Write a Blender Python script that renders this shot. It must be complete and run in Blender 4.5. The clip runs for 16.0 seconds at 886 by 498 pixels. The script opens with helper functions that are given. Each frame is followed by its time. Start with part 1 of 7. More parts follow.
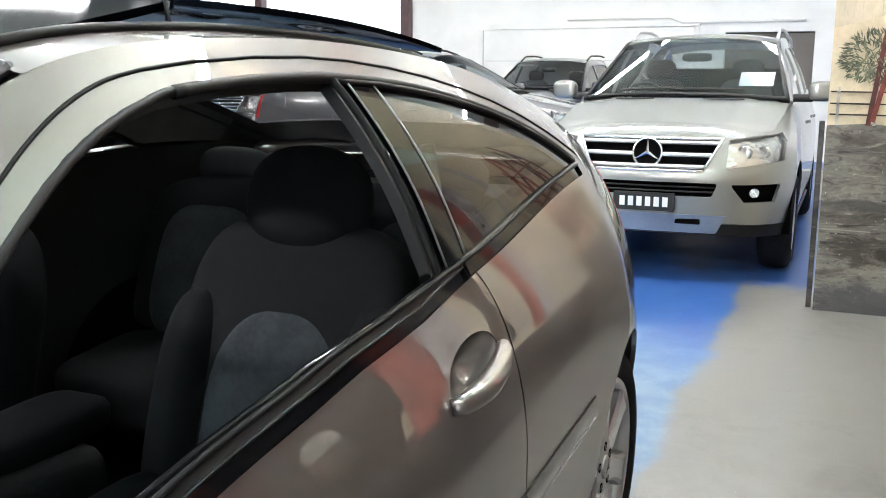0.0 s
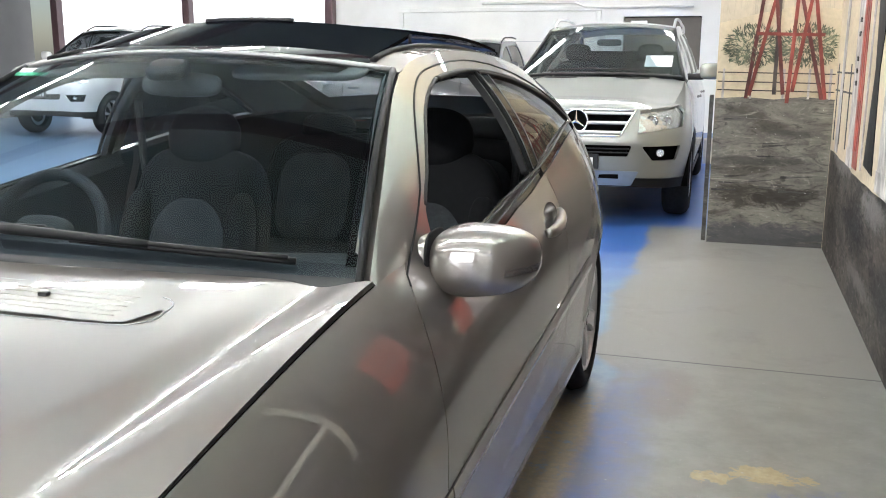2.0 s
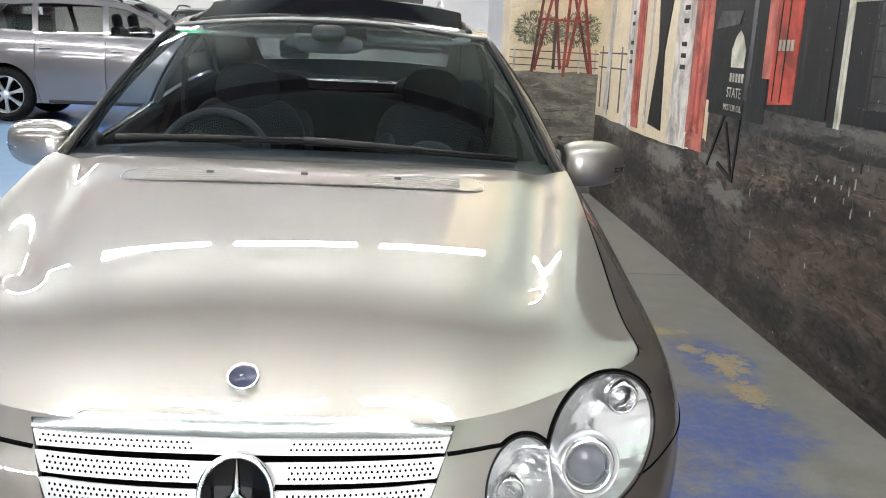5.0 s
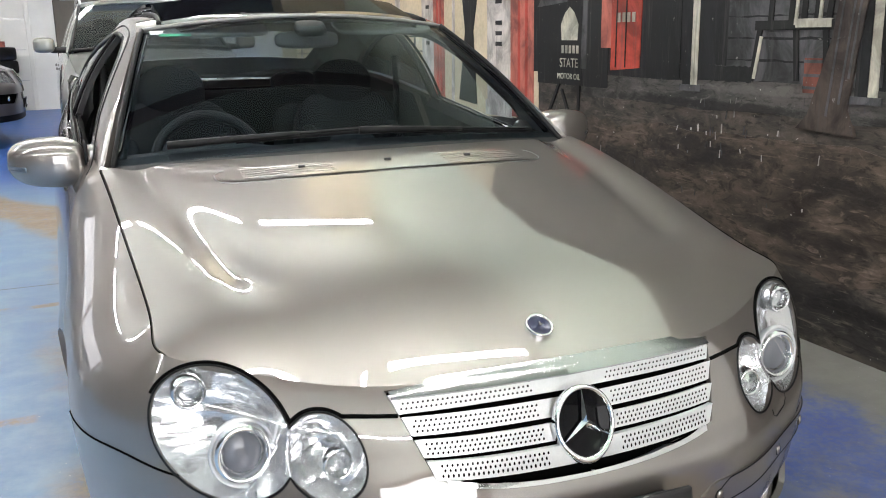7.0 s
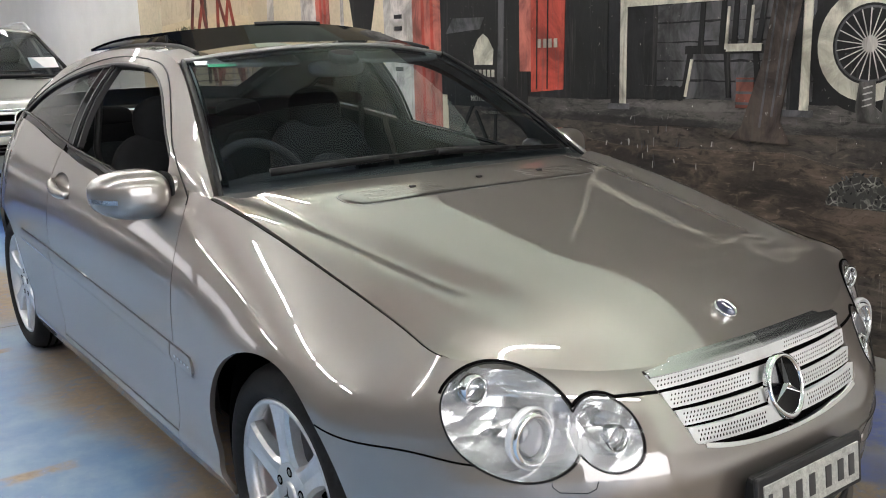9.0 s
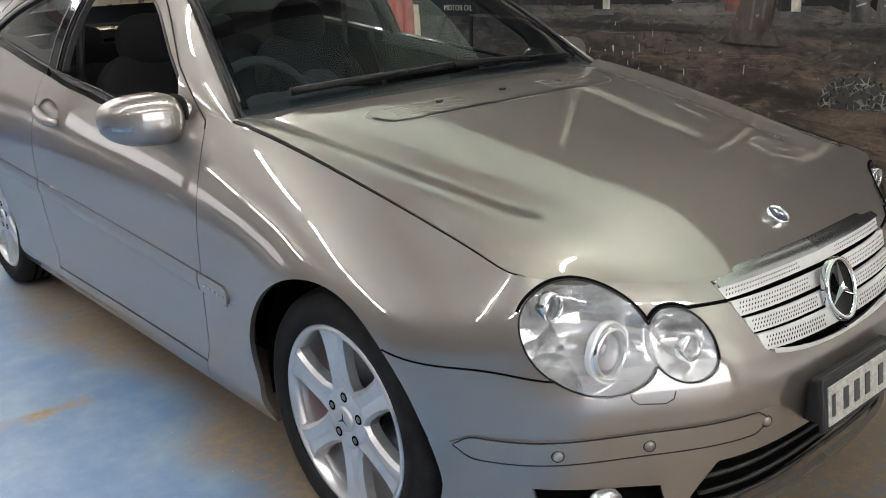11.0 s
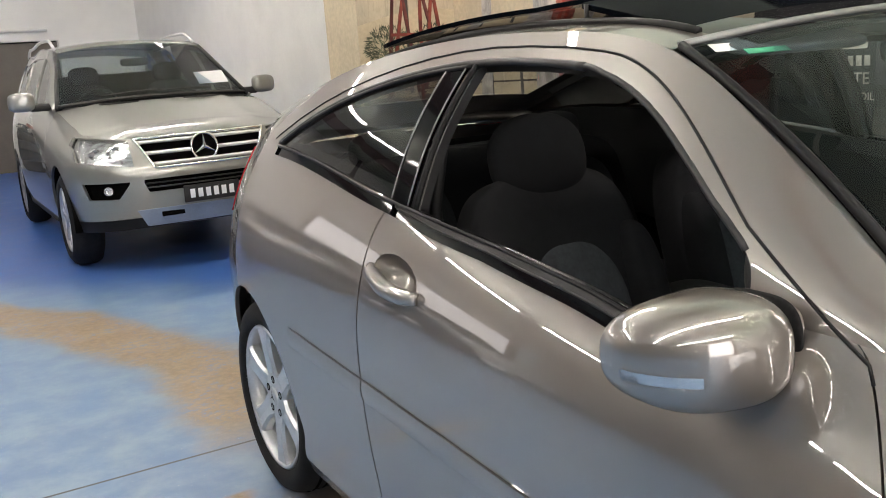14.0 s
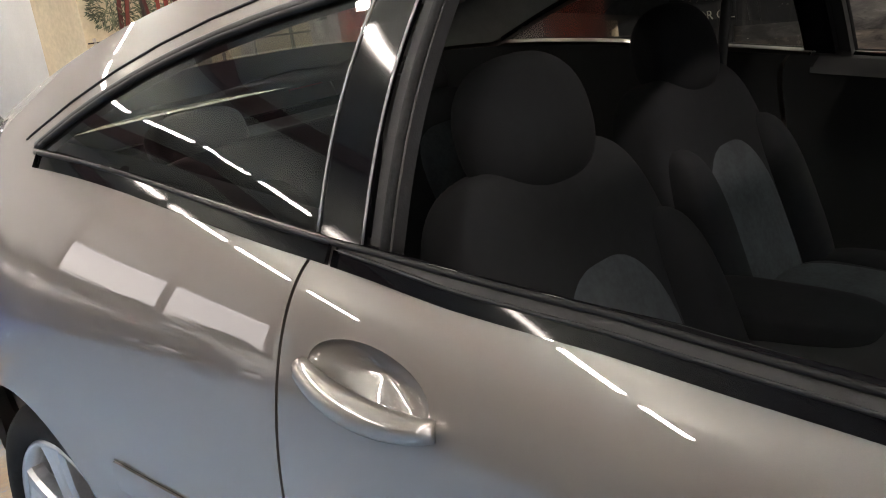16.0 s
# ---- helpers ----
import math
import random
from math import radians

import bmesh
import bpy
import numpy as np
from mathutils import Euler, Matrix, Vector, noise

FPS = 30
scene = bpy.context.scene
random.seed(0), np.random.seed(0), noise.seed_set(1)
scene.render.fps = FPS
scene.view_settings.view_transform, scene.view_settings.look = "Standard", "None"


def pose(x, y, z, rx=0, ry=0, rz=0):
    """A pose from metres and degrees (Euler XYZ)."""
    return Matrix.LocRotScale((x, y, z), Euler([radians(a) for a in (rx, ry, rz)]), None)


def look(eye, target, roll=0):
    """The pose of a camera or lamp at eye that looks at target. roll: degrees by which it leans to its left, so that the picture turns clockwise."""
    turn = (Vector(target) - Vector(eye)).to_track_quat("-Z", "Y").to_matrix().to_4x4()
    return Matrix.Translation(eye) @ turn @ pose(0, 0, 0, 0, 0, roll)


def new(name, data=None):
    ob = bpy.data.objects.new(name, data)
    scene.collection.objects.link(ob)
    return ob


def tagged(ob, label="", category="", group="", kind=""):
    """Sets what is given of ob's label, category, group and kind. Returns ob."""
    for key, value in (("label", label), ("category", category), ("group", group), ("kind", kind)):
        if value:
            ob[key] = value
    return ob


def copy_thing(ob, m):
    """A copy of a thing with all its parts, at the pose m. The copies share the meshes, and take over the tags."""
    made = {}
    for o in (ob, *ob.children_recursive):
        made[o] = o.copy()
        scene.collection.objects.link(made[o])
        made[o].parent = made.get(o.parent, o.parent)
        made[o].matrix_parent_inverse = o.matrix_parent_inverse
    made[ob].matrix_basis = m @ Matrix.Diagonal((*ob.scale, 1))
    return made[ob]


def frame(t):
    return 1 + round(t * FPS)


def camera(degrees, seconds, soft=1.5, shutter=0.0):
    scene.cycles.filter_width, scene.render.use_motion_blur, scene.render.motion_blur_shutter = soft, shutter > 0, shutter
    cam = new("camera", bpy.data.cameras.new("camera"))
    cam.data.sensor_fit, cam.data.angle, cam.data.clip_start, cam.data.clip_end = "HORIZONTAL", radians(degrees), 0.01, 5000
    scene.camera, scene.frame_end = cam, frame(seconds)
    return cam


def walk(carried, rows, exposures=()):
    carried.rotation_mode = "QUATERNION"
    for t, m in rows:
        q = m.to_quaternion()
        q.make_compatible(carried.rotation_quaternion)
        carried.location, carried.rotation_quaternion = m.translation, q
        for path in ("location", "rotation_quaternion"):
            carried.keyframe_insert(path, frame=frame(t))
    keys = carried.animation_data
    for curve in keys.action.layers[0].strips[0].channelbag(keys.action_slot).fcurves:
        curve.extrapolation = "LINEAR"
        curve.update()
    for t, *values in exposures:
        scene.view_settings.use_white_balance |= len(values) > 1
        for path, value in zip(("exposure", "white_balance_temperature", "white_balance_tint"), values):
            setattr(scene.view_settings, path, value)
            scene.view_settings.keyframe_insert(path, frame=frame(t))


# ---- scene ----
cam = camera(51.7, 16.0, 1.0)
PATH = [
    (0, (1.318, 0.484, 1.314), (0.525, 2.284, 0.949), 0.2),
    (0.5, (1.292, 0.168, 1.329), (0.551, 1.994, 0.986), 0.3),
    (1, (1.246, -0.257, 1.38), (0.591, 1.595, 1.006), 1.8),
    (1.5, (1.268, -0.615, 1.354), (0.662, 1.251, 0.969), 1.0),
    (2, (1.321, -0.942, 1.355), (0.738, 0.926, 0.944), 0.2),
    (2.5, (1.249, -1.179, 1.338), (0.72, 0.703, 0.917), 0.5),
    (3, (1.139, -1.454, 1.342), (0.693, 0.448, 0.912), 0.8),
    (3.5, (0.976, -1.68, 1.352), (0.633, 0.241, 0.915), 1.1),
    (4, (0.773, -1.885, 1.362), (0.555, 0.053, 0.92), 1.1),
    (4.2, (0.663, -1.934, 1.344), (0.505, 0.01, 0.901), 1.7),
    (6.3, (-0.422, -2.184, 1.315), (0.105, -0.313, 0.843), 0.4),
    (6.5, (-0.524, -2.186, 1.314), (0.056, -0.33, 0.845), 0.0),
    (7, (-0.82, -2.088, 1.306), (-0.074, -0.291, 0.842), -1.0),
    (7.5, (-1.07, -2.038, 1.31), (-0.199, -0.296, 0.856), -1.6),
    (8, (-1.328, -1.961, 1.324), (-0.334, -0.28, 0.896), -2.0),
    (8.2, (-1.406, -1.934, 1.327), (-0.372, -0.273, 0.914), -1.9),
    (10.3, (-1.928, -1.725, 1.367), (-0.66, -0.275, 0.828), -1.7),
    (10.5, (-1.926, -1.716, 1.372), (-0.667, -0.273, 0.796), -1.8),
    (11, (-1.858, -1.643, 1.346), (-0.637, -0.182, 0.734), -2.9),
    (11.5, (-1.817, -1.496, 1.324), (-0.658, 0.03, 0.75), -3.9),
    (12, (-1.865, -1.28, 1.304), (-0.77, 0.338, 0.877), -2.1),
    (12.5, (-1.796, -0.92, 1.307), (-0.832, 0.781, 0.884), -3.0),
    (13, (-1.739, -0.563, 1.328), (-0.868, 1.17, 0.841), -3.5),
    (13.5, (-1.691, -0.259, 1.314), (-0.801, 1.5, 0.978), -3.6),
    (14, (-1.663, 0.02, 1.332), (-0.702, 1.726, 0.925), -4.3),
    (14.5, (-1.613, 0.25, 1.316), (-0.559, 1.883, 0.845), -5.4),
    (15, (-1.543, 0.51, 1.32), (-0.391, 2.058, 0.794), -7.8),
    (15.2, (-1.539, 0.596, 1.306), (-0.334, 2.104, 0.784), -7.8),
    (15.5, (-1.527, 0.744, 1.311), (-0.245, 2.184, 0.779), -7.7),
    (16, (-1.427, 0.991, 1.298), (-0.045, 2.327, 0.745), -8.5),
]
walk(cam, [(t, look(eye, target, roll)) for t, eye, target, roll in PATH], [(0.0, 0.78, 6150, 11), (1.5, 0.68, 6200, 12), (4.2, 0.42, 6300, 13), (6.3, 0.2, 6350, 13), (8.2, -0.1, 6500, 14), (10.3, -0.13, 6600, 15), (13.0, -0.18, 6850, 15), (16.0, 0.1, 7100, 17)])

# ---- world and light ----
world = bpy.data.worlds.new("world")
scene.world = world
world.use_nodes = True
wn = world.node_tree.nodes
sky = wn.new("ShaderNodeTexSky")
sky.sky_type, sky.sun_disc = "NISHITA", False
sky.sun_elevation, sky.sun_rotation = radians(50), radians(200)
world.node_tree.links.new(sky.outputs[0], wn["Background"].inputs[0])
wn["Background"].inputs[1].default_value = 0.06
scene.view_settings.exposure = 0.0

X_WALL, Y_PIER, Y_BACK, X_FAR, Y_NEAR, Z_CEIL = 2.01, 6.10, 16.7, -14.0, -9.0, 5.05
Z_TUBE = 4.545


# ---- materials ----
def mat(name, colour=(0.5, 0.5, 0.5), rough=0.5, metal=0.0, coat=0.0, emit=None, spec=0.5):
    m = bpy.data.materials.new(name)
    m.use_nodes = True
    b = m.node_tree.nodes["Principled BSDF"]
    b.inputs["Base Color"].default_value = (*colour, 1)
    b.inputs["Roughness"].default_value = rough
    b.inputs["Metallic"].default_value = metal
    b.inputs["Coat Weight"].default_value = coat
    b.inputs["Coat Roughness"].default_value = 0.03
    b.inputs["Specular IOR Level"].default_value = spec
    if emit:
        b.inputs["Emission Color"].default_value = (*emit[0], 1)
        b.inputs["Emission Strength"].default_value = emit[1]
    return m


class Tree:
    """A short way to write shader nodes."""

    def __init__(self, m):
        self.t = m.node_tree
        self.b = self.t.nodes.get("Principled BSDF")

    def node(self, kind):
        return self.t.nodes.new("ShaderNode" + kind)

    def set(self, n, index, value):
        if isinstance(value, bpy.types.NodeSocket):
            self.t.links.new(value, n.inputs[index])
        else:
            n.inputs[index].default_value = value

    def coord(self, kind="Object", scale=(1, 1, 1), shift=(0, 0, 0)):
        c = self.node("TexCoord")
        n = self.node("Mapping")
        self.set(n, 0, c.outputs[kind])
        self.set(n, 1, shift)
        self.set(n, 3, scale)
        return n.outputs[0]

    def noise(self, where, scale, detail=4.0, rough=0.6, distort=0.0):
        n = self.node("TexNoise")
        self.set(n, "Vector", where)
        self.set(n, "Scale", scale)
        self.set(n, "Detail", detail)
        self.set(n, "Roughness", rough)
        self.set(n, "Distortion", distort)
        return n.outputs[0]

    def ramp(self, fac, lo, hi):
        n = self.node("MapRange")
        n.clamp, n.interpolation_type = True, "SMOOTHSTEP"
        for i, value in enumerate((fac, lo, hi, 0.0, 1.0)):
            self.set(n, i, value)
        return n.outputs[0]

    def math(self, op, a, b=0.0):
        n = self.node("Math")
        n.operation = op
        self.set(n, 0, a)
        self.set(n, 1, b)
        return n.outputs[0]

    def mix(self, fac, a, b):
        n = self.node("Mix")
        n.data_type = "RGBA"
        self.set(n, 0, fac)
        self.set(n, 6, a if isinstance(a, bpy.types.NodeSocket) else (*a, 1))
        self.set(n, 7, b if isinstance(b, bpy.types.NodeSocket) else (*b, 1))
        return n.outputs[2]

    def split(self, where):
        n = self.node("SeparateXYZ")
        self.set(n, 0, where)
        return n.outputs

    def bump(self, height, strength=0.3, distance=0.01):
        n = self.node("Bump")
        self.set(n, "Strength", strength)
        self.set(n, "Distance", distance)
        self.set(n, "Height", height)
        self.set(self.b, "Normal", n.outputs[0])


def grained(name, colour, rough, var=0.15, scale=8.0, fine=120.0, bump=0.1, metal=0.0, coat=0.0):
    """A material whose colour and roughness vary at two scales."""
    m = mat(name, colour, rough, metal, coat)
    t = Tree(m)
    w = t.coord()
    a, b = t.noise(w, scale), t.noise(w, fine, 2.0)
    f = t.math("ADD", t.math("MULTIPLY", a, 0.65), t.math("MULTIPLY", b, 0.35))
    dark, light = [tuple(min(1, c * k) for c in colour) for k in (1 - var * 1.4, 1 + var)]
    t.set(t.b, "Base Color", t.mix(t.ramp(f, 0.3, 0.7), dark, light))
    t.set(t.b, "Roughness", t.math("ADD", rough - 0.08, t.math("MULTIPLY", a, 0.16)))
    if bump:
        t.bump(b, bump, 0.004)
    return m


def paint(name, colour, metal=0.55, rough=0.42, coat_ior=1.9):
    """Clear-coated car paint with fine metal flakes."""
    m = mat(name, colour, rough, metal, 1.0)
    t = Tree(m)
    w = t.coord()
    flake = t.node("TexVoronoi")
    t.set(flake, "Vector", w)
    t.set(flake, "Scale", 2600.0)
    f = t.ramp(flake.outputs["Distance"], 0.1, 0.8)
    t.set(t.b, "Base Color", t.mix(f, tuple(c * 1.08 for c in colour), tuple(c * 0.9 for c in colour)))
    dust = t.noise(w, 5.0, 5.0)
    t.set(t.b, "Coat Roughness", t.math("MULTIPLY", t.ramp(dust, 0.35, 0.9), 0.02))
    t.set(t.b, "Coat IOR", coat_ior)
    return m


def pane(name, tint, gloss=1.0):
    """Window glass: clear with a tint, and glossy by its Fresnel."""
    m = bpy.data.materials.new(name)
    m.use_nodes = True
    t = Tree(m)
    out = t.t.nodes["Material Output"]
    clear = t.node("BsdfTransparent")
    clear.inputs[0].default_value = (*tint, 1)
    shine = t.node("BsdfGlossy")
    shine.inputs[0].default_value = (1, 1, 1, 1)
    shine.inputs[1].default_value = 0.01
    fr = t.node("Fresnel")
    fr.inputs[0].default_value = 1.5
    mixer = t.node("MixShader")
    t.set(mixer, 0, t.math("MULTIPLY", fr.outputs[0], gloss))
    t.t.links.new(clear.outputs[0], mixer.inputs[1])
    t.t.links.new(shine.outputs[0], mixer.inputs[2])
    t.t.links.new(mixer.outputs[0], out.inputs[0])
    return m


PAINT = paint("champagne_paint", (0.216, 0.192, 0.174), 0.8, 0.45, 2.5)
SILVER = paint("pale_gold_paint", (0.265, 0.265, 0.245), 0.72, 0.42)
BLACK_GLOSS = mat("black_gloss", (0.004, 0.004, 0.005), 0.05, spec=0.16)
RUBBER = grained("rubber", (0.013, 0.013, 0.014), 0.75, 0.3, 30, 200)
TRIM = grained("black_plastic", (0.010, 0.010, 0.011), 0.55, 0.2, 20, 300)
# near black without gloss: the shade inside gaps and cavities, put into the colour
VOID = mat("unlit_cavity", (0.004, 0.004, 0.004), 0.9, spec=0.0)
CHROME = mat("chrome", (0.86, 0.87, 0.88), 0.07, 1.0)
ALLOY = grained("alloy", (0.62, 0.62, 0.63), 0.33, 0.06, 12, 150, 0.03, 0.85, 0.4)
CLOTH = grained("charcoal_cloth", (0.0125, 0.013, 0.0145), 0.95, 0.12, 6, 45, 0)
CLOTH_MID = grained("ribbed_grey_cloth", (0.045, 0.05, 0.055), 0.95, 0.2, 12, 90, 0.03)
DASH = grained("dash_plastic", (0.015, 0.016, 0.017), 0.7, 0.15, 10, 500, 0.25)
HEADLINER = grained("headliner", (0.20, 0.20, 0.19), 0.95, 0.1, 10, 300)
GLASS = pane("clear_glass", (0.60, 0.68, 0.74), 0.62)
TINT = pane("tinted_glass", (0.54, 0.55, 0.54), 0.9)
LENS = pane("lens", (0.97, 0.97, 0.97), 0.8)
DARKGLASS = mat("smoked_roof_glass", (0.003, 0.004, 0.006), 0.05, spec=0.003)
WHITE_PLASTIC = mat("white_card", (0.8, 0.8, 0.8), 0.6)
RED_LENS = mat("red_lens", (0.55, 0.02, 0.03), 0.15, 0, 0.8)

for soft in (CLOTH, CLOTH_MID, RUBBER, HEADLINER):
    soft.node_tree.nodes["Principled BSDF"].inputs["Specular IOR Level"].default_value = 0.15


# ---- mesh helpers ----
def mesh_from(name, verts, faces, material, smooth=True):
    me = bpy.data.meshes.new(name)
    me.from_pydata([tuple(map(float, v)) for v in verts], [], [tuple(int(i) for i in f) for f in faces])
    me.update()
    if smooth:
        me.shade_smooth()
    for m in material if isinstance(material, (list, tuple)) else [material]:
        me.materials.append(m)
    return me


def child(name, me, parent=None, label=""):
    ob = new(name, me)
    if parent is not None:
        ob.parent = parent
    return tagged(ob, label)


def part(name, bm, material, parent=None, label="", smooth=False):
    me = bpy.data.meshes.new(name)
    bm.to_mesh(me)
    bm.free()
    if smooth:
        me.shade_smooth()
    me.materials.append(material)
    return child(name, me, parent, label)


def box_bm(size, centre=(0, 0, 0), bevel=0.0, segs=2, turn=None):
    bm = bmesh.new()
    bmesh.ops.create_cube(bm, size=1, matrix=Matrix.Diagonal((*size, 1)))
    if bevel:
        bmesh.ops.bevel(bm, geom=bm.edges[:], offset=bevel, segments=segs, affect="EDGES", profile=0.5)
    m = Matrix.Translation(centre)
    if turn:
        m = m @ Euler([radians(a) for a in turn]).to_matrix().to_4x4()
    bm.transform(m)
    return bm


def box(name, size, centre, material, parent=None, bevel=0.0, label="", turn=None, segs=2):
    return part(name, box_bm(size, centre, bevel, segs, turn), material, parent, label, bevel > 0 and segs > 2)


def turned(name, rings, material, parent=None, axis="z", centre=(0, 0, 0), n=40, label="", smooth=True):
    """A body of revolution from (radius, height) rings, about an axis through centre."""
    a = np.linspace(0, 2 * math.pi, n, endpoint=False)
    verts, faces = [], []
    for r, h in rings:
        p, q, s = r * np.cos(a), r * np.sin(a), np.full(n, h)
        cols = {"z": (p, q, s), "x": (s, p, q), "y": (q, s, p)}[axis]
        verts += list(np.stack(cols, 1) + np.array(centre))
    for i in range(len(rings) - 1):
        for j in range(n):
            k = (j + 1) % n
            faces.append((i * n + j, i * n + k, (i + 1) * n + k, (i + 1) * n + j))
    return child(name, mesh_from(name, verts, faces, material, smooth), parent, label)


def tube(name, pts, radius, material, parent=None, n=10, label="", closed=False):
    """A rounded bar along a line of points; radius may be a list."""
    p = np.array(pts, float)
    rad = np.broadcast_to(np.array(radius, float), (len(p),))
    tan = np.gradient(p, axis=0) if not closed else np.roll(p, -1, 0) - np.roll(p, 1, 0)
    tan /= np.linalg.norm(tan, axis=1, keepdims=True) + 1e-12
    ref = np.array([0, 0, 1.0]) if abs(tan[:, 2]).mean() < 0.8 else np.array([1.0, 0, 0])
    s = np.cross(tan, ref)
    s /= np.linalg.norm(s, axis=1, keepdims=True) + 1e-12
    q = np.cross(s, tan)
    a = np.linspace(0, 2 * math.pi, n, endpoint=False)
    verts = (p[:, None] + rad[:, None, None] * (np.cos(a)[None, :, None] * s[:, None] + np.sin(a)[None, :, None] * q[:, None])).reshape(-1, 3)
    faces = []
    m = len(p)
    for i in range(m if closed else m - 1):
        for j in range(n):
            k, i2 = (j + 1) % n, (i + 1) % m
            faces.append((i * n + j, i * n + k, i2 * n + k, i2 * n + j))
    if not closed:
        faces += [tuple(range(n))[::-1], tuple((m - 1) * n + j for j in range(n))]
    return child(name, mesh_from(name, verts, faces, material), parent, label)


def spline(xs, ys):
    """A natural cubic spline through the points; ys may have columns."""
    xs, ys = np.array(xs, float), np.array(ys, float)
    n, h = len(xs), np.diff(xs)
    a, r = np.zeros((n, n)), np.zeros(ys.shape)
    a[0, 0] = a[-1, -1] = 1
    for i in range(1, n - 1):
        a[i, i - 1], a[i, i], a[i, i + 1] = h[i - 1], 2 * (h[i - 1] + h[i]), h[i]
        r[i] = 3 * ((ys[i + 1] - ys[i]) / h[i] - (ys[i] - ys[i - 1]) / h[i - 1])
    c = np.linalg.solve(a, r)

    def at(x):
        x = np.asarray(x, float)
        i = np.clip(np.searchsorted(xs, x) - 1, 0, n - 2)
        d = x - xs[i]
        hh = h[i]
        if ys.ndim > 1:
            d, hh = d[..., None], hh[..., None]
        b = (ys[i + 1] - ys[i]) / hh - hh * (2 * c[i] + c[i + 1]) / 3
        return ys[i] + b * d + c[i] * d**2 + (c[i + 1] - c[i]) / (3 * hh) * d**3

    return at


def sheet(fn, us, vs, cuts=(), rim=0.0, flip=False, mirror=False):
    """Vertices and faces of the surface fn(u, v) over the grid us by vs, with the places where a cut is negative
    taken out along a clean edge, and its borders turned in by rim."""
    U, V = [a.copy() for a in np.meshgrid(np.array(us, float), np.array(vs, float), indexing="ij")]
    nu, nv = U.shape
    cu, cv = np.gradient(U, axis=0), np.gradient(V, axis=1)
    values = []
    for cut in cuts:
        done = np.zeros(U.shape, bool)
        for k in range(3):
            S = cut(fn(U, V))
            gu = (cut(fn(U + cu * 0.02, V)) - S) / 0.02
            gv = (cut(fn(U, V + cv * 0.02)) - S) / 0.02
            g = gu**2 + gv**2 + 1e-12
            near = np.abs(S) / np.sqrt(g) < (0.5 if k == 0 else 1.0)
            near = near if k == 0 else near & done
            done |= near
            U = np.where(near, U - S * gu / g * cu, U)
            V = np.where(near, V - S * gv / g * cv, V)
        S = cut(fn(U, V))
        S[done] = 0
        values.append(S.ravel())
    P = fn(U, V)
    du = fn(U + cu * 0.05, V) - fn(U - cu * 0.05, V)
    dv = fn(U, V + cv * 0.05) - fn(U, V - cv * 0.05)
    N = np.cross(du, dv).reshape(-1, 3)
    N /= np.linalg.norm(N, axis=1, keepdims=True) + 1e-12
    P = P.reshape(-1, 3)
    if flip:
        N = -N
    polys = []
    for i in range(nu - 1):
        for j in range(nv - 1):
            a = i * nv + j
            q = (a, a + nv, a + nv + 1, a + 1)
            polys.append(q[::-1] if flip else q)
    for S in values:
        kept = []
        for q in polys:
            s = [S[i] for i in q]
            if min(s) >= 0:
                if max(s) > 0:
                    kept.append(q)
                continue
            if max(s) <= 0:
                continue
            zero = [i for i, x in enumerate(s) if x == 0]
            if len(q) == 4 and len(zero) == 2 and zero[1] - zero[0] == 2:
                for tri in ((q[zero[0]], q[(zero[0] + 1) % 4], q[zero[1]]), (q[zero[1]], q[(zero[1] + 1) % 4], q[zero[0]])):
                    if sum(S[i] for i in tri) > 0:
                        kept.append(tri)
            elif sum(s) > 0:
                kept.append(q)
        polys = kept
    if mirror:
        P, N = P * (-1, 1, 1), N * (-1, 1, 1)
        polys = [q[::-1] for q in polys]
    verts = list(P)
    if rim:
        edges = {}
        for q in polys:
            for a, b in zip(q, q[1:] + q[:1]):
                edges[(a, b)] = 1
        made = {}

        def turned_in(i):
            if i not in made:
                made[i] = (len(verts), len(verts) + 1)
                verts.append(P[i])
                verts.append(P[i] - N[i] * rim)
            return made[i]

        for a, b in list(edges):
            if (b, a) not in edges and np.abs(P[a] - P[b]).sum() > 1e-6:
                (a0, a1), (b0, b1) = turned_in(a), turned_in(b)
                polys.append((b0, a0, a1, b1))
    used = sorted({i for q in polys for i in q})
    at = {k: n for n, k in enumerate(used)}
    return [verts[i] for i in used], [tuple(at[i] for i in q) for q in polys]


def panel(name, parent, material, fn, us, vs, cuts=(), rim=0.0, flip=False, mirror=False, label=""):
    return child(name, mesh_from(name, *sheet(fn, us, vs, cuts, rim, flip, mirror), material), parent, label)


def steps(a, b, d):
    return np.linspace(a, b, max(2, int(abs(b - a) / d) + 2))


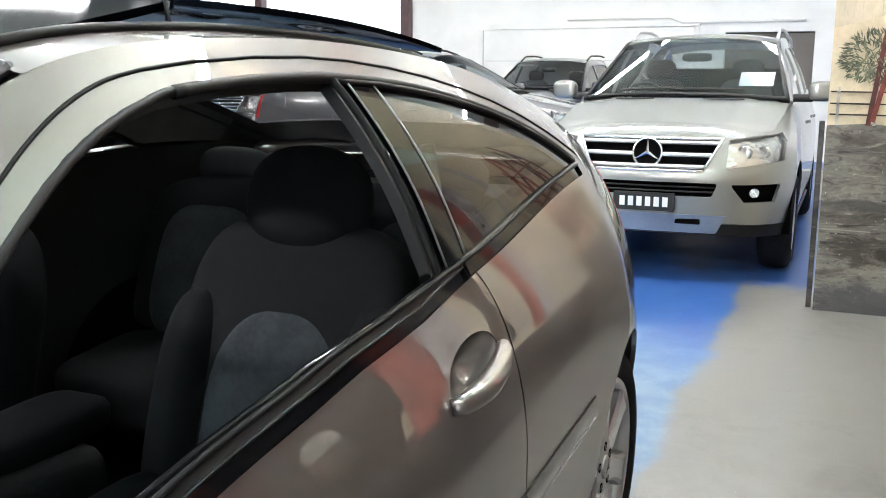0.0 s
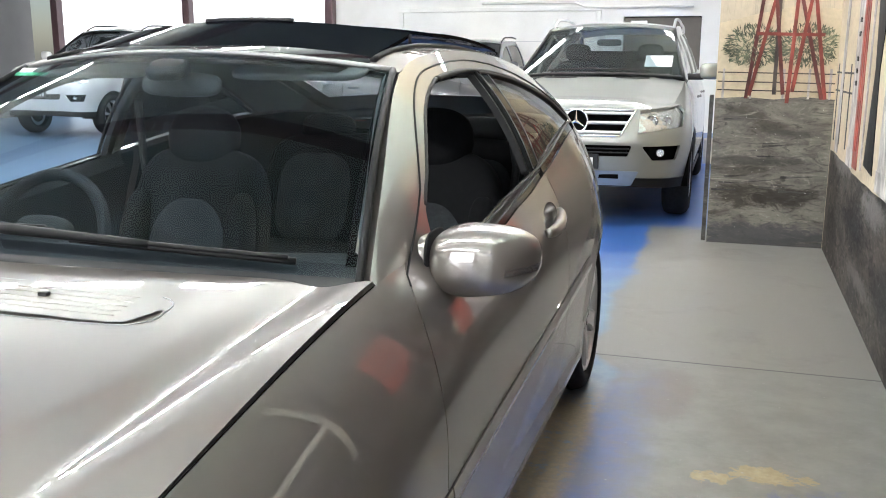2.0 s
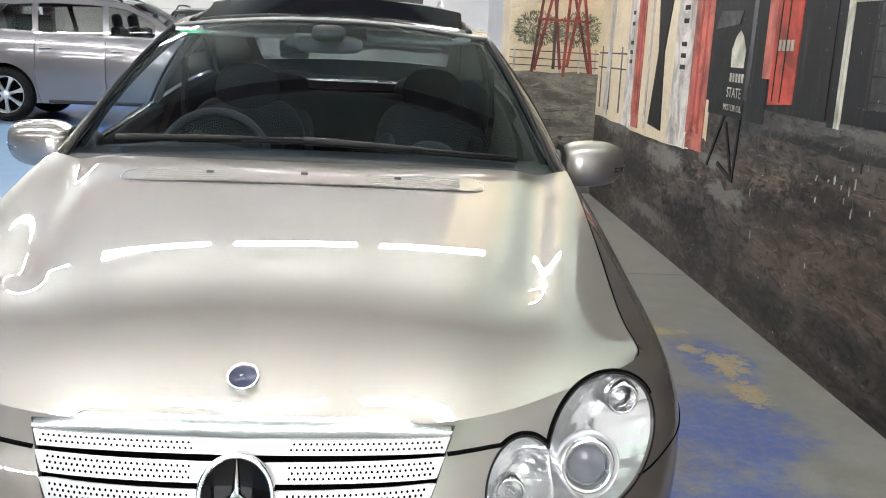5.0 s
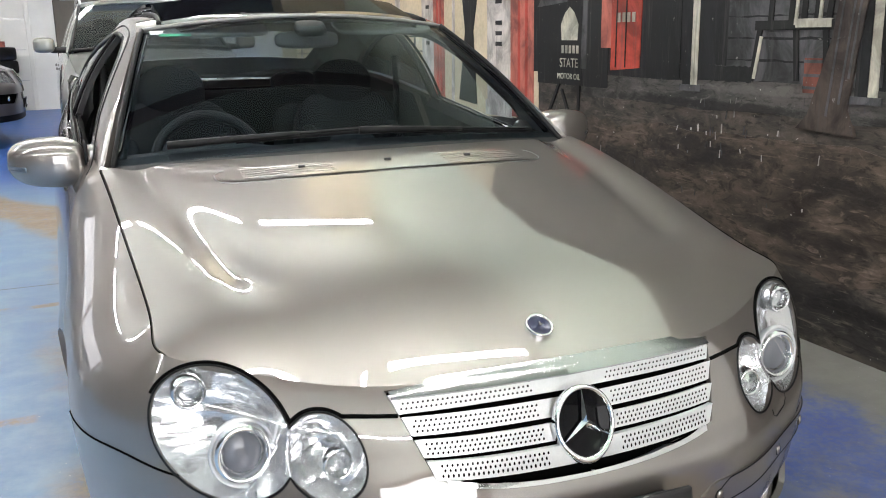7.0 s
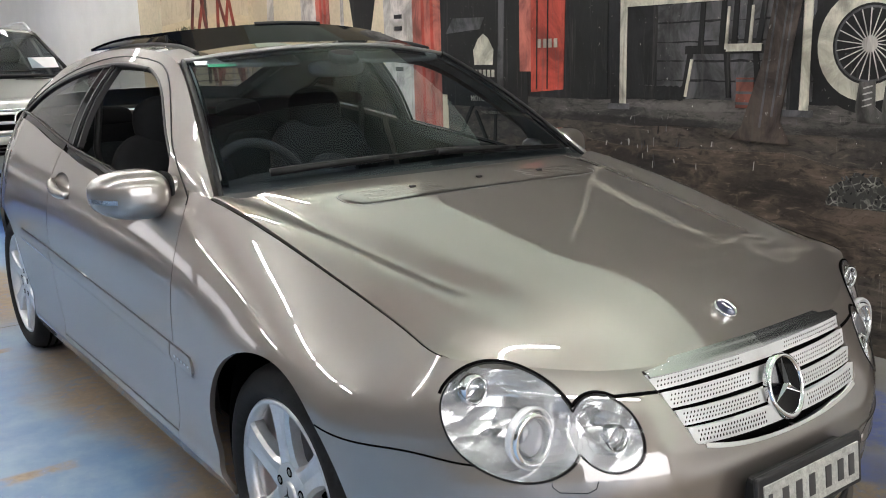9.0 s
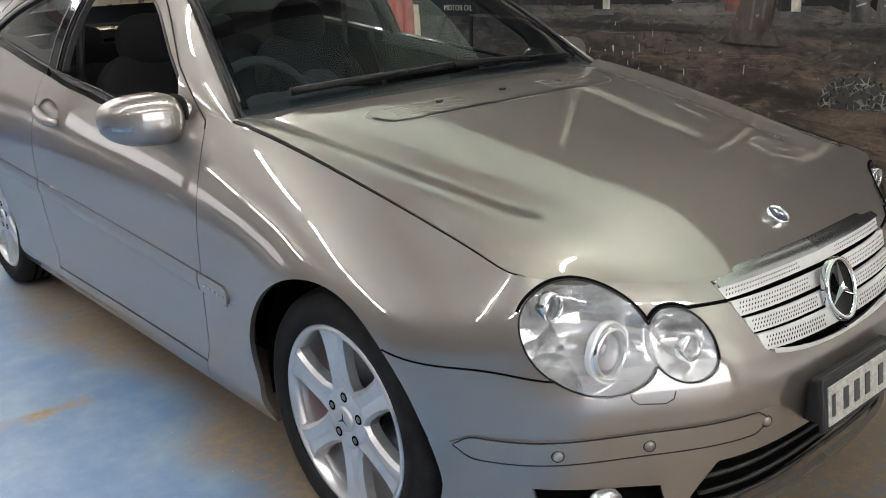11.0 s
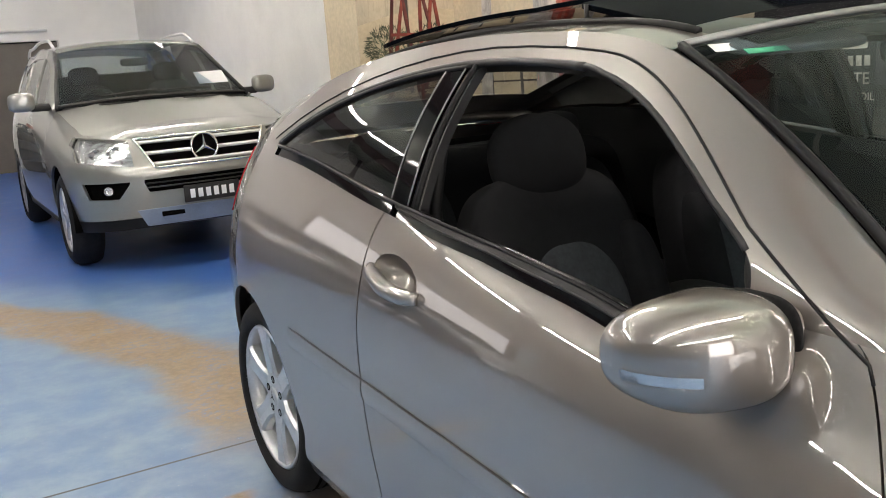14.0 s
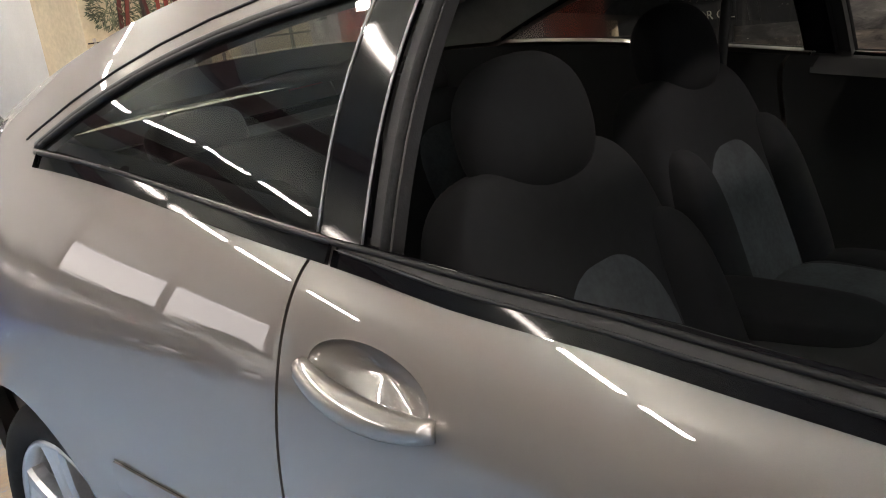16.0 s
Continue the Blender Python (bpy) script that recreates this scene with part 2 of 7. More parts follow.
# ---- the hall ----
def floor_material():
    m = mat("painted_concrete", (0.4, 0.4, 0.4), 0.35)
    t = Tree(m)
    w = t.coord()
    x, y, _ = t.split(w)
    wob = t.math("MULTIPLY", t.math("SUBTRACT", t.noise(w, 1.3, 6.0, 0.6), 0.5), 0.9)
    fine = t.noise(w, 26.0, 6.0, 0.7)
    mid = t.noise(w, 4.5, 6.0, 0.65)
    grey = t.mix(t.ramp(mid, 0.3, 0.7), (0.160, 0.158, 0.145), (0.245, 0.24, 0.222))
    deep = t.mix(t.ramp(mid, 0.35, 0.7), (0.022, 0.085, 0.34), (0.06, 0.155, 0.42))
    pale = t.mix(t.ramp(mid, 0.3, 0.75), (0.10, 0.20, 0.37), (0.23, 0.33, 0.44))
    blue = t.mix(t.ramp(t.math("ADD", t.math("ADD", y, t.math("MULTIPLY", x, 1.07)), t.math("MULTIPLY", wob, 1.2)), 4.9, 6.2), pale, deep)
    tan = t.mix(t.ramp(fine, 0.3, 0.7), (0.22, 0.15, 0.085), (0.32, 0.235, 0.145))
    # worn tracks beside and under the car
    far = t.math("MAXIMUM", t.math("SUBTRACT", y, 3.4), 0.0)
    centre = t.math("ADD", x, t.math("ADD", 0.62, t.math("MULTIPLY", t.math("MULTIPLY", far, far), 0.105)))
    track = t.math("ADD", t.math("ABSOLUTE", centre), t.math("MULTIPLY", wob, 0.7))
    worn1 = t.math("MULTIPLY", t.math("SUBTRACT", 1.0, t.ramp(track, 0.14, 0.34)), t.math("MULTIPLY", t.ramp(y, 2.9, 3.5), t.math("SUBTRACT", 1.0, t.ramp(y, 6.3, 7.0))))
    under = t.math("MULTIPLY", t.ramp(t.math("ADD", x, wob), -0.98, -0.72), t.math("SUBTRACT", 1.0, t.ramp(t.math("ADD", y, wob), 2.5, 2.9)))
    worn = t.math("MAXIMUM", worn1, t.math("MULTIPLY", under, 0.9))
    worn = t.math("MULTIPLY", worn, t.ramp(t.math("ADD", fine, t.math("MULTIPLY", mid, 0.6)), 0.48, 0.82))
    for y0, x1 in ((2.75, -0.85), (1.24, -0.93)):
        line = t.math("ABSOLUTE", t.math("SUBTRACT", t.math("ADD", y, t.math("MULTIPLY", wob, 0.06)), y0))
        line = t.math("MULTIPLY", t.math("SUBTRACT", 1.0, t.ramp(line, 0.02, 0.05)), t.math("SUBTRACT", 1.0, t.ramp(x, x1 - 0.1, x1)))
        worn = t.math("MAXIMUM", worn, t.math("MULTIPLY", t.math("MULTIPLY", line, t.ramp(x, -2.2, -1.7)), t.ramp(mid, 0.4, 0.6)))
    left = t.mix(worn, blue, tan)
    flecks = t.ramp(fine, 0.68, 0.76)
    left = t.mix(t.math("MULTIPLY", flecks, 0.6), left, (0.33, 0.36, 0.38))
    # the grey lane by the mural, with rests of the blue
    near = t.math("SUBTRACT", 1.0, t.ramp(y, 2.9, 3.3))
    edge = t.math("SUBTRACT", t.math("ADD", x, t.math("MULTIPLY", wob, 0.35)), t.math("MULTIPLY", near, 0.15))
    lane = t.math("MULTIPLY", t.ramp(edge, 0.72, 0.80), t.math("SUBTRACT", 1.0, t.ramp(t.math("ADD", y, wob), 6.55, 6.9)))
    strip = t.math("MULTIPLY", t.math("SUBTRACT", 1.0, t.ramp(t.math("ADD", x, t.math("MULTIPLY", wob, 0.35)), 1.00, 1.20)), t.math("SUBTRACT", 1.0, t.ramp(t.math("ADD", y, wob), 2.5, 3.2)))
    strip = t.math("MULTIPLY", strip, t.math("ADD", 0.4, t.math("MULTIPLY", t.ramp(mid, 0.35, 0.6), 0.6)))

    def patch(cx, cy, rx, ry):
        return t.math("ADD", t.math("POWER", t.math("MULTIPLY", t.math("SUBTRACT", x, cx), 1 / rx), 2.0), t.math("POWER", t.math("MULTIPLY", t.math("SUBTRACT", y, cy), 1 / ry), 2.0))
    ragged = t.math("MULTIPLY", t.math("SUBTRACT", t.noise(w, 7.0, 7.0, 0.75), 0.5), 3.4)
    splash = t.math("MINIMUM", patch(1.66, 1.66, 0.17, 0.34), t.math("MINIMUM", patch(1.46, 0.95, 0.30, 0.36), patch(1.30, 0.1, 0.36, 0.6)))
    blot = t.math("SUBTRACT", 1.0, t.ramp(t.math("ADD", splash, ragged), 0.35, 1.25))
    rest = t.math("MAXIMUM", strip, t.math("MULTIPLY", blot, t.math("ADD", 0.45, t.math("MULTIPLY", t.ramp(fine, 0.35, 0.6), 0.55))))
    back = t.math("MULTIPLY", t.ramp(y, 3.16, 3.18), 0.5)
    right = t.mix(back, grey, (0.235, 0.222, 0.205))
    stain = t.math("SUBTRACT", 1.0, t.ramp(t.math("ADD", patch(1.13, 2.75, 0.14, 0.34), t.math("MULTIPLY", ragged, 0.4)), 0.2, 1.2))
    right = t.mix(t.math("MULTIPLY", stain, 0.55), right, (0.15, 0.105, 0.10))
    right = t.mix(rest, right, t.mix(t.ramp(mid, 0.35, 0.7), (0.05, 0.085, 0.30), (0.10, 0.15, 0.36)))
    grime = t.ramp(t.noise(w, 2.2, 6.0, 0.7, 0.6), 0.52, 0.72)
    right = t.mix(t.math("MULTIPLY", grime, 0.35), right, (0.095, 0.09, 0.082))
    # flaked yellow patches
    flake = t.math("MULTIPLY", t.math("SUBTRACT", t.noise(w, 13.0, 8.0, 0.80), 0.5), 7.0)
    yellow = 9.0
    for one in (patch(1.52, 2.06, 0.13, 0.07), patch(1.33, 1.99, 0.08, 0.05), patch(1.70, 1.62, 0.11, 0.17), patch(1.60, 1.80, 0.07, 0.06), patch(1.67, 1.28, 0.08, 0.16)):
        yellow = t.math("MINIMUM", one, yellow)
    yellow = t.math("SUBTRACT", 1.0, t.ramp(t.math("ADD", yellow, flake), 0.62, 0.72))
    right = t.mix(yellow, right, t.mix(t.ramp(fine, 0.35, 0.7), (0.33, 0.25, 0.13), (0.46, 0.37, 0.21)))
    col = t.mix(lane, left, right)
    joint = t.math("ABSOLUTE", t.math("SUBTRACT", t.math("ADD", y, t.math("MULTIPLY", wob, 0.01)), 3.17))
    col = t.mix(t.math("SUBTRACT", 1.0, t.ramp(joint, 0.004, 0.009)), col, (0.035, 0.035, 0.04))
    speck = t.ramp(t.noise(w, 75.0, 2.0), 0.72, 0.75)
    col = t.mix(t.math("MULTIPLY", speck, 0.7), col, (0.55, 0.55, 0.52))
    t.set(t.b, "Base Color", t.mix(0.13, col, (0.02, 0.02, 0.02)))
    t.set(t.b, "Roughness", t.math("ADD", 0.22, t.math("MULTIPLY", mid, 0.3)))
    t.bump(fine, 0.12, 0.004)
    return m


def dirt_material(name, low, high, stains=(), along=1):
    """Brushed scenery paint: broad and fine dabs of earth tones, pale runs, flaked chips and ragged patches (along the wall, up, and their reach)."""
    m = mat(name, low, 0.6, spec=0.3)
    t = Tree(m)
    broad = t.noise(t.coord("Object", (2.2, 2.2, 5.0)), 1.0, 6.0, 0.62, 1.2)
    dabs = t.noise(t.coord("Object", (7, 7, 20)), 1.0, 6.0, 0.7, 1.6)
    fine = t.noise(t.coord("Object", (30, 30, 70)), 1.0, 4.0, 0.7, 0.8)
    dark = tuple(c * 0.38 for c in low)
    pale = tuple(min(1, c * 1.9) for c in high)
    col = t.mix(t.ramp(broad, 0.34, 0.66), low, high)
    col = t.mix(t.math("MULTIPLY", t.ramp(dabs, 0.50, 0.68), 0.85), col, dark)
    col = t.mix(t.math("MULTIPLY", t.ramp(dabs, 0.44, 0.30), 0.5), col, pale)
    col = t.mix(t.math("MULTIPLY", t.ramp(fine, 0.56, 0.72), 0.5), col, dark)
    blot = t.noise(t.coord("Object", (1.5, 1.5, 3.6), (3.1, 1.7, 0.4)), 1.0, 5.0, 0.6, 1.0)
    col = t.mix(t.math("MULTIPLY", t.ramp(blot, 0.54, 0.68), 0.75), col, tuple(c * k for c, k in zip(low, (0.34, 0.30, 0.28))))
    streak = t.noise(t.coord("Object", (3.0, 3.0, 26.0)), 1.0, 5.0, 0.65, 1.4)
    col = t.mix(t.math("MULTIPLY", t.ramp(streak, 0.56, 0.72), 0.55), col, pale)
    runs = t.math("MULTIPLY", t.ramp(t.noise(t.coord("Object", (26, 26, 1.6)), 1.0, 5.0, 0.75, 0.3), 0.64, 0.74), t.ramp(broad, 0.45, 0.6))
    col = t.mix(t.math("MULTIPLY", runs, 0.55), col, (0.40, 0.39, 0.36))
    place = t.split(t.coord())
    ragged = t.math("MULTIPLY", t.math("SUBTRACT", t.noise(t.coord("Object", (6, 6, 13)), 1.0, 7.0, 0.75, 1.0), 0.5), 4.2)
    for a, z, ra, rz, tone, much in stains:
        d = t.math("ADD", t.math("POWER", t.math("MULTIPLY", t.math("SUBTRACT", place[along], a), 1 / ra), 2.0), t.math("POWER", t.math("MULTIPLY", t.math("SUBTRACT", place[2], z), 1 / rz), 2.0))
        col = t.mix(t.math("MULTIPLY", t.math("SUBTRACT", 1.0, t.ramp(t.math("ADD", d, ragged), 0.2, 1.2)), much), col, tone)
    chip = t.ramp(t.noise(t.coord(), 46.0, 3.0), 0.725, 0.745)
    col = t.mix(chip, col, (0.58, 0.56, 0.52))
    t.set(t.b, "Base Color", col)
    t.set(t.b, "Roughness", t.math("ADD", 0.42, t.math("MULTIPLY", dabs, 0.3)))
    t.bump(dabs, 0.3, 0.006)
    return m


FLOOR = floor_material()
WHITE_WALL = grained("white_wall_paint", (0.86, 0.86, 0.83), 0.6, 0.04, 2.0, 60, 0.05)
SOOT, CHALK = (0.010, 0.009, 0.009), (0.19, 0.18, 0.165)
MURAL_EARTH = dirt_material("mural_earth", (0.028, 0.025, 0.023), (0.088, 0.072, 0.059), (
    (5.3, 0.72, 0.5, 0.10, CHALK, 0.8), (4.6, 0.45, 0.45, 0.16, SOOT, 0.85), (3.9, 0.62, 0.40, 0.09, CHALK, 0.7), (3.3, 0.32, 0.5, 0.14, SOOT, 0.85), (2.7, 0.58, 0.35, 0.07, CHALK, 0.7), (5.6, 0.25, 0.4, 0.12, SOOT, 0.7), (2.2, 0.16, 0.5, 0.10, SOOT, 0.7), (4.2, 0.2, 0.5, 0.06, CHALK, 0.5), (1.0, 0.2, 0.8, 0.08, SOOT, 0.6)))
MURAL_SAND = grained("mural_sand", (0.62, 0.52, 0.36), 0.65, 0.14, 1.8, 30, 0.1)
ROOF_SHEET = grained("roof_sheet", (0.56, 0.61, 0.55), 0.6, 0.08, 2.0, 40, 0.05)
DULL_WALL = grained("dull_wall_paint", (0.12, 0.12, 0.115), 0.6, 0.08, 2.0, 40, 0.05)
STEEL = grained("column_paint", (0.10, 0.055, 0.06), 0.5, 0.15, 6, 80)
TUBE = mat("lit_tube", (1, 1, 1), 0.4, emit=((1.0, 0.97, 0.92), 83.0))
DAYLIGHT = mat("daylight_beyond", (1, 1, 1), 0.5, emit=((1.0, 1.0, 1.0), 1.2))
# glow of an added, unseen panel that brightens the car's front
FRONT_FILL = mat("added_front_fill", (1, 1, 1), 0.5, emit=((1.0, 1.0, 0.98), 4.0))

ROWS = (-5.9, -0.4, 5.2, 10.8)
XC, YC, XS, YS = (X_WALL + X_FAR) / 2, (Y_BACK + Y_NEAR) / 2, X_WALL - X_FAR, Y_BACK - Y_NEAR
tagged(box("floor", (XS + 0.6, YS + 0.6, 0.2), (XC, YC, -0.1), FLOOR), "worn blue and grey painted concrete workshop floor", "floor", kind="structure")
tagged(box("wall_side", (0.2, Y_BACK - Y_PIER - 0.5, Z_CEIL), (X_WALL + 0.1, (Y_BACK + Y_PIER + 0.5) / 2, Z_CEIL / 2), WHITE_WALL), "white painted side wall behind the pier", "wall", kind="structure")
mural = tagged(box("wall_mural", (0.2, Y_PIER + 0.5 - Y_NEAR, Z_CEIL), (X_WALL + 0.1, (Y_PIER + 0.5 + Y_NEAR) / 2, Z_CEIL / 2), MURAL_EARTH), "wall with a painted old filling station mural", "wall", kind="structure")
pier = tagged(box("wall_pier", (X_WALL - 1.2, 0.56, Z_CEIL), ((X_WALL + 1.2) / 2, Y_PIER + 0.28, Z_CEIL / 2), MURAL_SAND), "painted wall pier with a landscape mural", "wall", kind="structure")
tagged(box("ceiling", (XS + 0.6, YS + 0.6, 0.1), (XC, YC, Z_CEIL + 0.05), ROOF_SHEET), "grey sheeted hall ceiling", "ceiling", kind="structure")
# front wall with an open bay, unseen and added to light the car's nose
for x0, x1, z0, z1 in ((X_FAR - 0.2, -3.6, 0, Z_CEIL), (-3.6, 1.6, 4.3, Z_CEIL), (1.6, X_WALL + 0.2, 0, Z_CEIL)):
    tagged(box("wall_near", (x1 - x0, 0.2, z1 - z0), ((x0 + x1) / 2, Y_NEAR - 0.1, (z0 + z1) / 2), DULL_WALL), "plain grey hall wall", "wall", kind="structure")
# fill panel beyond the added bay
tagged(box("backdrop", (9.0, 0.05, 5.4), (-1.0, Y_NEAR - 1.6, 2.5), FRONT_FILL), "added glowing panel beyond an unseen front opening, to light the car's nose", "daylight", kind="structure")
tagged(box("wall_far_side", (0.2, YS, Z_CEIL), (X_FAR - 0.1, YC, Z_CEIL / 2), DULL_WALL), "plain grey hall wall", "wall", kind="structure")

# back wall: solid from the door recess to the mural, open bays to the left
for x0, x1, z0, z1 in ((-6.5, -0.7, 0, Z_CEIL), (-0.7, 0.7, 2.1, Z_CEIL), (0.7, X_WALL, 0, Z_CEIL), (X_FAR, -6.5, 3.6, Z_CEIL)):
    tagged(box("wall_back", (x1 - x0, 0.2, z1 - z0), ((x0 + x1) / 2, Y_BACK + 0.1, (z0 + z1) / 2), WHITE_WALL), "white painted back wall of the hall", "wall", kind="structure")
tagged(box("backdrop", (9.0, 0.05, 4.4), (-10.2, Y_BACK + 1.6, 2.0), DAYLIGHT), "bright daylight outside the open bays", "daylight", kind="structure")
for x in (-6.55, -9.85, -13.2):
    tagged(box("steel_column", (0.17, 0.2, Z_CEIL), (x, Y_BACK - 0.12, Z_CEIL / 2), STEEL, bevel=0.01), "brown painted steel portal column", "column", kind="structure")
def batten():
    lamp = tagged(new("batten_light"), "long white fluorescent batten light on the ceiling", "light", "hall lights")
    box("casing", (1.40, 0.05, 0.05), (0, 0, 0.033), WHITE_PLASTIC, lamp, 0.01)
    for x in (-0.6, 0.6):
        tube("hanger", [(x, 0, 0.05), (x, 0, Z_CEIL - Z_TUBE)], 0.006, WHITE_PLASTIC, lamp, 6)
    box("tube", (1.34, 0.11, 0.04), (0, 0, -0.012), TUBE, lamp, 0.012, "lit white tube")
    return lamp


first_batten = batten()
first_batten.location = (1.0, ROWS[0], Z_TUBE)
for y in ROWS:
    for i in range(7):
        if y != ROWS[0] or i:
            copy_thing(first_batten, pose(1.0 - 1.62 * i - 0.25 * (i // 3), y, Z_TUBE))


# ---- the coupe ----
# y runs back from the front axle, x to the car's left, z up from the floor.
K = np.arange(15.0)  # stations from the middle of the nose round to the middle of the tail
PLAN = spline(K, [(0, -0.80), (0.34, -0.775), (0.56, -0.668), (0.725, -0.555), (0.830, -0.36), (0.866, 0), (0.864, 0.6), (0.862, 1.2), (0.862, 1.8), (0.862, 2.3), (0.848, 2.715), (0.79, 3.07), (0.67, 3.33), (0.38, 3.46), (0, 3.50)])
EDGE = spline(K, [(0, -0.712), (0.343, -0.682), (0.545, -0.59), (0.69, -0.50), (0.70, -0.36), (0.712, 0), (0.735, 0.6), (0.758, 1.2), (0.762, 1.8), (0.738, 2.3), (0.70, 2.715), (0.635, 3.06), (0.54, 3.29), (0.32, 3.385), (0, 3.41)])
EDGE_Z = spline(K, [0.690, 0.692, 0.715, 0.746, 0.778, 0.862, 0.960, 0.974, 1.028, 1.088, 1.116, 1.105, 1.068, 1.055, 1.055])
BELT_TOP = spline([0.60, 0.80, 0.95, 1.13, 1.3, 1.5, 1.7, 1.8, 2.28, 2.63, 3.1], [0.885, 0.905, 0.925, 0.953, 0.972, 0.997, 1.017, 1.026, 1.085, 1.109, 1.10])  # foot of the side windows
FOOT_Z = spline(K, [0.16, 0.165, 0.17, 0.18, 0.19, 0.19, 0.185, 0.185, 0.185, 0.185, 0.19, 0.21, 0.22, 0.23, 0.23])
BELLY_Z = spline(K, [0.55, 0.55, 0.55, 0.55, 0.56, 0.585, 0.66, 0.685, 0.685, 0.685, 0.675, 0.65, 0.63, 0.62, 0.62])  # height of the widest line


def body(s, v):
    """The outer skin: s along the stations, v from 0 at the foot over 0.45 at the widest to 1 at the top edge."""
    s, v = np.asarray(s, float), np.asarray(v, float)
    wide, top, tz, fz, bz = PLAN(s), EDGE(s), EDGE_Z(s), FOOT_Z(s), BELLY_Z(s)
    h = np.clip((v - 0.45) / 0.55, 0, None)
    k = np.clip((0.45 - v) / 0.45, 0, None)
    g = h ** (1.45 + 0.60 * np.clip((s - 1.5) / 2.0, 0, 1))
    up = wide + (top - wide) * g[..., None]
    inward = 1 - 0.060 * k**2.2 + 0.016 * np.exp(-(((k - 0.86) / 0.10) ** 2))
    along = up[..., 1]
    mid = 1.36
    lip = 0.0
    if np.any(s > 3.3):
        zz = bz + (tz - bz) * h - (bz - fz) * k
        for y0, z0, r in ((0.0, 0.325, 0.347), (2.715, 0.335, 0.352)):
            d = np.hypot(along - y0, zz - z0) - r
            lip = lip + 0.007 * np.clip((zz - 0.30) / 0.15, 0, 1) * np.exp(-((np.clip(d, 0, None) / 0.07) ** 2)) * (s > 3.3) * (s < 11.6)
    return np.stack([up[..., 0] * inward + lip, mid + (along - mid) * (1 - (1 - inward) * 0.35), bz + (tz - bz) * h - (bz - fz) * k], -1)


def v_of(z, s):
    """The v of a height on the skin at station s."""
    b = BELLY_Z(s)
    up, down = (z - b) / (EDGE_Z(s) - b), (b - z) / (b - FOOT_Z(s))
    return np.where(z > b, 0.45 + 0.55 * up, 0.45 - 0.45 * down)


def s_of(y, v=0.45):
    """The station on the flank at which the skin has that y."""
    ks = np.linspace(3.6, 11.5, 800)
    return np.interp(y, body(ks, np.full(800, v))[:, 1], ks)


def arch(y0, z0, r):
    return lambda p: np.hypot(p[..., 1] - y0, p[..., 2] - z0) - r + 2.0 * (p[..., 0] < 0.5)


ARCH_F, ARCH_R = arch(0, 0.325, 0.347), arch(2.715, 0.335, 0.352)
LAMP_A, LAMP_B = (0.618, 0.628, 0.114, 0.100, 0.5), (0.461, 0.597, 0.064, 0.065, 0.0)


def oval(p, o, grow=0.0):
    x, z = np.abs(p[..., 0]) - o[0], p[..., 2] - o[1]
    c, s = math.cos(o[4]), math.sin(o[4])
    a, b = (x * c + z * s) / (o[2] + grow), (-x * s + z * c) / (o[3] + grow)
    return (np.sqrt(a * a + b * b) - 1) * o[3]


def front(p):
    return p[..., 1] < -0.2


def lamp_cut(p):
    return np.where(front(p), np.minimum(oval(p, LAMP_A), oval(p, LAMP_B)), 1.0)


def grille_cut(p):
    x, z = np.abs(p[..., 0]), p[..., 2]
    side = (x - (0.347 - 0.45 * (0.690 - z))) * 0.9
    return np.where(front(p), np.maximum(side, np.maximum(0.535 + 0.03 * (x / 0.3) ** 2 - z, z - 0.686)), 1.0)


def mouth_cut(p):
    x, z = np.abs(p[..., 0]), p[..., 2]
    mid = np.maximum((x - 0.43 - 0.55 * (0.30 - z)) * 0.8, np.abs(z - 0.270) - 0.074)
    side = np.maximum(np.abs(x - 0.60 - 0.3 * (z - 0.26)) - 0.105, np.abs(z - 0.27 - 0.1 * (x - 0.6)) - 0.045)
    return np.where(front(p), np.minimum(mid, side), 1.0)


def belt_cut(p):
    """The door's skin ends at the foot of its window."""
    return np.where((p[..., 1] > 0.845) & (p[..., 1] < 1.83), BELT_TOP(p[..., 1]) - p[..., 2], 1.0)


def handle_cut(p):
    a, b = (p[..., 1] - 1.722) / 0.098, (p[..., 2] - 0.885 - 0.12 * (p[..., 1] - 1.722)) / 0.042
    return (np.sqrt(a * a + b * b) - 1) * 0.042


coupe = tagged(new("coupe"), "champagne metallic hatchback coupe with an open roof and lowered windows", "car")
s_door0, s_door1 = float(s_of(0.68)), float(s_of(1.815))


def seam(u0, u1):
    """Columns between two stations; the rear door seam bows back below the belt."""
    def fn(u, v):
        low = np.clip(1 - v, 0, 1)
        back = 0.11 * (1 - np.exp(-low / 0.07)) * np.exp(-(((u - s_door1) / 0.35) ** 2))
        fore = 0.20 * np.sin(np.clip(low / 0.98, 0, 1) * math.pi) ** 0.7 * np.exp(-(((u - s_door0) / 0.4) ** 2))
        return body(u + back - fore, v)
    return fn


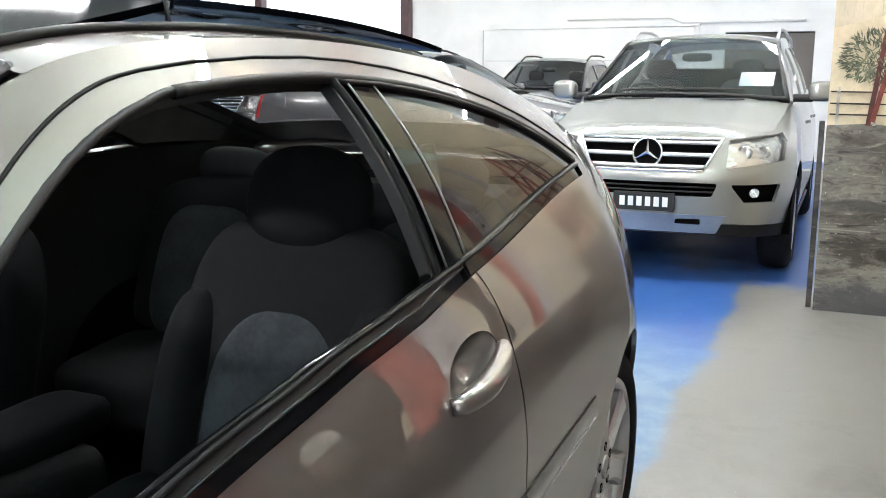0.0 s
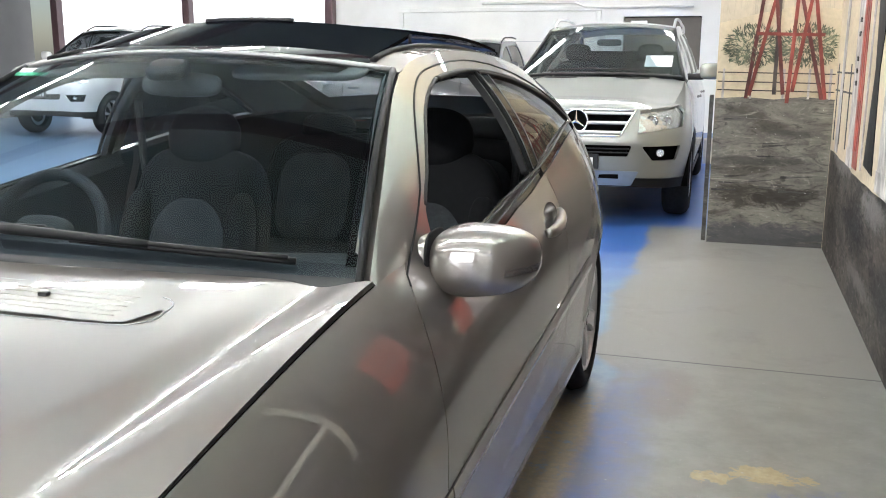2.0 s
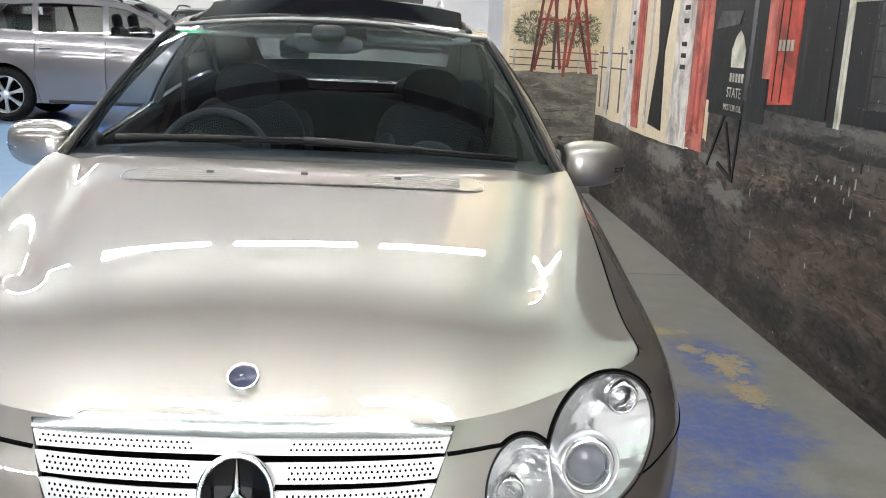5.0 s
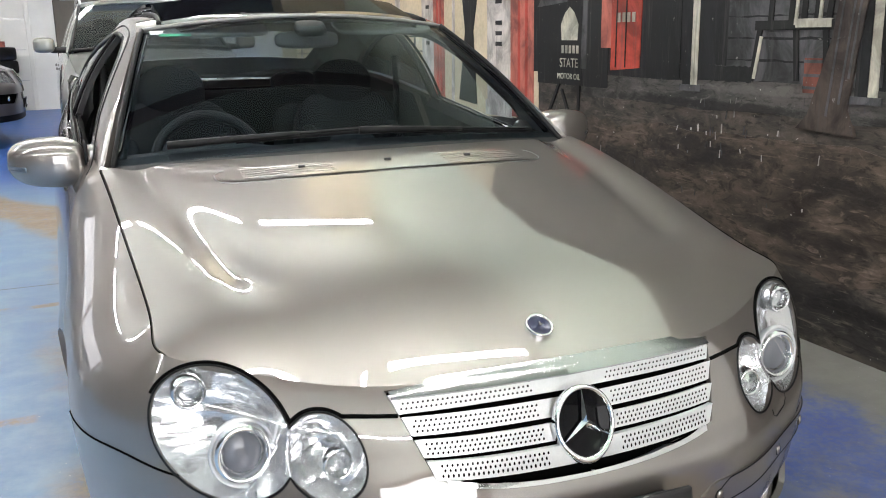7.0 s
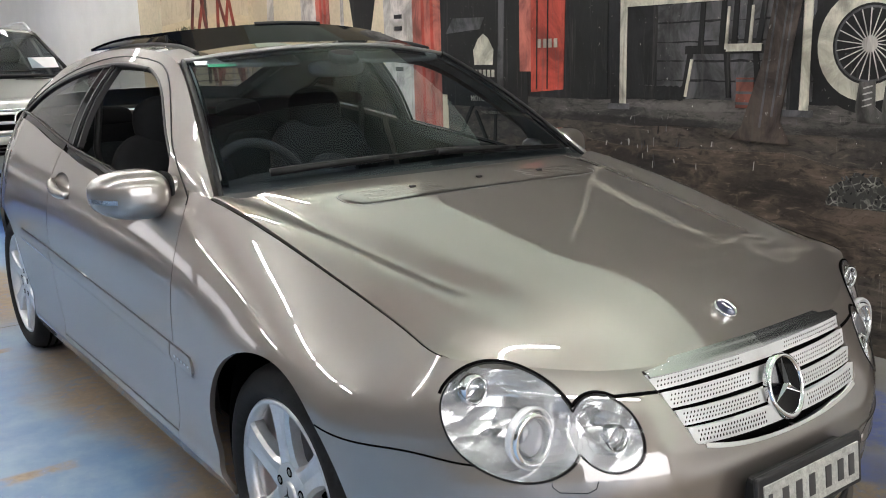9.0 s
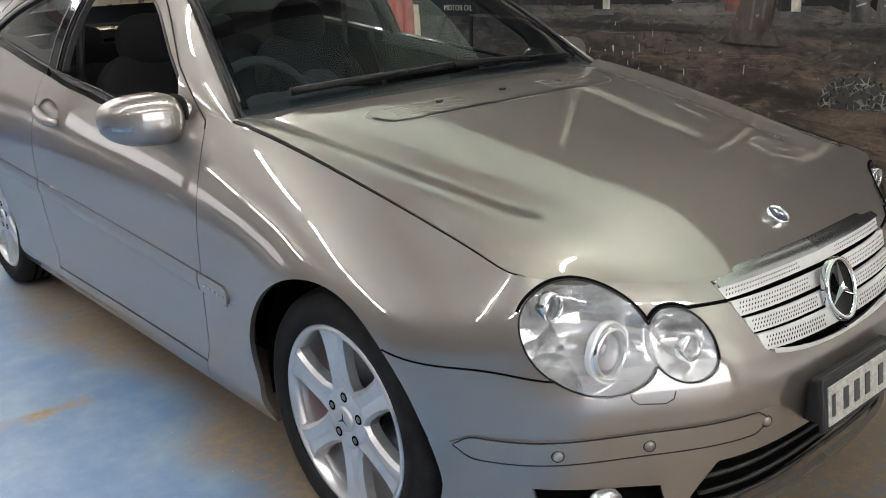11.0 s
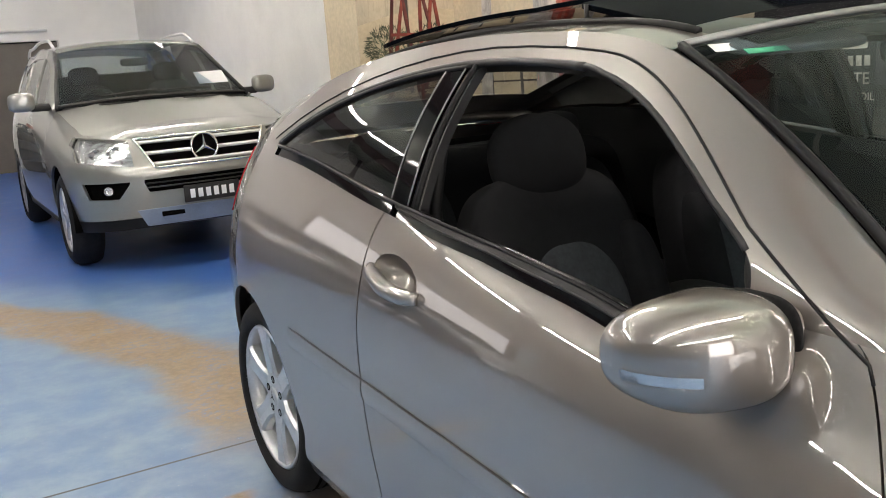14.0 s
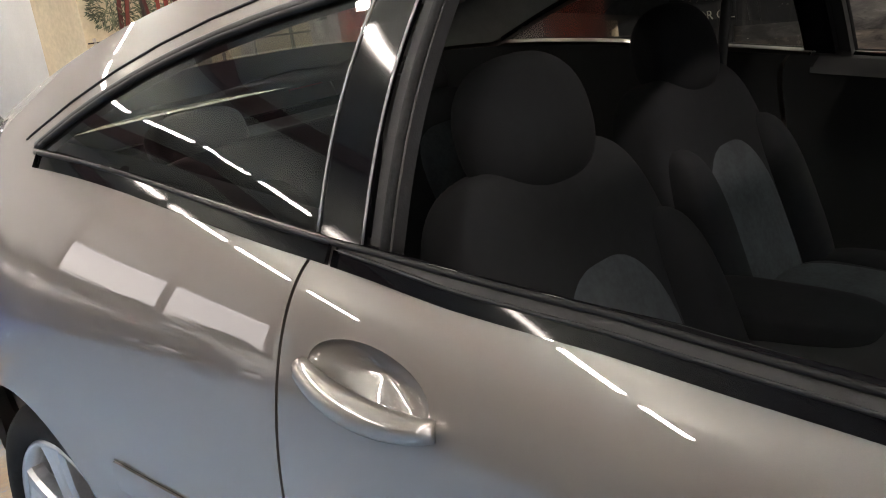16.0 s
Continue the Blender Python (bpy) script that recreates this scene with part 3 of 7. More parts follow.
flank = seam(0, 0)
for mirrored in (False, True):
    put = dict(parent=coupe, material=PAINT, rim=0.014, mirror=mirrored)
    # nose and front bumper, fender, door, quarter, tail
    s_bump = s_of(-0.345)
    panel("front_bumper", fn=body, us=steps(0, float(s_bump), 0.028), vs=np.linspace(0, 1, 80), cuts=(ARCH_F, lamp_cut, grille_cut, mouth_cut), **put)
    k = -1 if mirrored else 1
    tube("bumper_gap", [body(np.array(s), np.array(0.505 + 0.02 * math.sin(4 * (s - 3.05)))) * (k, 1, 1) for s in np.linspace(2.78, float(s_of(-0.235)), 40)], 0.0022, VOID, coupe, 6)
    panel("front_fender", fn=flank, us=np.linspace(float(s_bump), s_door0 - 0.002, 60), vs=np.linspace(0, 1, 60), cuts=(ARCH_F,), **put)
    panel("door", fn=flank, us=np.linspace(s_door0 + 0.004, s_door1 - 0.005, 70), vs=np.linspace(0.085, 1, 96), cuts=(handle_cut, belt_cut), **put)
    panel("sill", fn=flank, us=np.linspace(s_door0 + 0.004, s_door1 - 0.005, 40), vs=np.linspace(0, 0.079, 6), **put)
    panel("rear_quarter", fn=flank, us=np.linspace(s_door1 + 0.005, 12.0, 90), vs=np.linspace(0, 1, 60), cuts=(ARCH_R,), **put)
    panel("tail_panel", fn=body, us=np.linspace(12.005, 14, 40), vs=np.linspace(0, 1, 40), **put)

# bonnet: a dome between two creases that run from the grille to the pillars
RIDGE = spline([-0.72, -0.5, 0.0, 0.5], [0.375, 0.44, 0.545, 0.625])
SPINE = spline([-0.712, -0.695, -0.67, -0.63, -0.56, -0.48, -0.30, 0.0, 0.28, 0.45], [0.692, 0.702, 0.717, 0.740, 0.777, 0.811, 0.860, 0.916, 0.962, 0.986])
EDGE_S = np.linspace(0, 6.2, 400)
EDGE_P = EDGE(EDGE_S)


def cowl_y(x):
    return 0.535 - 0.135 * (1 - (x / 0.72) ** 2)


def bonnet_field(u, v):
    """The domed sheet behind the nose: v from the nose's rim (0) to the cowl (1), u across from the middle to the seam."""
    x_nose = 0.69 * np.abs(u)
    start = EDGE(np.interp(x_nose, EDGE_P[:194, 0], EDGE_S[:194]))
    y_end = cowl_y(0.722 * u)
    y = start[..., 1] + (y_end - start[..., 1]) * np.clip(v, 0, None) ** 0.9
    s_side = np.interp(y, EDGE_P[:, 1], EDGE_S)
    x_side = np.where(y < -0.5, 0.69, EDGE(s_side)[..., 0])
    z_side = np.where(y < -0.5, 0.746, EDGE_Z(s_side))
    x = x_side * u
    z = z_side + (SPINE(y) - z_side) * (1 - np.abs(u) ** 2.3)
    r = RIDGE(y)
    fade = np.clip((y + 0.72) / 0.22, 0, 1)
    fade = fade * fade * (3 - 2 * fade)
    z = z + fade * (0.009 * np.exp(-(((np.abs(x) - r - 0.105) / 0.062) ** 2)) - 0.011 * np.exp(-(((np.abs(x) - r - 0.016) / 0.044) ** 2)))
    return np.stack([x, y, z], -1)


def bonnet_fn(u, v):
    """The bonnet: its front runs smoothly out of the nose's skin and into the domed sheet."""
    u, v = np.asarray(u, float), np.asarray(v, float)
    u, v = np.broadcast_arrays(u, v)
    s_nose = np.interp(0.69 * np.abs(u), EDGE_P[:194, 0], EDGE_S[:194])
    flip_x = np.stack([np.where(u < 0, -1.0, 1.0), np.ones_like(u), np.ones_like(u)], -1)
    one = np.ones_like(u)
    reach = 0.11 * (1 - np.clip(np.abs(u), 0, 1) ** 7) + 0.015
    p0 = body(s_nose, one) * flip_x
    t0 = (body(s_nose, one) - body(s_nose, one * 0.97)) * flip_x
    p1 = bonnet_field(u, reach)
    t1 = (bonnet_field(u, reach * 1.02) - bonnet_field(u, reach * 0.98)) / 0.04
    t0 = t0 / (np.linalg.norm(t0, axis=-1, keepdims=True) + 1e-9) * np.linalg.norm(p1 - p0, axis=-1, keepdims=True)
    t0 = p1 - p0 + 0.3 * (t0 - (p1 - p0))
    h = np.clip(v / reach, 0, 1)[..., None]
    blend = (2 * h**3 - 3 * h**2 + 1) * p0 + (h**3 - 2 * h**2 + h) * t0 + (3 * h**2 - 2 * h**3) * p1 + (h**3 - h**2) * t1
    return np.where((v < reach)[..., None], blend, bonnet_field(u, v))


def faired_bonnet(u, v):
    """The bonnet's sheet with its front rolled fair, as pressed steel is."""
    p = bonnet_fn(u, v)
    hold = np.clip((-0.28 - p[1:-1, 1:-1, 1:2]) / 0.15, 0, 1)
    for _ in range(60):
        mean = (p[:-2, 1:-1] + p[2:, 1:-1] + p[1:-1, :-2] + p[1:-1, 2:]) / 4
        p[1:-1, 1:-1] += 0.7 * hold * (mean - p[1:-1, 1:-1])
    return p


panel("bonnet", coupe, PAINT, faired_bonnet, np.linspace(-0.995, 0.995, 120), np.linspace(0, 1, 90) ** 1.25, rim=0.014)
for k in (1, -1):
    gap_line = [EDGE(s) * (k, 1) for s in np.linspace(3.1, float(np.interp(0.53, EDGE_P[150:, 1], EDGE_S[150:])), 50)]
    gap_z = [float(EDGE_Z(s)) + 0.0005 for s in np.linspace(3.1, float(np.interp(0.53, EDGE_P[150:, 1], EDGE_S[150:])), 50)]
    tube("bonnet_gap", [(p[0], p[1], z) for p, z in zip(gap_line, gap_z)], 0.0013, VOID, coupe, 6)

# windscreen and pillars
ROOF = spline([0.535, 0.85, 1.17, 1.45, 1.75, 2.1, 2.45, 2.75, 3.1, 3.3], [(0.722, 0.957), (0.635, 1.155), (0.553, 1.318), (0.535, 1.364), (0.53, 1.374), (0.54, 1.360), (0.556, 1.318), (0.572, 1.252), (0.575, 1.148), (0.54, 1.080)])
CROWN = spline([1.08, 1.3, 1.6, 1.9, 2.2, 2.6, 2.9, 3.2, 3.35], [1.355, 1.392, 1.408, 1.404, 1.385, 1.318, 1.238, 1.140, 1.085])
WINDOW_ARC = spline([0.535, 0.85, 1.17, 1.45, 1.75, 2.1, 2.45, 2.75, 3.1], [0.957, 1.155, 1.318, 1.366, 1.375, 1.343, 1.264, 1.157, 1.03])


def screen(u, v):
    """u across from -1 to 1, v from the cowl up to the header."""
    u, v = np.asarray(u, float), np.asarray(v, float)
    lo = np.stack([0.70 * u, cowl_y(0.70 * u) + 0.012, 0.985 - 0.03 * u**2 - 0.012], -1)
    hi = np.stack([0.535 * u, 1.165 - 0.085 * (1 - u**2), 1.362 - 0.042 * u**2], -1)
    p = lo + (hi - lo) * v[..., None]
    bow = 0.022 * np.sin(math.pi * v)
    return p + np.stack([0 * u, -bow * 0.5, bow], -1)


panel("windscreen", coupe, GLASS, screen, np.linspace(-1, 1, 40), np.linspace(0, 1, 24), label="clear laminated windscreen")


def side_frame(y, w):
    """From the belt (w = 0) to the roof's edge (w = 1) along the side of the cabin."""
    y, w = np.asarray(y, float), np.asarray(w, float)
    s = np.interp(y, EDGE_P2[:, 1], EDGE_S2)
    e, ez = EDGE(s), EDGE_Z(s)
    r = ROOF(y)
    x = e[..., 0] + (r[..., 0] - e[..., 0]) * w
    z = ez + (r[..., 1] - ez) * w
    return np.stack([x + 0.028 * np.sin(math.pi * w) * np.clip((r[..., 1] - ez) / 0.3, 0, 1), y, z], -1)


EDGE_S2 = np.linspace(5.0, 12.1, 560)
EDGE_P2 = EDGE(EDGE_S2)
ARC_Y = np.concatenate([np.linspace(0.535, 1.3, 160), np.linspace(1.31, 3.1, 110)])
ARC_Z = WINDOW_ARC(ARC_Y)


def arc_gap(p):
    """How far a place lies inside the arc over the side windows, seen from the side."""
    y, z = p[..., 1], p[..., 2]
    d = np.full(y.shape, 9.0)
    for a, b in zip(ARC_Y, ARC_Z):
        d = np.minimum(d, np.hypot(y - a, z - b))
    return np.where(z > WINDOW_ARC(np.clip(y, 0.535, 3.1)), -d, d)


def opening(p):
    """Negative in the side window openings."""
    belt = p[..., 2] - BELT_TOP(p[..., 1]) + 0.008 * (p[..., 1] < 1.9)
    arc, fore = 0.058 + 0.036 * np.clip((1.35 - p[..., 1]) / 0.4, 0, 1) - arc_gap(p), 0.838 - p[..., 1]
    return np.maximum(0.5 * (arc + fore + np.sqrt((arc - fore) ** 2 + 0.03**2)), -belt)


def quarter_pane(p):
    lean = p[..., 1] - 1.83
    return -np.maximum(opening(p), -lean)


for mirrored in (False, True):
    ys = np.concatenate([np.linspace(0.54, 1.45, 150), np.linspace(1.458, 3.30, 126)])
    panel("cabin_side", coupe, PAINT, side_frame, ys, np.linspace(0, 1, 90), cuts=(opening,), rim=0.035, mirror=mirrored)
    panel("quarter_window", coupe, TINT, lambda y, w: side_frame(y, w) - np.array([0.006, 0, 0]), np.linspace(1.6, 2.85, 90), np.linspace(0, 1, 60), cuts=(quarter_pane,), mirror=mirrored, label="dark tinted fixed quarter glass")


def roof(u, y):
    """Across from the middle (0) to the roof's edge (1)."""
    u, y = np.asarray(u, float), np.asarray(y, float)
    r = ROOF(y)
    return np.stack([r[..., 0] * u, y - 0.085 * (1 - u**2) * np.clip((1.5 - y) / 0.35, 0, 1), r[..., 1] + (CROWN(y) - r[..., 1]) * (1 - np.abs(u) ** 2.6)], -1)


for mirrored in (False, True):
    panel("roof_rail", coupe, PAINT, roof, np.linspace(0.86, 1, 8), np.linspace(1.17, 3.3, 78), mirror=mirrored, flip=True)
    panel("roof_glass", coupe, DARKGLASS, roof, np.linspace(0, 0.86, 24), np.linspace(1.95, 2.35, 20), mirror=mirrored, flip=True, label="black glass roof panel")
    panel("header", coupe, BLACK_GLOSS, roof, np.linspace(0, 0.86, 24), np.linspace(1.17, 1.24, 4), mirror=mirrored, flip=True)
    panel("rear_window", coupe, TINT, roof, np.linspace(0, 0.86, 24), np.linspace(2.38, 3.08, 24), mirror=mirrored, flip=True)


# ---- coupe: lamps, grille and front details ----
def both(fn):
    for mirrored in (False, True):
        fn(mirrored, -1 if mirrored else 1)


def skin_xz(x, z, out=0.0):
    """The place on the nose at that width and height, moved out by some metres."""
    s = np.linspace(0, 5.0, 900)
    p = body(s, v_of(z, s))
    i = float(np.interp(abs(x), p[:, 0], s))
    a = body(np.array([i, i + 0.01, i]), np.array([v_of(z, i), v_of(z, i), v_of(z, i) + 0.01]))
    n = np.cross(a[1] - a[0], a[2] - a[0])
    n = n / np.linalg.norm(n)
    if n[1] > 0 and x < 0.75:
        n = -n
    q = a[0] + n * out
    return np.array([math.copysign(q[0], x) if x else 0.0, q[1], q[2]])


def offset_skin(out):
    """The skin moved out along its normal."""
    def fn(s, v):
        p = body(s, v)
        n = np.cross(body(s + 0.01, v) - p, body(s, v + 0.01) - p)
        n = n / (np.linalg.norm(n, axis=-1, keepdims=True) + 1e-12)
        return p + n * out
    return fn


def lamp_depth(p):
    return np.clip(1 - (1 + np.minimum(oval(p, LAMP_A) / LAMP_A[3], oval(p, LAMP_B) / LAMP_B[3])) ** 2, 0, 1)


def bowl(s, v):
    p = body(s, v)
    d = lamp_depth(p)
    return p + np.stack([-0.25 * 0.05 * d, 0.055 * d + 0.006, -0.004 * d], -1)


REFLECTOR = mat("lamp_reflector", (0.88, 0.89, 0.91), 0.16, 0.8)
tr = Tree(REFLECTOR)
cells = tr.node("TexVoronoi")
tr.set(cells, "Vector", tr.coord("Object", (16, 16, 34)))
tr.set(cells, "Scale", 1.0)
tr.bump(cells.outputs["Distance"], 0.4, 0.010)
SATIN_DARK = mat("grey_bead", (0.25, 0.25, 0.25), 0.4, 0.6)
DIM_CHROME = mat("brushed_chrome", (0.45, 0.45, 0.46), 0.22, 1.0)
GASKET = mat("black_gasket", (0.008, 0.008, 0.009), 0.5, spec=0.2)
WHITE_BEZEL = mat("silvered_plastic", (0.85, 0.86, 0.88), 0.25, 0.6)
BEAM = mat("projector_lens", (0.20, 0.21, 0.24), 0.02, 0.0, 1.0)
SATIN = grained("satin_silver", (0.74, 0.74, 0.74), 0.34, 0.05, 40, 300, 0.02, 0.35, 0.3)


def headlight(mirrored, k):
    fine_s, fine_v = steps(0.8, 3.9, 0.02), np.linspace(0.40, 1, 60)
    lamp = panel("headlight", coupe, REFLECTOR, bowl, fine_s, fine_v, cuts=(lambda p: -lamp_cut(p),), mirror=mirrored, label="clear twin-oval headlight with a projector lens")
    panel("lens", lamp, LENS, lambda s, v: offset_skin(0.004)(s, v), fine_s, fine_v, cuts=(lambda p: -lamp_cut(p),), mirror=mirrored, label="clear plastic cover")
    for o, other in ((LAMP_A, LAMP_B), (LAMP_B, LAMP_A)):
        arc = []
        for a in np.linspace(0, 2 * math.pi, 90):
            c, s_ = math.cos(o[4]), math.sin(o[4])
            px, pz = o[2] * math.cos(a), o[3] * math.sin(a)
            q = np.array([o[0] + px * c - pz * s_, 0, o[1] + px * s_ + pz * c])
            if oval(q, other) > -0.002:
                arc.append((q, a))
        # start the open line after the gap left by the other oval
        gaps = [j for j in range(len(arc)) if arc[j][1] - arc[j - 1][1] > 0.2 and j > 0]
        if gaps:
            arc = arc[gaps[0]:] + arc[:gaps[0]]
        line = [skin_xz(q[0], min(q[2], 0.74), 0.001) * (k, 1, 1) for q, _ in arc]
        tube("gasket", line, 0.0021, GASKET, lamp, 8)
    # wide gap under the bonnet's edge, over both ovals and on to the grille
    over = []
    for o, other, a0, a1 in ((LAMP_A, LAMP_B, 0.50, 3.4), (LAMP_B, LAMP_A, 0.2, 2.13)):
        for a in np.linspace(a0, a1, 60):
            c, s_ = math.cos(o[4]), math.sin(o[4])
            px, pz = (o[2] + 0.004) * math.cos(a - o[4]), (o[3] + 0.004) * math.sin(a - o[4])
            q = np.array([o[0] + px * c - pz * s_, 0, o[1] + px * s_ + pz * c])
            if oval(q, other, 0.004) > 0:
                over.append(skin_xz(q[0], min(q[2], 0.742), -0.0005) * (k, 1, 1))
    over += [skin_xz(x, 0.655 - 0.05 * (0.40 - x), -0.0005) * (k, 1, 1) for x in (0.405, 0.385, 0.365, 0.345, 0.332)]
    tube("bonnet_gap", over, 0.0038, VOID, lamp, 6)
    # projector in the larger bowl, ringed bulbs in the others
    for name, x, z, back, r, m in (("projector", 0.592, 0.602, 0.012, 0.033, BEAM), ("indicator", 0.665, 0.692, 0.012, 0.020, LENS), ("high_beam", 0.447, 0.594, 0.016, 0.018, LENS)):
        c = skin_xz(x, z, -back) * (k, 1, 1)
        ring = [(r * 1.55, 0.012), (r * 1.5, -0.006), (r * 1.3, -0.012), (r * 1.15, -0.006), (r * 1.08, 0.014)]
        turned(name, ring, CHROME, lamp, "y", c, 36)
        if name == "projector":
            turned("bezel", [(r * 1.72, 0.012), (r * 1.78, 0.002), (r * 1.72, -0.004), (r * 1.62, -0.003), (r * 1.55, 0.008)], WHITE_BEZEL, lamp, "y", c, 44)
        ball = [(r * 1.05 * math.sin(a), 0.006 - 0.016 * math.cos(a)) for a in np.linspace(0.02, 1.5, 8)]
        turned("bulb_glass", ball, m, lamp, "y", c, 28)


both(headlight)


def grille_half(mirrored, k):
    cut = lambda p: -grille_cut(p)
    ss = np.linspace(0, 1.25, 50)
    # black sheet stands in for the shade behind the bars
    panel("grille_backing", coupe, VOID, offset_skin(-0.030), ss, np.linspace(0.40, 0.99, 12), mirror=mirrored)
    for i in range(4):
        z0 = 0.652 - 0.0335 * i

        def slat(s, t, z0=z0):
            z = z0 + t * 0.0285 - 0.006 * np.clip(s, 0, 2) * 0 + 0.02 * (s / 1.25) ** 2 * (i / 3)
            lean = 0.010 * (1 - t)
            p = body(s, v_of(z, s))
            return p + np.stack([0 * s, -0.004 + lean, 0 * s], -1)

        half = 0.338 - 0.45 * (0.690 - z0)
        bar = panel("grille_slat", coupe, SATIN, slat, ss, np.linspace(0, 1, 5), cuts=(lambda p: 0.3455 - 0.45 * (0.690 - p[..., 2]) - np.abs(p[..., 0]),), rim=0.012, mirror=mirrored, label="silver perforated grille bar")
        verts, faces = [], []
        for row, t in enumerate((0.24, 0.50, 0.76)):
            for x in np.arange(0.078 + 0.0045 * (row % 2), half + 0.004, 0.0090):
                si = float(np.interp(x, body(np.linspace(0, 1.4, 200), np.full(200, 0.6))[:, 0], np.linspace(0, 1.4, 200)))
                c = slat(np.array(si), np.array(t)) + (0, -0.0007, 0)
                a = len(verts)
                for q in range(6):
                    w = q * math.pi / 3
                    verts.append(((c[0] + 0.0021 * math.cos(w)) * k, c[1] + 0.25 * 0.0021 * math.cos(w) * 0.3, c[2] + 0.0027 * math.sin(w)))
                faces.append(tuple(range(a, a + 6))[::-k])
        tagged(child("perforation", mesh_from("perforation", verts, faces, VOID, False), bar), kind="stuff")
    # chrome header bar and lower trim
    def header(s, t):
        z = 0.677 + t * 0.023 * (1 - 0.55 * (s / 0.985) ** 4)
        over = np.clip((z - EDGE_Z(s)) / 0.02, 0, 1)
        p = body(s, np.minimum(v_of(np.minimum(z, 0.69), s), 1.0))
        return p + np.stack([0 * s, -0.010 + 0.020 * t**2, (z - np.minimum(z, 0.69))], -1)
    panel("grille_header", coupe, DIM_CHROME, header, np.linspace(0, 0.985, 40), np.linspace(0, 1, 8), rim=0.01, mirror=mirrored, label="polished chrome bar above the grille")
    panel("grille_trim", coupe, CHROME, lambda s, t: body(s, v_of(0.534 + 0.03 * (s / 0.9) ** 2 + 0.007 * t, s)) + np.stack([0 * s, 0 * s - 0.004, 0 * s], -1), np.linspace(0, 0.77, 30), np.linspace(0, 1, 4), rim=0.01, mirror=mirrored)


both(grille_half)


def star_badge(name, centre, r, back, tilt, parent, ring=0.12, reach=0.95):
    """A round badge: a ring with three tapered arms on a dark disc."""
    b = turned(name, [(0.001, 0.004), (r * 0.9, 0.004), (r, 0.0), (r, 0.010)], back, parent, "y", (0, 0, 0), 40)
    turned("badge_ring", [(r * (1 - ring), 0.002), (r * (1 - ring * 0.7), -0.004), (r, -0.003), (r * 1.03, 0.003), (r * 1.03, 0.012)], CHROME, b, "y", (0, 0, 0), 48)
    for a in (90, 210, 330):
        w = radians(a)
        d, n = np.array([math.cos(w), 0, math.sin(w)]), np.array([-math.sin(w), 0, math.cos(w)])
        f, up = np.array([0, -0.001, 0]), np.array([0, -0.007, 0])
        v = [n * r * 0.13 * reach + f, d * r * reach + f, -n * r * 0.13 * reach + f, -d * r * 0.06 + up, d * r * 0.2 + up * 1.2]
        child("badge_arm", mesh_from("badge_arm", v, [(0, 4, 1), (4, 2, 1), (0, 3, 4), (3, 2, 4)], CHROME, False), b)
    b.matrix_basis = Matrix.Translation(centre) @ Euler((radians(tilt), 0, 0)).to_matrix().to_4x4()
    return b


star_badge("grille_badge", (0, -0.792, 0.612), 0.060, BLACK_GLOSS, 18 * -1, coupe)
star_badge("bonnet_badge", (-0.012, -0.640, float(SPINE(-0.640)) + 0.010), 0.0270, mat("badge_blue", (0.03, 0.035, 0.08), 0.3, 0.0, 0.3), -56, coupe, 0.14, 0.6)

# plate with plain bars for its characters
plate = box("number_plate", (0.385, 0.014, 0.122), (0, -0.838, 0.418), TRIM, coupe, 0.006, "black plate in a black holder", (-6, 0, 0))
box("plate_face", (0.350, 0.004, 0.088), (0, -0.8465, 0.415), grained("plate_white", (0.42, 0.42, 0.39), 0.4, 0.25, 60, 300), plate, 0.0015, "pale plate face", (-6, 0, 0))
PLATE_INK = mat("plate_ink", (0.05, 0.05, 0.05), 0.5)
for i, x in enumerate((-0.165, -0.11, -0.06, -0.01, 0.055, 0.105, 0.15)):
    box("plate_bar", (0.021 if i else 0.012, 0.002, 0.048), (x * 0.95, -0.8495, 0.415), PLATE_INK, plate, 0, "", (-6, 0, 0))
box("plate_holder", (0.33, 0.06, 0.10), (0, -0.805, 0.41), TRIM, coupe, 0.01)


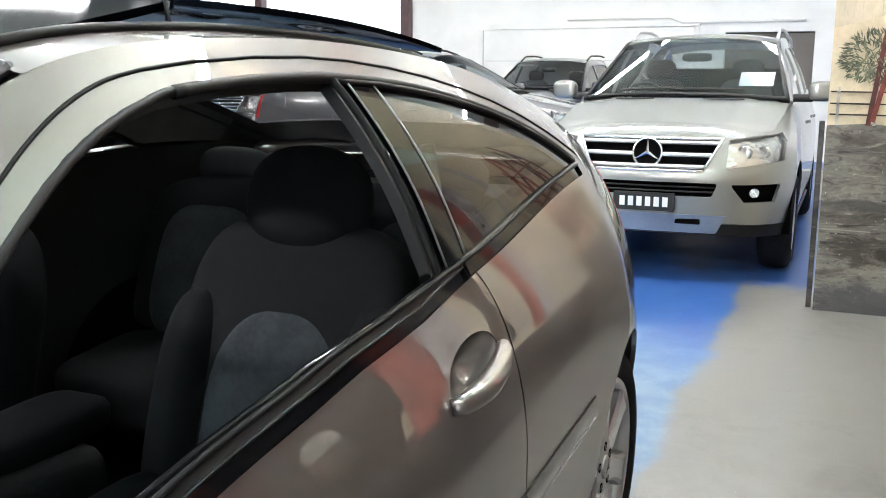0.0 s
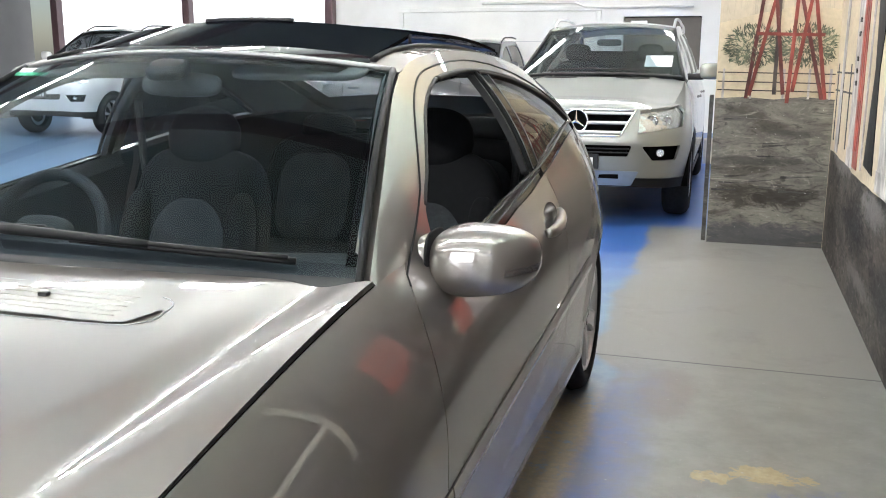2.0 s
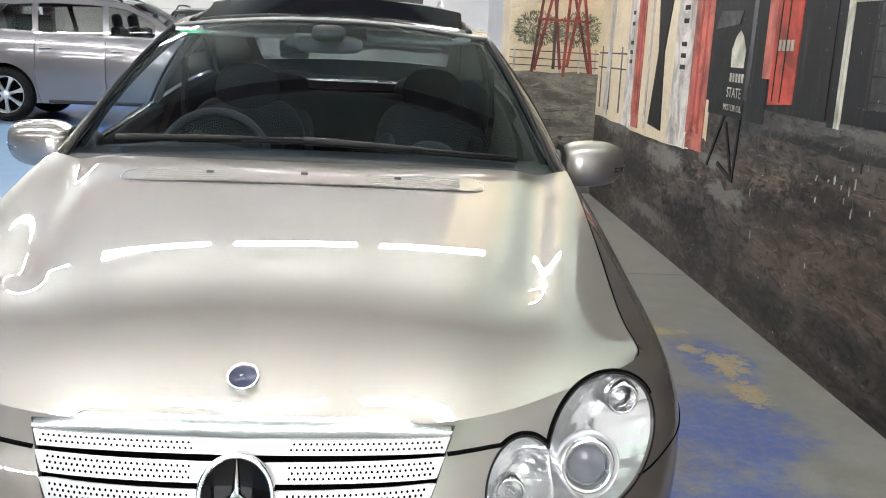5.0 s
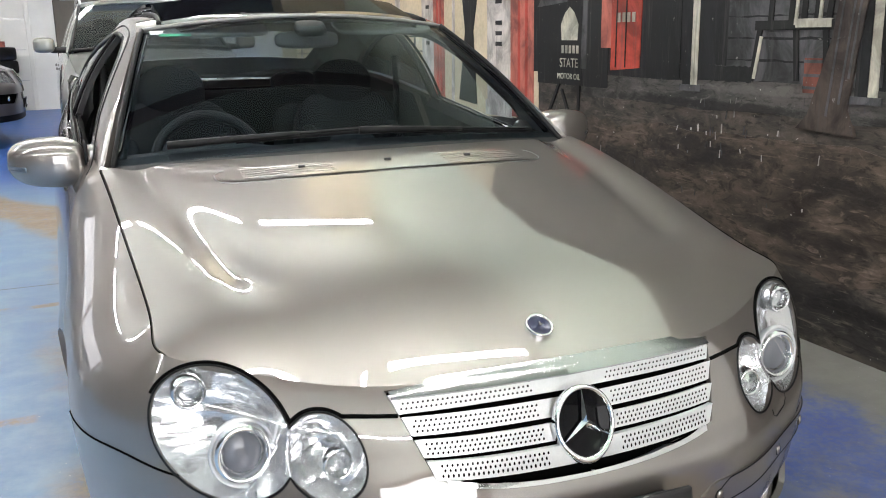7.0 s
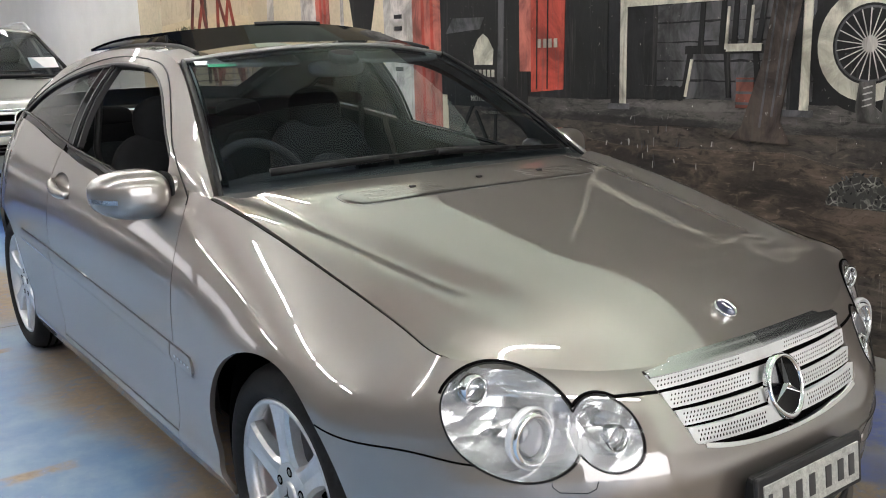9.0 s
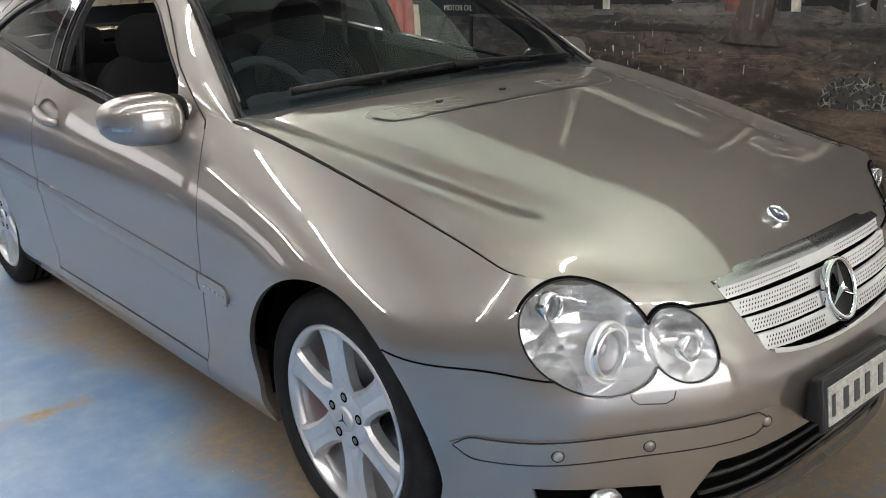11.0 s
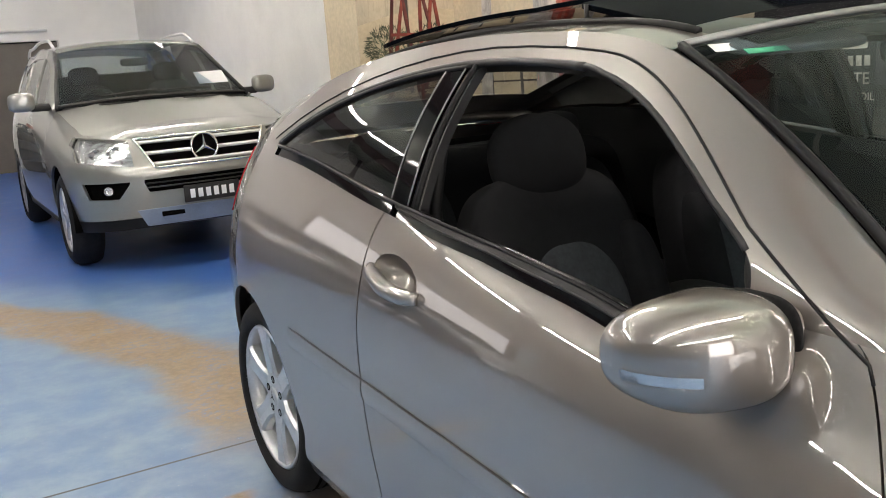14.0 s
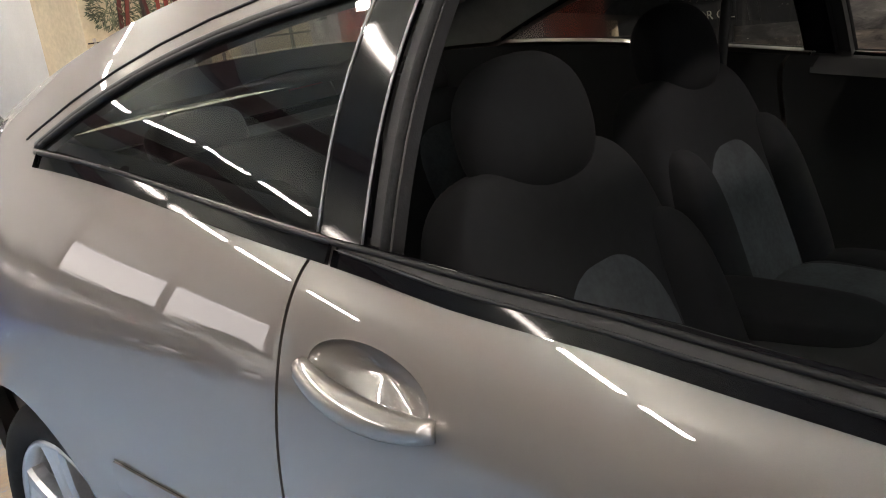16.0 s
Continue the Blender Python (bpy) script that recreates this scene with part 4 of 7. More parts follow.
def bumper_bits(mirrored, k):
    # rub strip with parking sensors
    def strip(s, t):
        return offset_skin(0.0045)(s, v_of(0.388 + 0.052 * t, s))
    mid = lambda p: 0.026 - np.abs(p[..., 2] - 0.414) - 0.03 * np.clip((p[..., 1] + 0.47) / 0.09, 0, 1) ** 2 - 0.03 * np.clip((0.30 - np.abs(p[..., 0])) / 0.05, 0, 1) ** 2
    panel("bumper_strip", coupe, PAINT, strip, np.linspace(0.7, 3.95, 120), np.linspace(0, 1, 14), cuts=(mid,), rim=0.012, mirror=mirrored, label="body-coloured bumper rub strip")
    ends = [(s, 1) for s in np.linspace(float(s_of(-0.40)), 0.86, 60)] + [(s, -1) for s in np.linspace(0.86, float(s_of(-0.40)), 60)]
    loop = []
    for s, side_ in ends:
        y_ = float(body(np.array(s), np.array(0.3))[1])
        x_ = float(body(np.array(s), np.array(0.3))[0])
        half = 0.026 - 0.026 * min(1, max(0, (y_ + 0.445) / 0.045)) ** 2 - 0.026 * min(1, max(0, (0.335 - x_) / 0.035)) ** 2
        loop.append(offset_skin(0.0042)(np.array(s), v_of(0.414 + side_ * max(0.001, half), s)) * (k, 1, 1))
    tube("strip_groove", loop, 0.0017, GASKET, coupe, 6)
    for x in (0.302, 0.544, 0.698):
        c = skin_xz(x, 0.410, 0.0055) * (k, 1, 1)
        yaw = math.degrees(math.atan2(x, 1.0)) * 1.1 * k
        sensor = turned("parking_sensor", [(0.001, -0.003), (0.009, -0.003), (0.0105, 0.0), (0.0112, 0.006)], PAINT, coupe, "y", (0, 0, 0), 24)
        sensor.matrix_basis = Matrix.Translation(c) @ Euler((0, 0, radians(yaw))).to_matrix().to_4x4()
        turned("seal_ring", [(0.0112, 0.0), (0.013, -0.0005), (0.0136, 0.004)], GASKET, sensor, "y", (0, 0, 0), 24)
    # washer flap below the lamps: three sides of a rounded seam
    loop = [(0.575, 0.545), (0.577, 0.515), (0.566, 0.503), (0.52, 0.498), (0.505, 0.506), (0.50, 0.52)]
    tube("washer_flap_seam", [skin_xz(x, z, 0.0006) * (k, 1, 1) for x, z in loop], 0.0010, GASKET, coupe, 6)
    # near-black sheet as painted shade behind the intakes and the lower lip
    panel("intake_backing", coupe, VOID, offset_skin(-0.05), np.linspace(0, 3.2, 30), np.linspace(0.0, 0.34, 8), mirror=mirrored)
    for j in range(3):
        tube("intake_bar", [skin_xz(x, 0.222 + 0.033 * j, -0.025) * (k, 1, 1) for x in np.linspace(0, 0.42, 12)], 0.006, TRIM, coupe, 6)
    tube("fog_lamp", [skin_xz(0.60, 0.268, -0.03) * (k, 1, 1), skin_xz(0.60, 0.268, -0.012) * (k, 1, 1)], [0.034, 0.036], REFLECTOR, coupe, 24, "round front fog lamp")


both(bumper_bits)


# ---- coupe: wheels ----
def wheel_parts(parent):
    """An alloy wheel with its axle along x and its outer face at x = 0."""
    w = turned("wheel", [(0.150, -0.16), (0.208, -0.15), (0.217, -0.05), (0.220, -0.022), (0.232, -0.016), (0.235, -0.004), (0.230, 0.002), (0.221, 0.0), (0.218, -0.03)], ALLOY, parent, "x", (0, 0, 0), 64, "silver six-spoke alloy wheel")
    turned("tyre", [(0.215, -0.19), (0.262, -0.205), (0.305, -0.19), (0.315, -0.16), (0.317, -0.10), (0.315, -0.035), (0.308, -0.012), (0.296, 0.004), (0.276, 0.012), (0.254, 0.010), (0.237, 0.0), (0.232, -0.01)], RUBBER, w, "x", (0, 0, 0), 72, "black low-profile tyre")
    for j in range(4):
        turned("tread_groove", [(0.3176, -0.152 + 0.033 * j), (0.3182, -0.150 + 0.033 * j), (0.3182, -0.143 + 0.033 * j), (0.3176, -0.141 + 0.033 * j)], VOID, w, "x", (0, 0, 0), 48)
    turned("brake_disc", [(0.05, -0.085), (0.150, -0.085), (0.150, -0.105), (0.05, -0.105)], grained("disc_steel", (0.16, 0.16, 0.165), 0.4, 0.2, 30, 200, 0.05, 0.9), w, "x", (0, 0, 0), 48)
    # black disc painted as the shade behind the spokes
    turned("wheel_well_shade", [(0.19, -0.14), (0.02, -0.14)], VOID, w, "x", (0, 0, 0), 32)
    turned("hub", [(0.001, -0.0125), (0.070, -0.0125), (0.079, -0.016), (0.084, -0.05)], ALLOY, w, "x", (0, 0, 0), 40)
    cap = turned("hub_cap", [(0.001, -0.004), (0.028, -0.005), (0.031, -0.008), (0.032, -0.014)], ALLOY, w, "x", (0, 0, 0), 36)
    for i in range(6):
        a = radians(60 * i + 97)
        rows = [(0.045, 0.046, -0.015), (0.075, 0.042, -0.012), (0.095, 0.036, -0.009), (0.135, 0.034, -0.006), (0.180, 0.037, -0.004), (0.206, 0.043, -0.003), (0.2215, 0.052, -0.003)]
        bm = bmesh.new()
        rings = []
        for r, h, x in rows:
            ch = 0.009
            ring = [(x - 0.034, r, -h * 1.02), (x - ch, r, -h), (x, r, -h + ch), (x - 0.0035, r, 0), (x, r, h - ch), (x - ch, r, h), (x - 0.034, r, h * 1.02)]
            rings.append([bm.verts.new((p, q * math.cos(a) - t * math.sin(a), q * math.sin(a) + t * math.cos(a))) for p, q, t in ring])
        for A, B in zip(rings, rings[1:]):
            for j in range(6):
                bm.faces.new((A[j], B[j], B[j + 1], A[j + 1]))
        part("spoke", bm, ALLOY, w)
    for i in range(5):
        a = radians(72 * i + 90)
        turned("wheel_bolt", [(0.001, -0.012), (0.0065, -0.012), (0.0075, -0.018)], SATIN_DARK, w, "x", (0, 0.056 * math.cos(a), 0.056 * math.sin(a)), 12)
        turned("bolt_recess", [(0.0075, -0.0115), (0.0125, -0.0112), (0.013, -0.016)], VOID, w, "x", (0, 0.056 * math.cos(a), 0.056 * math.sin(a)), 16)
    for a in (90, 210, 330):
        t = radians(a)
        d, n = np.array([0, math.cos(t), math.sin(t)]), np.array([0, -math.sin(t), math.cos(t)])
        o = np.array([-0.0035, 0, 0])
        child("badge_arm", mesh_from("badge_arm", [n * 0.0035 + o, d * 0.026 + o, -n * 0.0035 + o, o + (0.002, 0, 0)], [(0, 3, 1), (3, 2, 1)], TRIM, False), cap)
    return w


first = wheel_parts(coupe)
first.matrix_basis = pose(0.812, 2.715, 0.318)
copy_thing(first, pose(0.822, 0, 0.317))
copy_thing(first, pose(-0.812, 2.715, 0.318, 0, 0, 180))
copy_thing(first, pose(-0.822, 0, 0.317, 0, 0, 180))
# arch liners, coloured near black for the shade in the wells
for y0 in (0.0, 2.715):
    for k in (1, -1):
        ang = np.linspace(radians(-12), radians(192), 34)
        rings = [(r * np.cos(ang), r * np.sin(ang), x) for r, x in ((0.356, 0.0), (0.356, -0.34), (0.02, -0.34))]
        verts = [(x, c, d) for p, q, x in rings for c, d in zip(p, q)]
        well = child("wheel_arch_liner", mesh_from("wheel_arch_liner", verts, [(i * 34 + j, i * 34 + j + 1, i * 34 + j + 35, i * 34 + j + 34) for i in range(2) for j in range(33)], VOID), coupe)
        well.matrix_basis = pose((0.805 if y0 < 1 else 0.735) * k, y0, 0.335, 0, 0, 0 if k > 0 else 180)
tube("brake_caliper", [(-0.74, 0.11, 0.24), (-0.74, 0.145, 0.30), (-0.74, 0.15, 0.34)], 0.018, RED_LENS, coupe, 10, "red painted brake caliper")


# ---- coupe: flanks ----
def arc_line(gap_, y0, y1, out=0.0, n=60):
    """A line that runs inside the roof's arc on the side frame, at that distance from it."""
    pts = []
    for y in np.linspace(y0, y1, n):
        ws = np.linspace(0, 1, 120)
        p = side_frame(np.full(120, y), ws)
        g = arc_gap(p)
        gap = gap_(y) if callable(gap_) else gap_
        ok = np.nonzero(g > gap)[0]
        if len(ok):
            j = ok[-1]
            j2 = min(j + 1, 119)
            f = (g[j] - gap) / max(1e-6, g[j] - g[j2]) if j2 > j else 0
            pts.append(p[j] + (p[j2] - p[j]) * np.clip(f, 0, 1) + (out, 0, 0))
    return np.array(pts)


def flank_trim(mirrored, k):
    # gloss strip along the belt, with the rubber seal of the window above it
    def belt_z(s):
        y = EDGE(s)[..., 1]
        top = np.minimum(BELT_TOP(y), EDGE_Z(s)) - 0.002
        wide = 0.031 - 0.008 * np.clip((y - 1.62) / 0.2, 0, 1)
        return top - wide, top - wide + np.where(y < 1.8, 0.017, wide), top
    def belt(s, t):
        low, mid, _ = belt_z(s)
        return offset_skin(0.004)(s, v_of(mid * (1 - t) + low * t, s))
    def seal(s, t):
        _, mid, top = belt_z(s)
        return offset_skin(0.002)(s, v_of(top * (1 - t) + (mid + 0.001) * t, s))
    for y0, y1, n in ((0.87, 1.795, 50), (1.805, 2.64, 40)):
        panel("belt_strip", coupe, BLACK_GLOSS, belt, np.linspace(float(s_of(y0, 0.97)), float(s_of(y1, 0.97)), n), np.linspace(0, 1, 6), rim=0.006, mirror=mirrored, label="gloss black belt strip")
    panel("window_seal", coupe, TRIM, seal, np.linspace(float(s_of(0.80, 0.97)), float(s_of(1.795, 0.97)), 50), np.linspace(0, 1, 6), rim=0.004, mirror=mirrored, label="matt black rubber window seal")
    line = [offset_skin(0.005)(np.array(s), v_of(float(belt_z(np.array(s))[1]), s)) * (k, 1, 1) for s in np.linspace(float(s_of(0.82, 0.97)), float(s_of(1.79, 0.97)), 50)]
    tube("seal_lip", line, 0.0025, TRIM, coupe, 6)
    line = [offset_skin(0.006)(np.array(s), v_of(float(belt_z(np.array(s))[2]), s)) * (k, 1, 1) for s in np.linspace(float(s_of(0.80, 0.97)), float(s_of(2.66, 0.97)), 60)]
    tube("belt_edge", line, 0.004, GASKET, coupe, 6, "thin black window line")
    # rub moulding with its badge
    def moulding(s, t):
        y = body(s, np.full_like(s, 0.45))[..., 1]
        z = 0.535 + 0.048 * (y - 0.55) - 0.026 + 0.052 * t
        lift = offset_skin(0.0035)(s, v_of(z, s))
        return lift + (offset_skin(0.0085)(s, v_of(z, s)) - lift) * np.sin(np.pi * (0.08 + 0.84 * np.asarray(t)))[..., None]
    panel("door_moulding", coupe, PAINT, moulding, np.linspace(float(s_of(0.585)), float(s_of(1.86)), 60), np.linspace(0, 1, 12), rim=0.012, mirror=mirrored)
    panel("side_moulding", coupe, PAINT, moulding, np.linspace(float(s_of(1.866)), float(s_of(2.33)), 20), np.linspace(0, 1, 8), rim=0.012, mirror=mirrored)
    for edge_t, w in ((-0.03, 0.0008), (1.03, 0.0006)):
        line = [offset_skin(0.0015)(np.array(s), v_of(0.535 + 0.048 * (float(body(np.array(s), np.array(0.45))[1]) - 0.55) - 0.026 + 0.052 * edge_t, s)) * (k, 1, 1) for s in np.linspace(float(s_of(0.43)), float(s_of(2.33)), 60)]
        tube("moulding_gap", line, w, GASKET, coupe, 6)
    oval_end = lambda p: 0.026 - np.hypot(np.clip(0.445 - p[..., 1], 0, 1), p[..., 2] - 0.535 - 0.048 * (p[..., 1] - 0.55))
    tip = panel("fender_moulding", coupe, PAINT, moulding, np.linspace(float(s_of(0.41)), float(s_of(0.578)), 30), np.linspace(0, 1, 16), cuts=(oval_end,), rim=0.012, mirror=mirrored)
    for y in (0.44, 0.465, 0.49, 0.515, 0.54):
        s = np.array(float(s_of(y)))
        c = offset_skin(0.0088)(s, v_of(0.535 + 0.048 * (y - 0.55), s)) * (k, 1, 1)
        box("badge_bar", (0.002, 0.011, 0.007), c, SATIN_DARK, tip)
    # door handle in its cup
    cup = lambda s, v: (lambda p: p + np.stack([-0.034 * np.clip(-handle_cut(p) / 0.042, 0, 1) ** 0.6 - 0.002, 0 * s, 0 * s], -1))(flank(s, v))
    grip_s = np.linspace(float(s_of(1.60)), float(s_of(1.84)), 50)
    dish = panel("door_handle", coupe, PAINT, cup, grip_s, np.linspace(0.70, 0.97, 40), cuts=(lambda p: -handle_cut(p + np.stack([0 * p[..., 0], 0 * p[..., 0], 0 * p[..., 0]], -1)),), mirror=mirrored, label="body-coloured pull handle in a recessed cup")
    pts, rad = [], []
    for t in np.linspace(0, 1, 18):
        y = 1.822 - 0.21 * t
        z = 0.893 - 0.034 * t - 0.010 * math.sin(math.pi * t)
        x = float(np.interp(y, [1.6, 1.85], [0.826, 0.822])) + 0.012 + 0.018 * math.sin(math.pi * t) ** 0.6
        pts.append((x * k, y, z))
        rad.append(0.007 + 0.0130 * math.sin(math.pi * min(1, max(0, 0.06 + 0.88 * t))) ** 0.5)
    tube("grip", pts, rad, PAINT, dish, 14)
    turned("lock", [(0.001, 0.002), (0.0075, 0.002), (0.009, -0.003)], ALLOY, dish, "x", (0.838 * k, 1.815, 0.894), 16)
    # seal in the roof joint, window frames and pillar covers
    joint = arc_line(lambda y: 0.030 + 0.050 * min(1, max(0, (1.28 - y) / 0.40)) ** 1.3, 0.71, 2.74, 0.001, 110) * (k, 1, 1)
    joint = np.concatenate([[flank(np.array(s_door0), np.array(v)) * (k, 1, 1) for v in (0.94, 0.97)], joint])
    tube("roof_joint", joint, 0.0026, GASKET, coupe, 6, "black rubber roof joint")
    inner = arc_line(0.060, 1.36, 2.68, -0.004, 60) * (k, 1, 1)
    tube("window_seal", inner, 0.009, TRIM, coupe, 8)
    fore = []
    for y in np.linspace(0.868, 1.40, 70):
        ws = np.linspace(0, 1, 400)
        p = side_frame(np.full(400, y), ws)
        j = int(np.nonzero(opening(p) < 0)[0][-1]) if (opening(p) < 0).any() else -1
        if j > 0:
            fore.append((p[j] - (0.004, 0, 0)) * (k, 1, 1))
    tube("window_seal", fore, 0.0065, TRIM, coupe, 8)
    lean = lambda y0: (lambda p: p[..., 1] - y0)
    shut = lambda p: -opening(p)
    panel("pillar_cover", coupe, BLACK_GLOSS, lambda y, w: side_frame(y, w) - np.array([0.001, 0, 0]), np.linspace(1.5, 2.0, 60), np.linspace(0, 1, 40), cuts=(shut, lean(1.765), lambda p: -lean(1.835)(p)), rim=0.01, mirror=mirrored, label="gloss black pillar cover")
    panel("door_frame_post", coupe, TRIM, lambda y, w: side_frame(y, w) - np.array([0.010, 0, 0]), np.linspace(1.4, 2.0, 60), np.linspace(0, 1, 40), cuts=(shut, lean(1.722), lambda p: -lean(1.757)(p)), rim=0.02, mirror=mirrored)
    for y0, m, r in ((1.760, SATIN_DARK, 0.0018), (1.838, SATIN_DARK, 0.0015), (1.724, RUBBER, 0.006)):
        zs = np.linspace(1.006, 1.305, 16)
        line = [side_frame(np.array(y0), np.array((z - 1.003) / 0.365)) * (k, 1, 1) + (0.001 * k, 0, 0) for z in zs]
        tube("frame_bead", line, r, m, coupe, 6)
    # quarter glass border
    q = [p for p in arc_line(0.066, 1.74, 2.68, -0.001, 50) * (k, 1, 1)]
    tube("quarter_seal", q, 0.006, GASKET, coupe, 6)


both(flank_trim)


def pillow(name, centre, size, material, parent, turn=(0, 0, 0), power=0.55, n=20, label="", pinch=None):
    """A cushion: a rounded box with soft faces."""
    u, v = np.meshgrid(np.linspace(-math.pi, math.pi, 2 * n), np.linspace(-math.pi / 2, math.pi / 2, n), indexing="ij")
    sp = lambda a: np.sign(a) * np.abs(a) ** power
    p = np.stack([sp(np.cos(v)) * sp(np.cos(u)), sp(np.cos(v)) * sp(np.sin(u)), sp(np.sin(v))], -1).reshape(-1, 3)
    if pinch:
        p = pinch(p)
    p = p * np.array(size) / 2
    m = np.array(Euler([radians(a) for a in turn]).to_matrix())
    p = p @ m.T + np.array(centre)
    faces = []
    for i in range(2 * n - 1):
        for j in range(n - 1):
            a = i * n + j
            faces.append((a, a + n, a + n + 1, a + 1))
    return child(name, mesh_from(name, p, faces, material), parent, label)


SPARKLE = mat("faceted_reflector", (0.72, 0.73, 0.76), 0.15, 0.9)
ts = Tree(SPARKLE)
facets = ts.node("TexVoronoi")
ts.set(facets, "Vector", ts.coord("Object", (1, 1, 1)))
ts.set(facets, "Scale", 60.0)
ts.bump(facets.outputs["Distance"], 0.25, 0.004)


def door_mirror(mirrored, k):
    """A wedge-shaped housing with a rounded outer end, and a clear strip let into its lower front."""
    def shaped(p):
        x, y, z = p[:, 0] * k, p[:, 1], p[:, 2]
        thin = 1 - 0.10 * x
        return np.stack([p[:, 0], y * (1 - 0.12 * x) + 0.34 * np.clip(x, 0, 1) ** 2.4 + 0.10 * x, z * thin + 0.04 * x], 1)
    centre, size, power = (0.898 * k, 0.752, 0.976), (0.204, 0.156, 0.136), 0.74
    m = pillow("door_mirror", centre, size, PAINT, coupe, (0, 0, 0), power, 36, "body-coloured door mirror with a clear indicator strip", shaped)
    pillow("mirror_foot", (0.768 * k, 0.752, 0.955), (0.094, 0.120, 0.126), PAINT, m, (0, 0, 0), 0.6)
    pillow("mirror_joint", (0.798 * k, 0.752, 0.970), (0.012, 0.132, 0.120), RUBBER, m, (0, 0, 0), 0.6)
    pillow("mirror_glass", (0.908 * k, 0.795, 0.982), (0.15, 0.012, 0.078), CHROME, m, (0, 0, -8 * k), 0.5)
    sp = lambda a: np.sign(a) * np.abs(a) ** power

    def strip(grow):
        def fn(u, v):
            q = np.stack([sp(np.cos(v)) * sp(np.cos(u)) * k, sp(np.cos(v)) * sp(np.sin(u)), sp(np.sin(v))], -1)
            q = shaped(q.reshape(-1, 3)).reshape(q.shape) * np.array(size) / 2
            return q * grow + np.array(centre)
        return fn
    us = np.linspace(-1.15, -0.12, 40)
    ind = panel("indicator_strip", m, SPARKLE, strip(1.012), us, np.linspace(-0.190, -0.040, 6), flip=mirrored, rim=0.002, label="clear indicator lens")
    panel("indicator_cover", ind, LENS, strip(1.03), us, np.linspace(-0.210, -0.025, 6), flip=mirrored, rim=0.003)


both(door_mirror)


def lean_nose(ob):
    """Above the bumper the nose leans back and its lip stands a little higher; the grille reaches down to the bumper."""
    if ob.type != "MESH" or "plate" in ob.name:
        return
    n = len(ob.data.vertices)
    co = np.empty(n * 3)
    ob.data.vertices.foreach_get("co", co)
    m = np.array(ob.matrix_world)
    p = np.c_[co.reshape(-1, 3), np.ones(n)] @ m.T
    ease = lambda a: np.clip(a, 0, 1) ** 2 * (3 - 2 * np.clip(a, 0, 1))
    x, y, z = p[:, 0], p[:, 1].copy(), p[:, 2].copy()
    if y.min() > -0.2:
        return
    fore = ease((-0.22 - y) / 0.36)
    p[:, 1] += 0.024 * fore * ease((z - 0.48) / 0.12)
    p[:, 2] += fore * (0.010 * ease((z - 0.58) / 0.11) - 0.013 * np.exp(-(((z - 0.535) / 0.026) ** 2)) * ease((0.36 - np.abs(x)) / 0.06))
    ob.data.vertices.foreach_set("co", (p @ np.linalg.inv(m).T)[:, :3].ravel())
    ob.data.update()


bpy.context.view_layer.update()
for ob in coupe.children_recursive:
    lean_nose(ob)
for ob in coupe.children:
    if ob.name.startswith("door_mirror"):
        k = 1 if sum(v.co.x for v in ob.data.vertices) + ob.location.x > 0 else -1
        ob.matrix_basis = pose(0.873 * k, 0.806, 0.957) @ Matrix.Scale(1.06, 4) @ pose(-0.908 * k, -0.745, -0.980) @ ob.matrix_basis

# ---- coupe: cowl, wipers and roof ----
def cowl_line(dy, dz, n=40, half=0.70):
    return [(x, cowl_y(x) + dy, 0.985 - 0.03 * (x / 0.70) ** 2 + dz) for x in np.linspace(-half, half, n)]


lo, hi = cowl_line(-0.005, -0.012), cowl_line(0.075, 0.018, half=0.68)
child("cowl_panel", mesh_from("cowl_panel", lo + hi, [(i, i + 1, i + 41, i + 40) for i in range(39)], TRIM), coupe)
def screen_at(x, v, out):
    vv = np.array(v)
    half = 0.70 + (0.535 - 0.70) * v
    p = screen(np.array(x / half), vv)
    return p + np.array([0, -0.5, 0.85]) * out


def wiper(x0, x1, v0, v1):
    arm = tube("wiper", [screen_at(x0 + (x1 - x0) * t, v0 + (v1 - v0) * t, 0.022 - 0.006 * t) for t in np.linspace(0, 0.55, 8)], np.linspace(0.012, 0.008, 8), GASKET, coupe, 8, "black windscreen wiper")
    tube("blade", [screen_at(x0 + (x1 - x0) * t, v0 + (v1 - v0) * t, 0.012) for t in np.linspace(0.28, 1, 14)], 0.0075, GASKET, arm, 6)
    tube("blade_spine", [screen_at(x0 + (x1 - x0) * t, v0 + (v1 - v0) * t, 0.020) for t in np.linspace(0.3, 0.98, 14)], 0.005, GASKET, arm, 6)


wiper(-0.02, 0.58, 0.085, 0.06)
wiper(-0.55, 0.10, 0.085, 0.10)
# black border and side trims of the screen
both(lambda mirrored, k: tube("screen_trim", [screen(np.array(0.995 * k), np.array(t)) + np.array([0.004 * k, -0.002, 0.004]) for t in np.linspace(0, 1, 24)], 0.008, GASKET, coupe, 8))
both(lambda mirrored, k: panel("screen_border", coupe, BLACK_GLOSS, lambda u, v: screen(u * k, v) + np.array([0, 0.006, -0.006]), np.linspace(0.955, 0.998, 4), np.linspace(0, 1, 24), flip=mirrored))
panel("screen_border", coupe, BLACK_GLOSS, lambda u, v: screen(u, v) + np.array([0, 0.006, -0.006]), np.linspace(-0.96, 0.96, 40), np.linspace(0.955, 1, 4))
panel("screen_border", coupe, BLACK_GLOSS, lambda u, v: screen(u, v) + np.array([0, 0.006, -0.006]), np.linspace(-0.96, 0.96, 40), np.linspace(0, 0.04, 4))
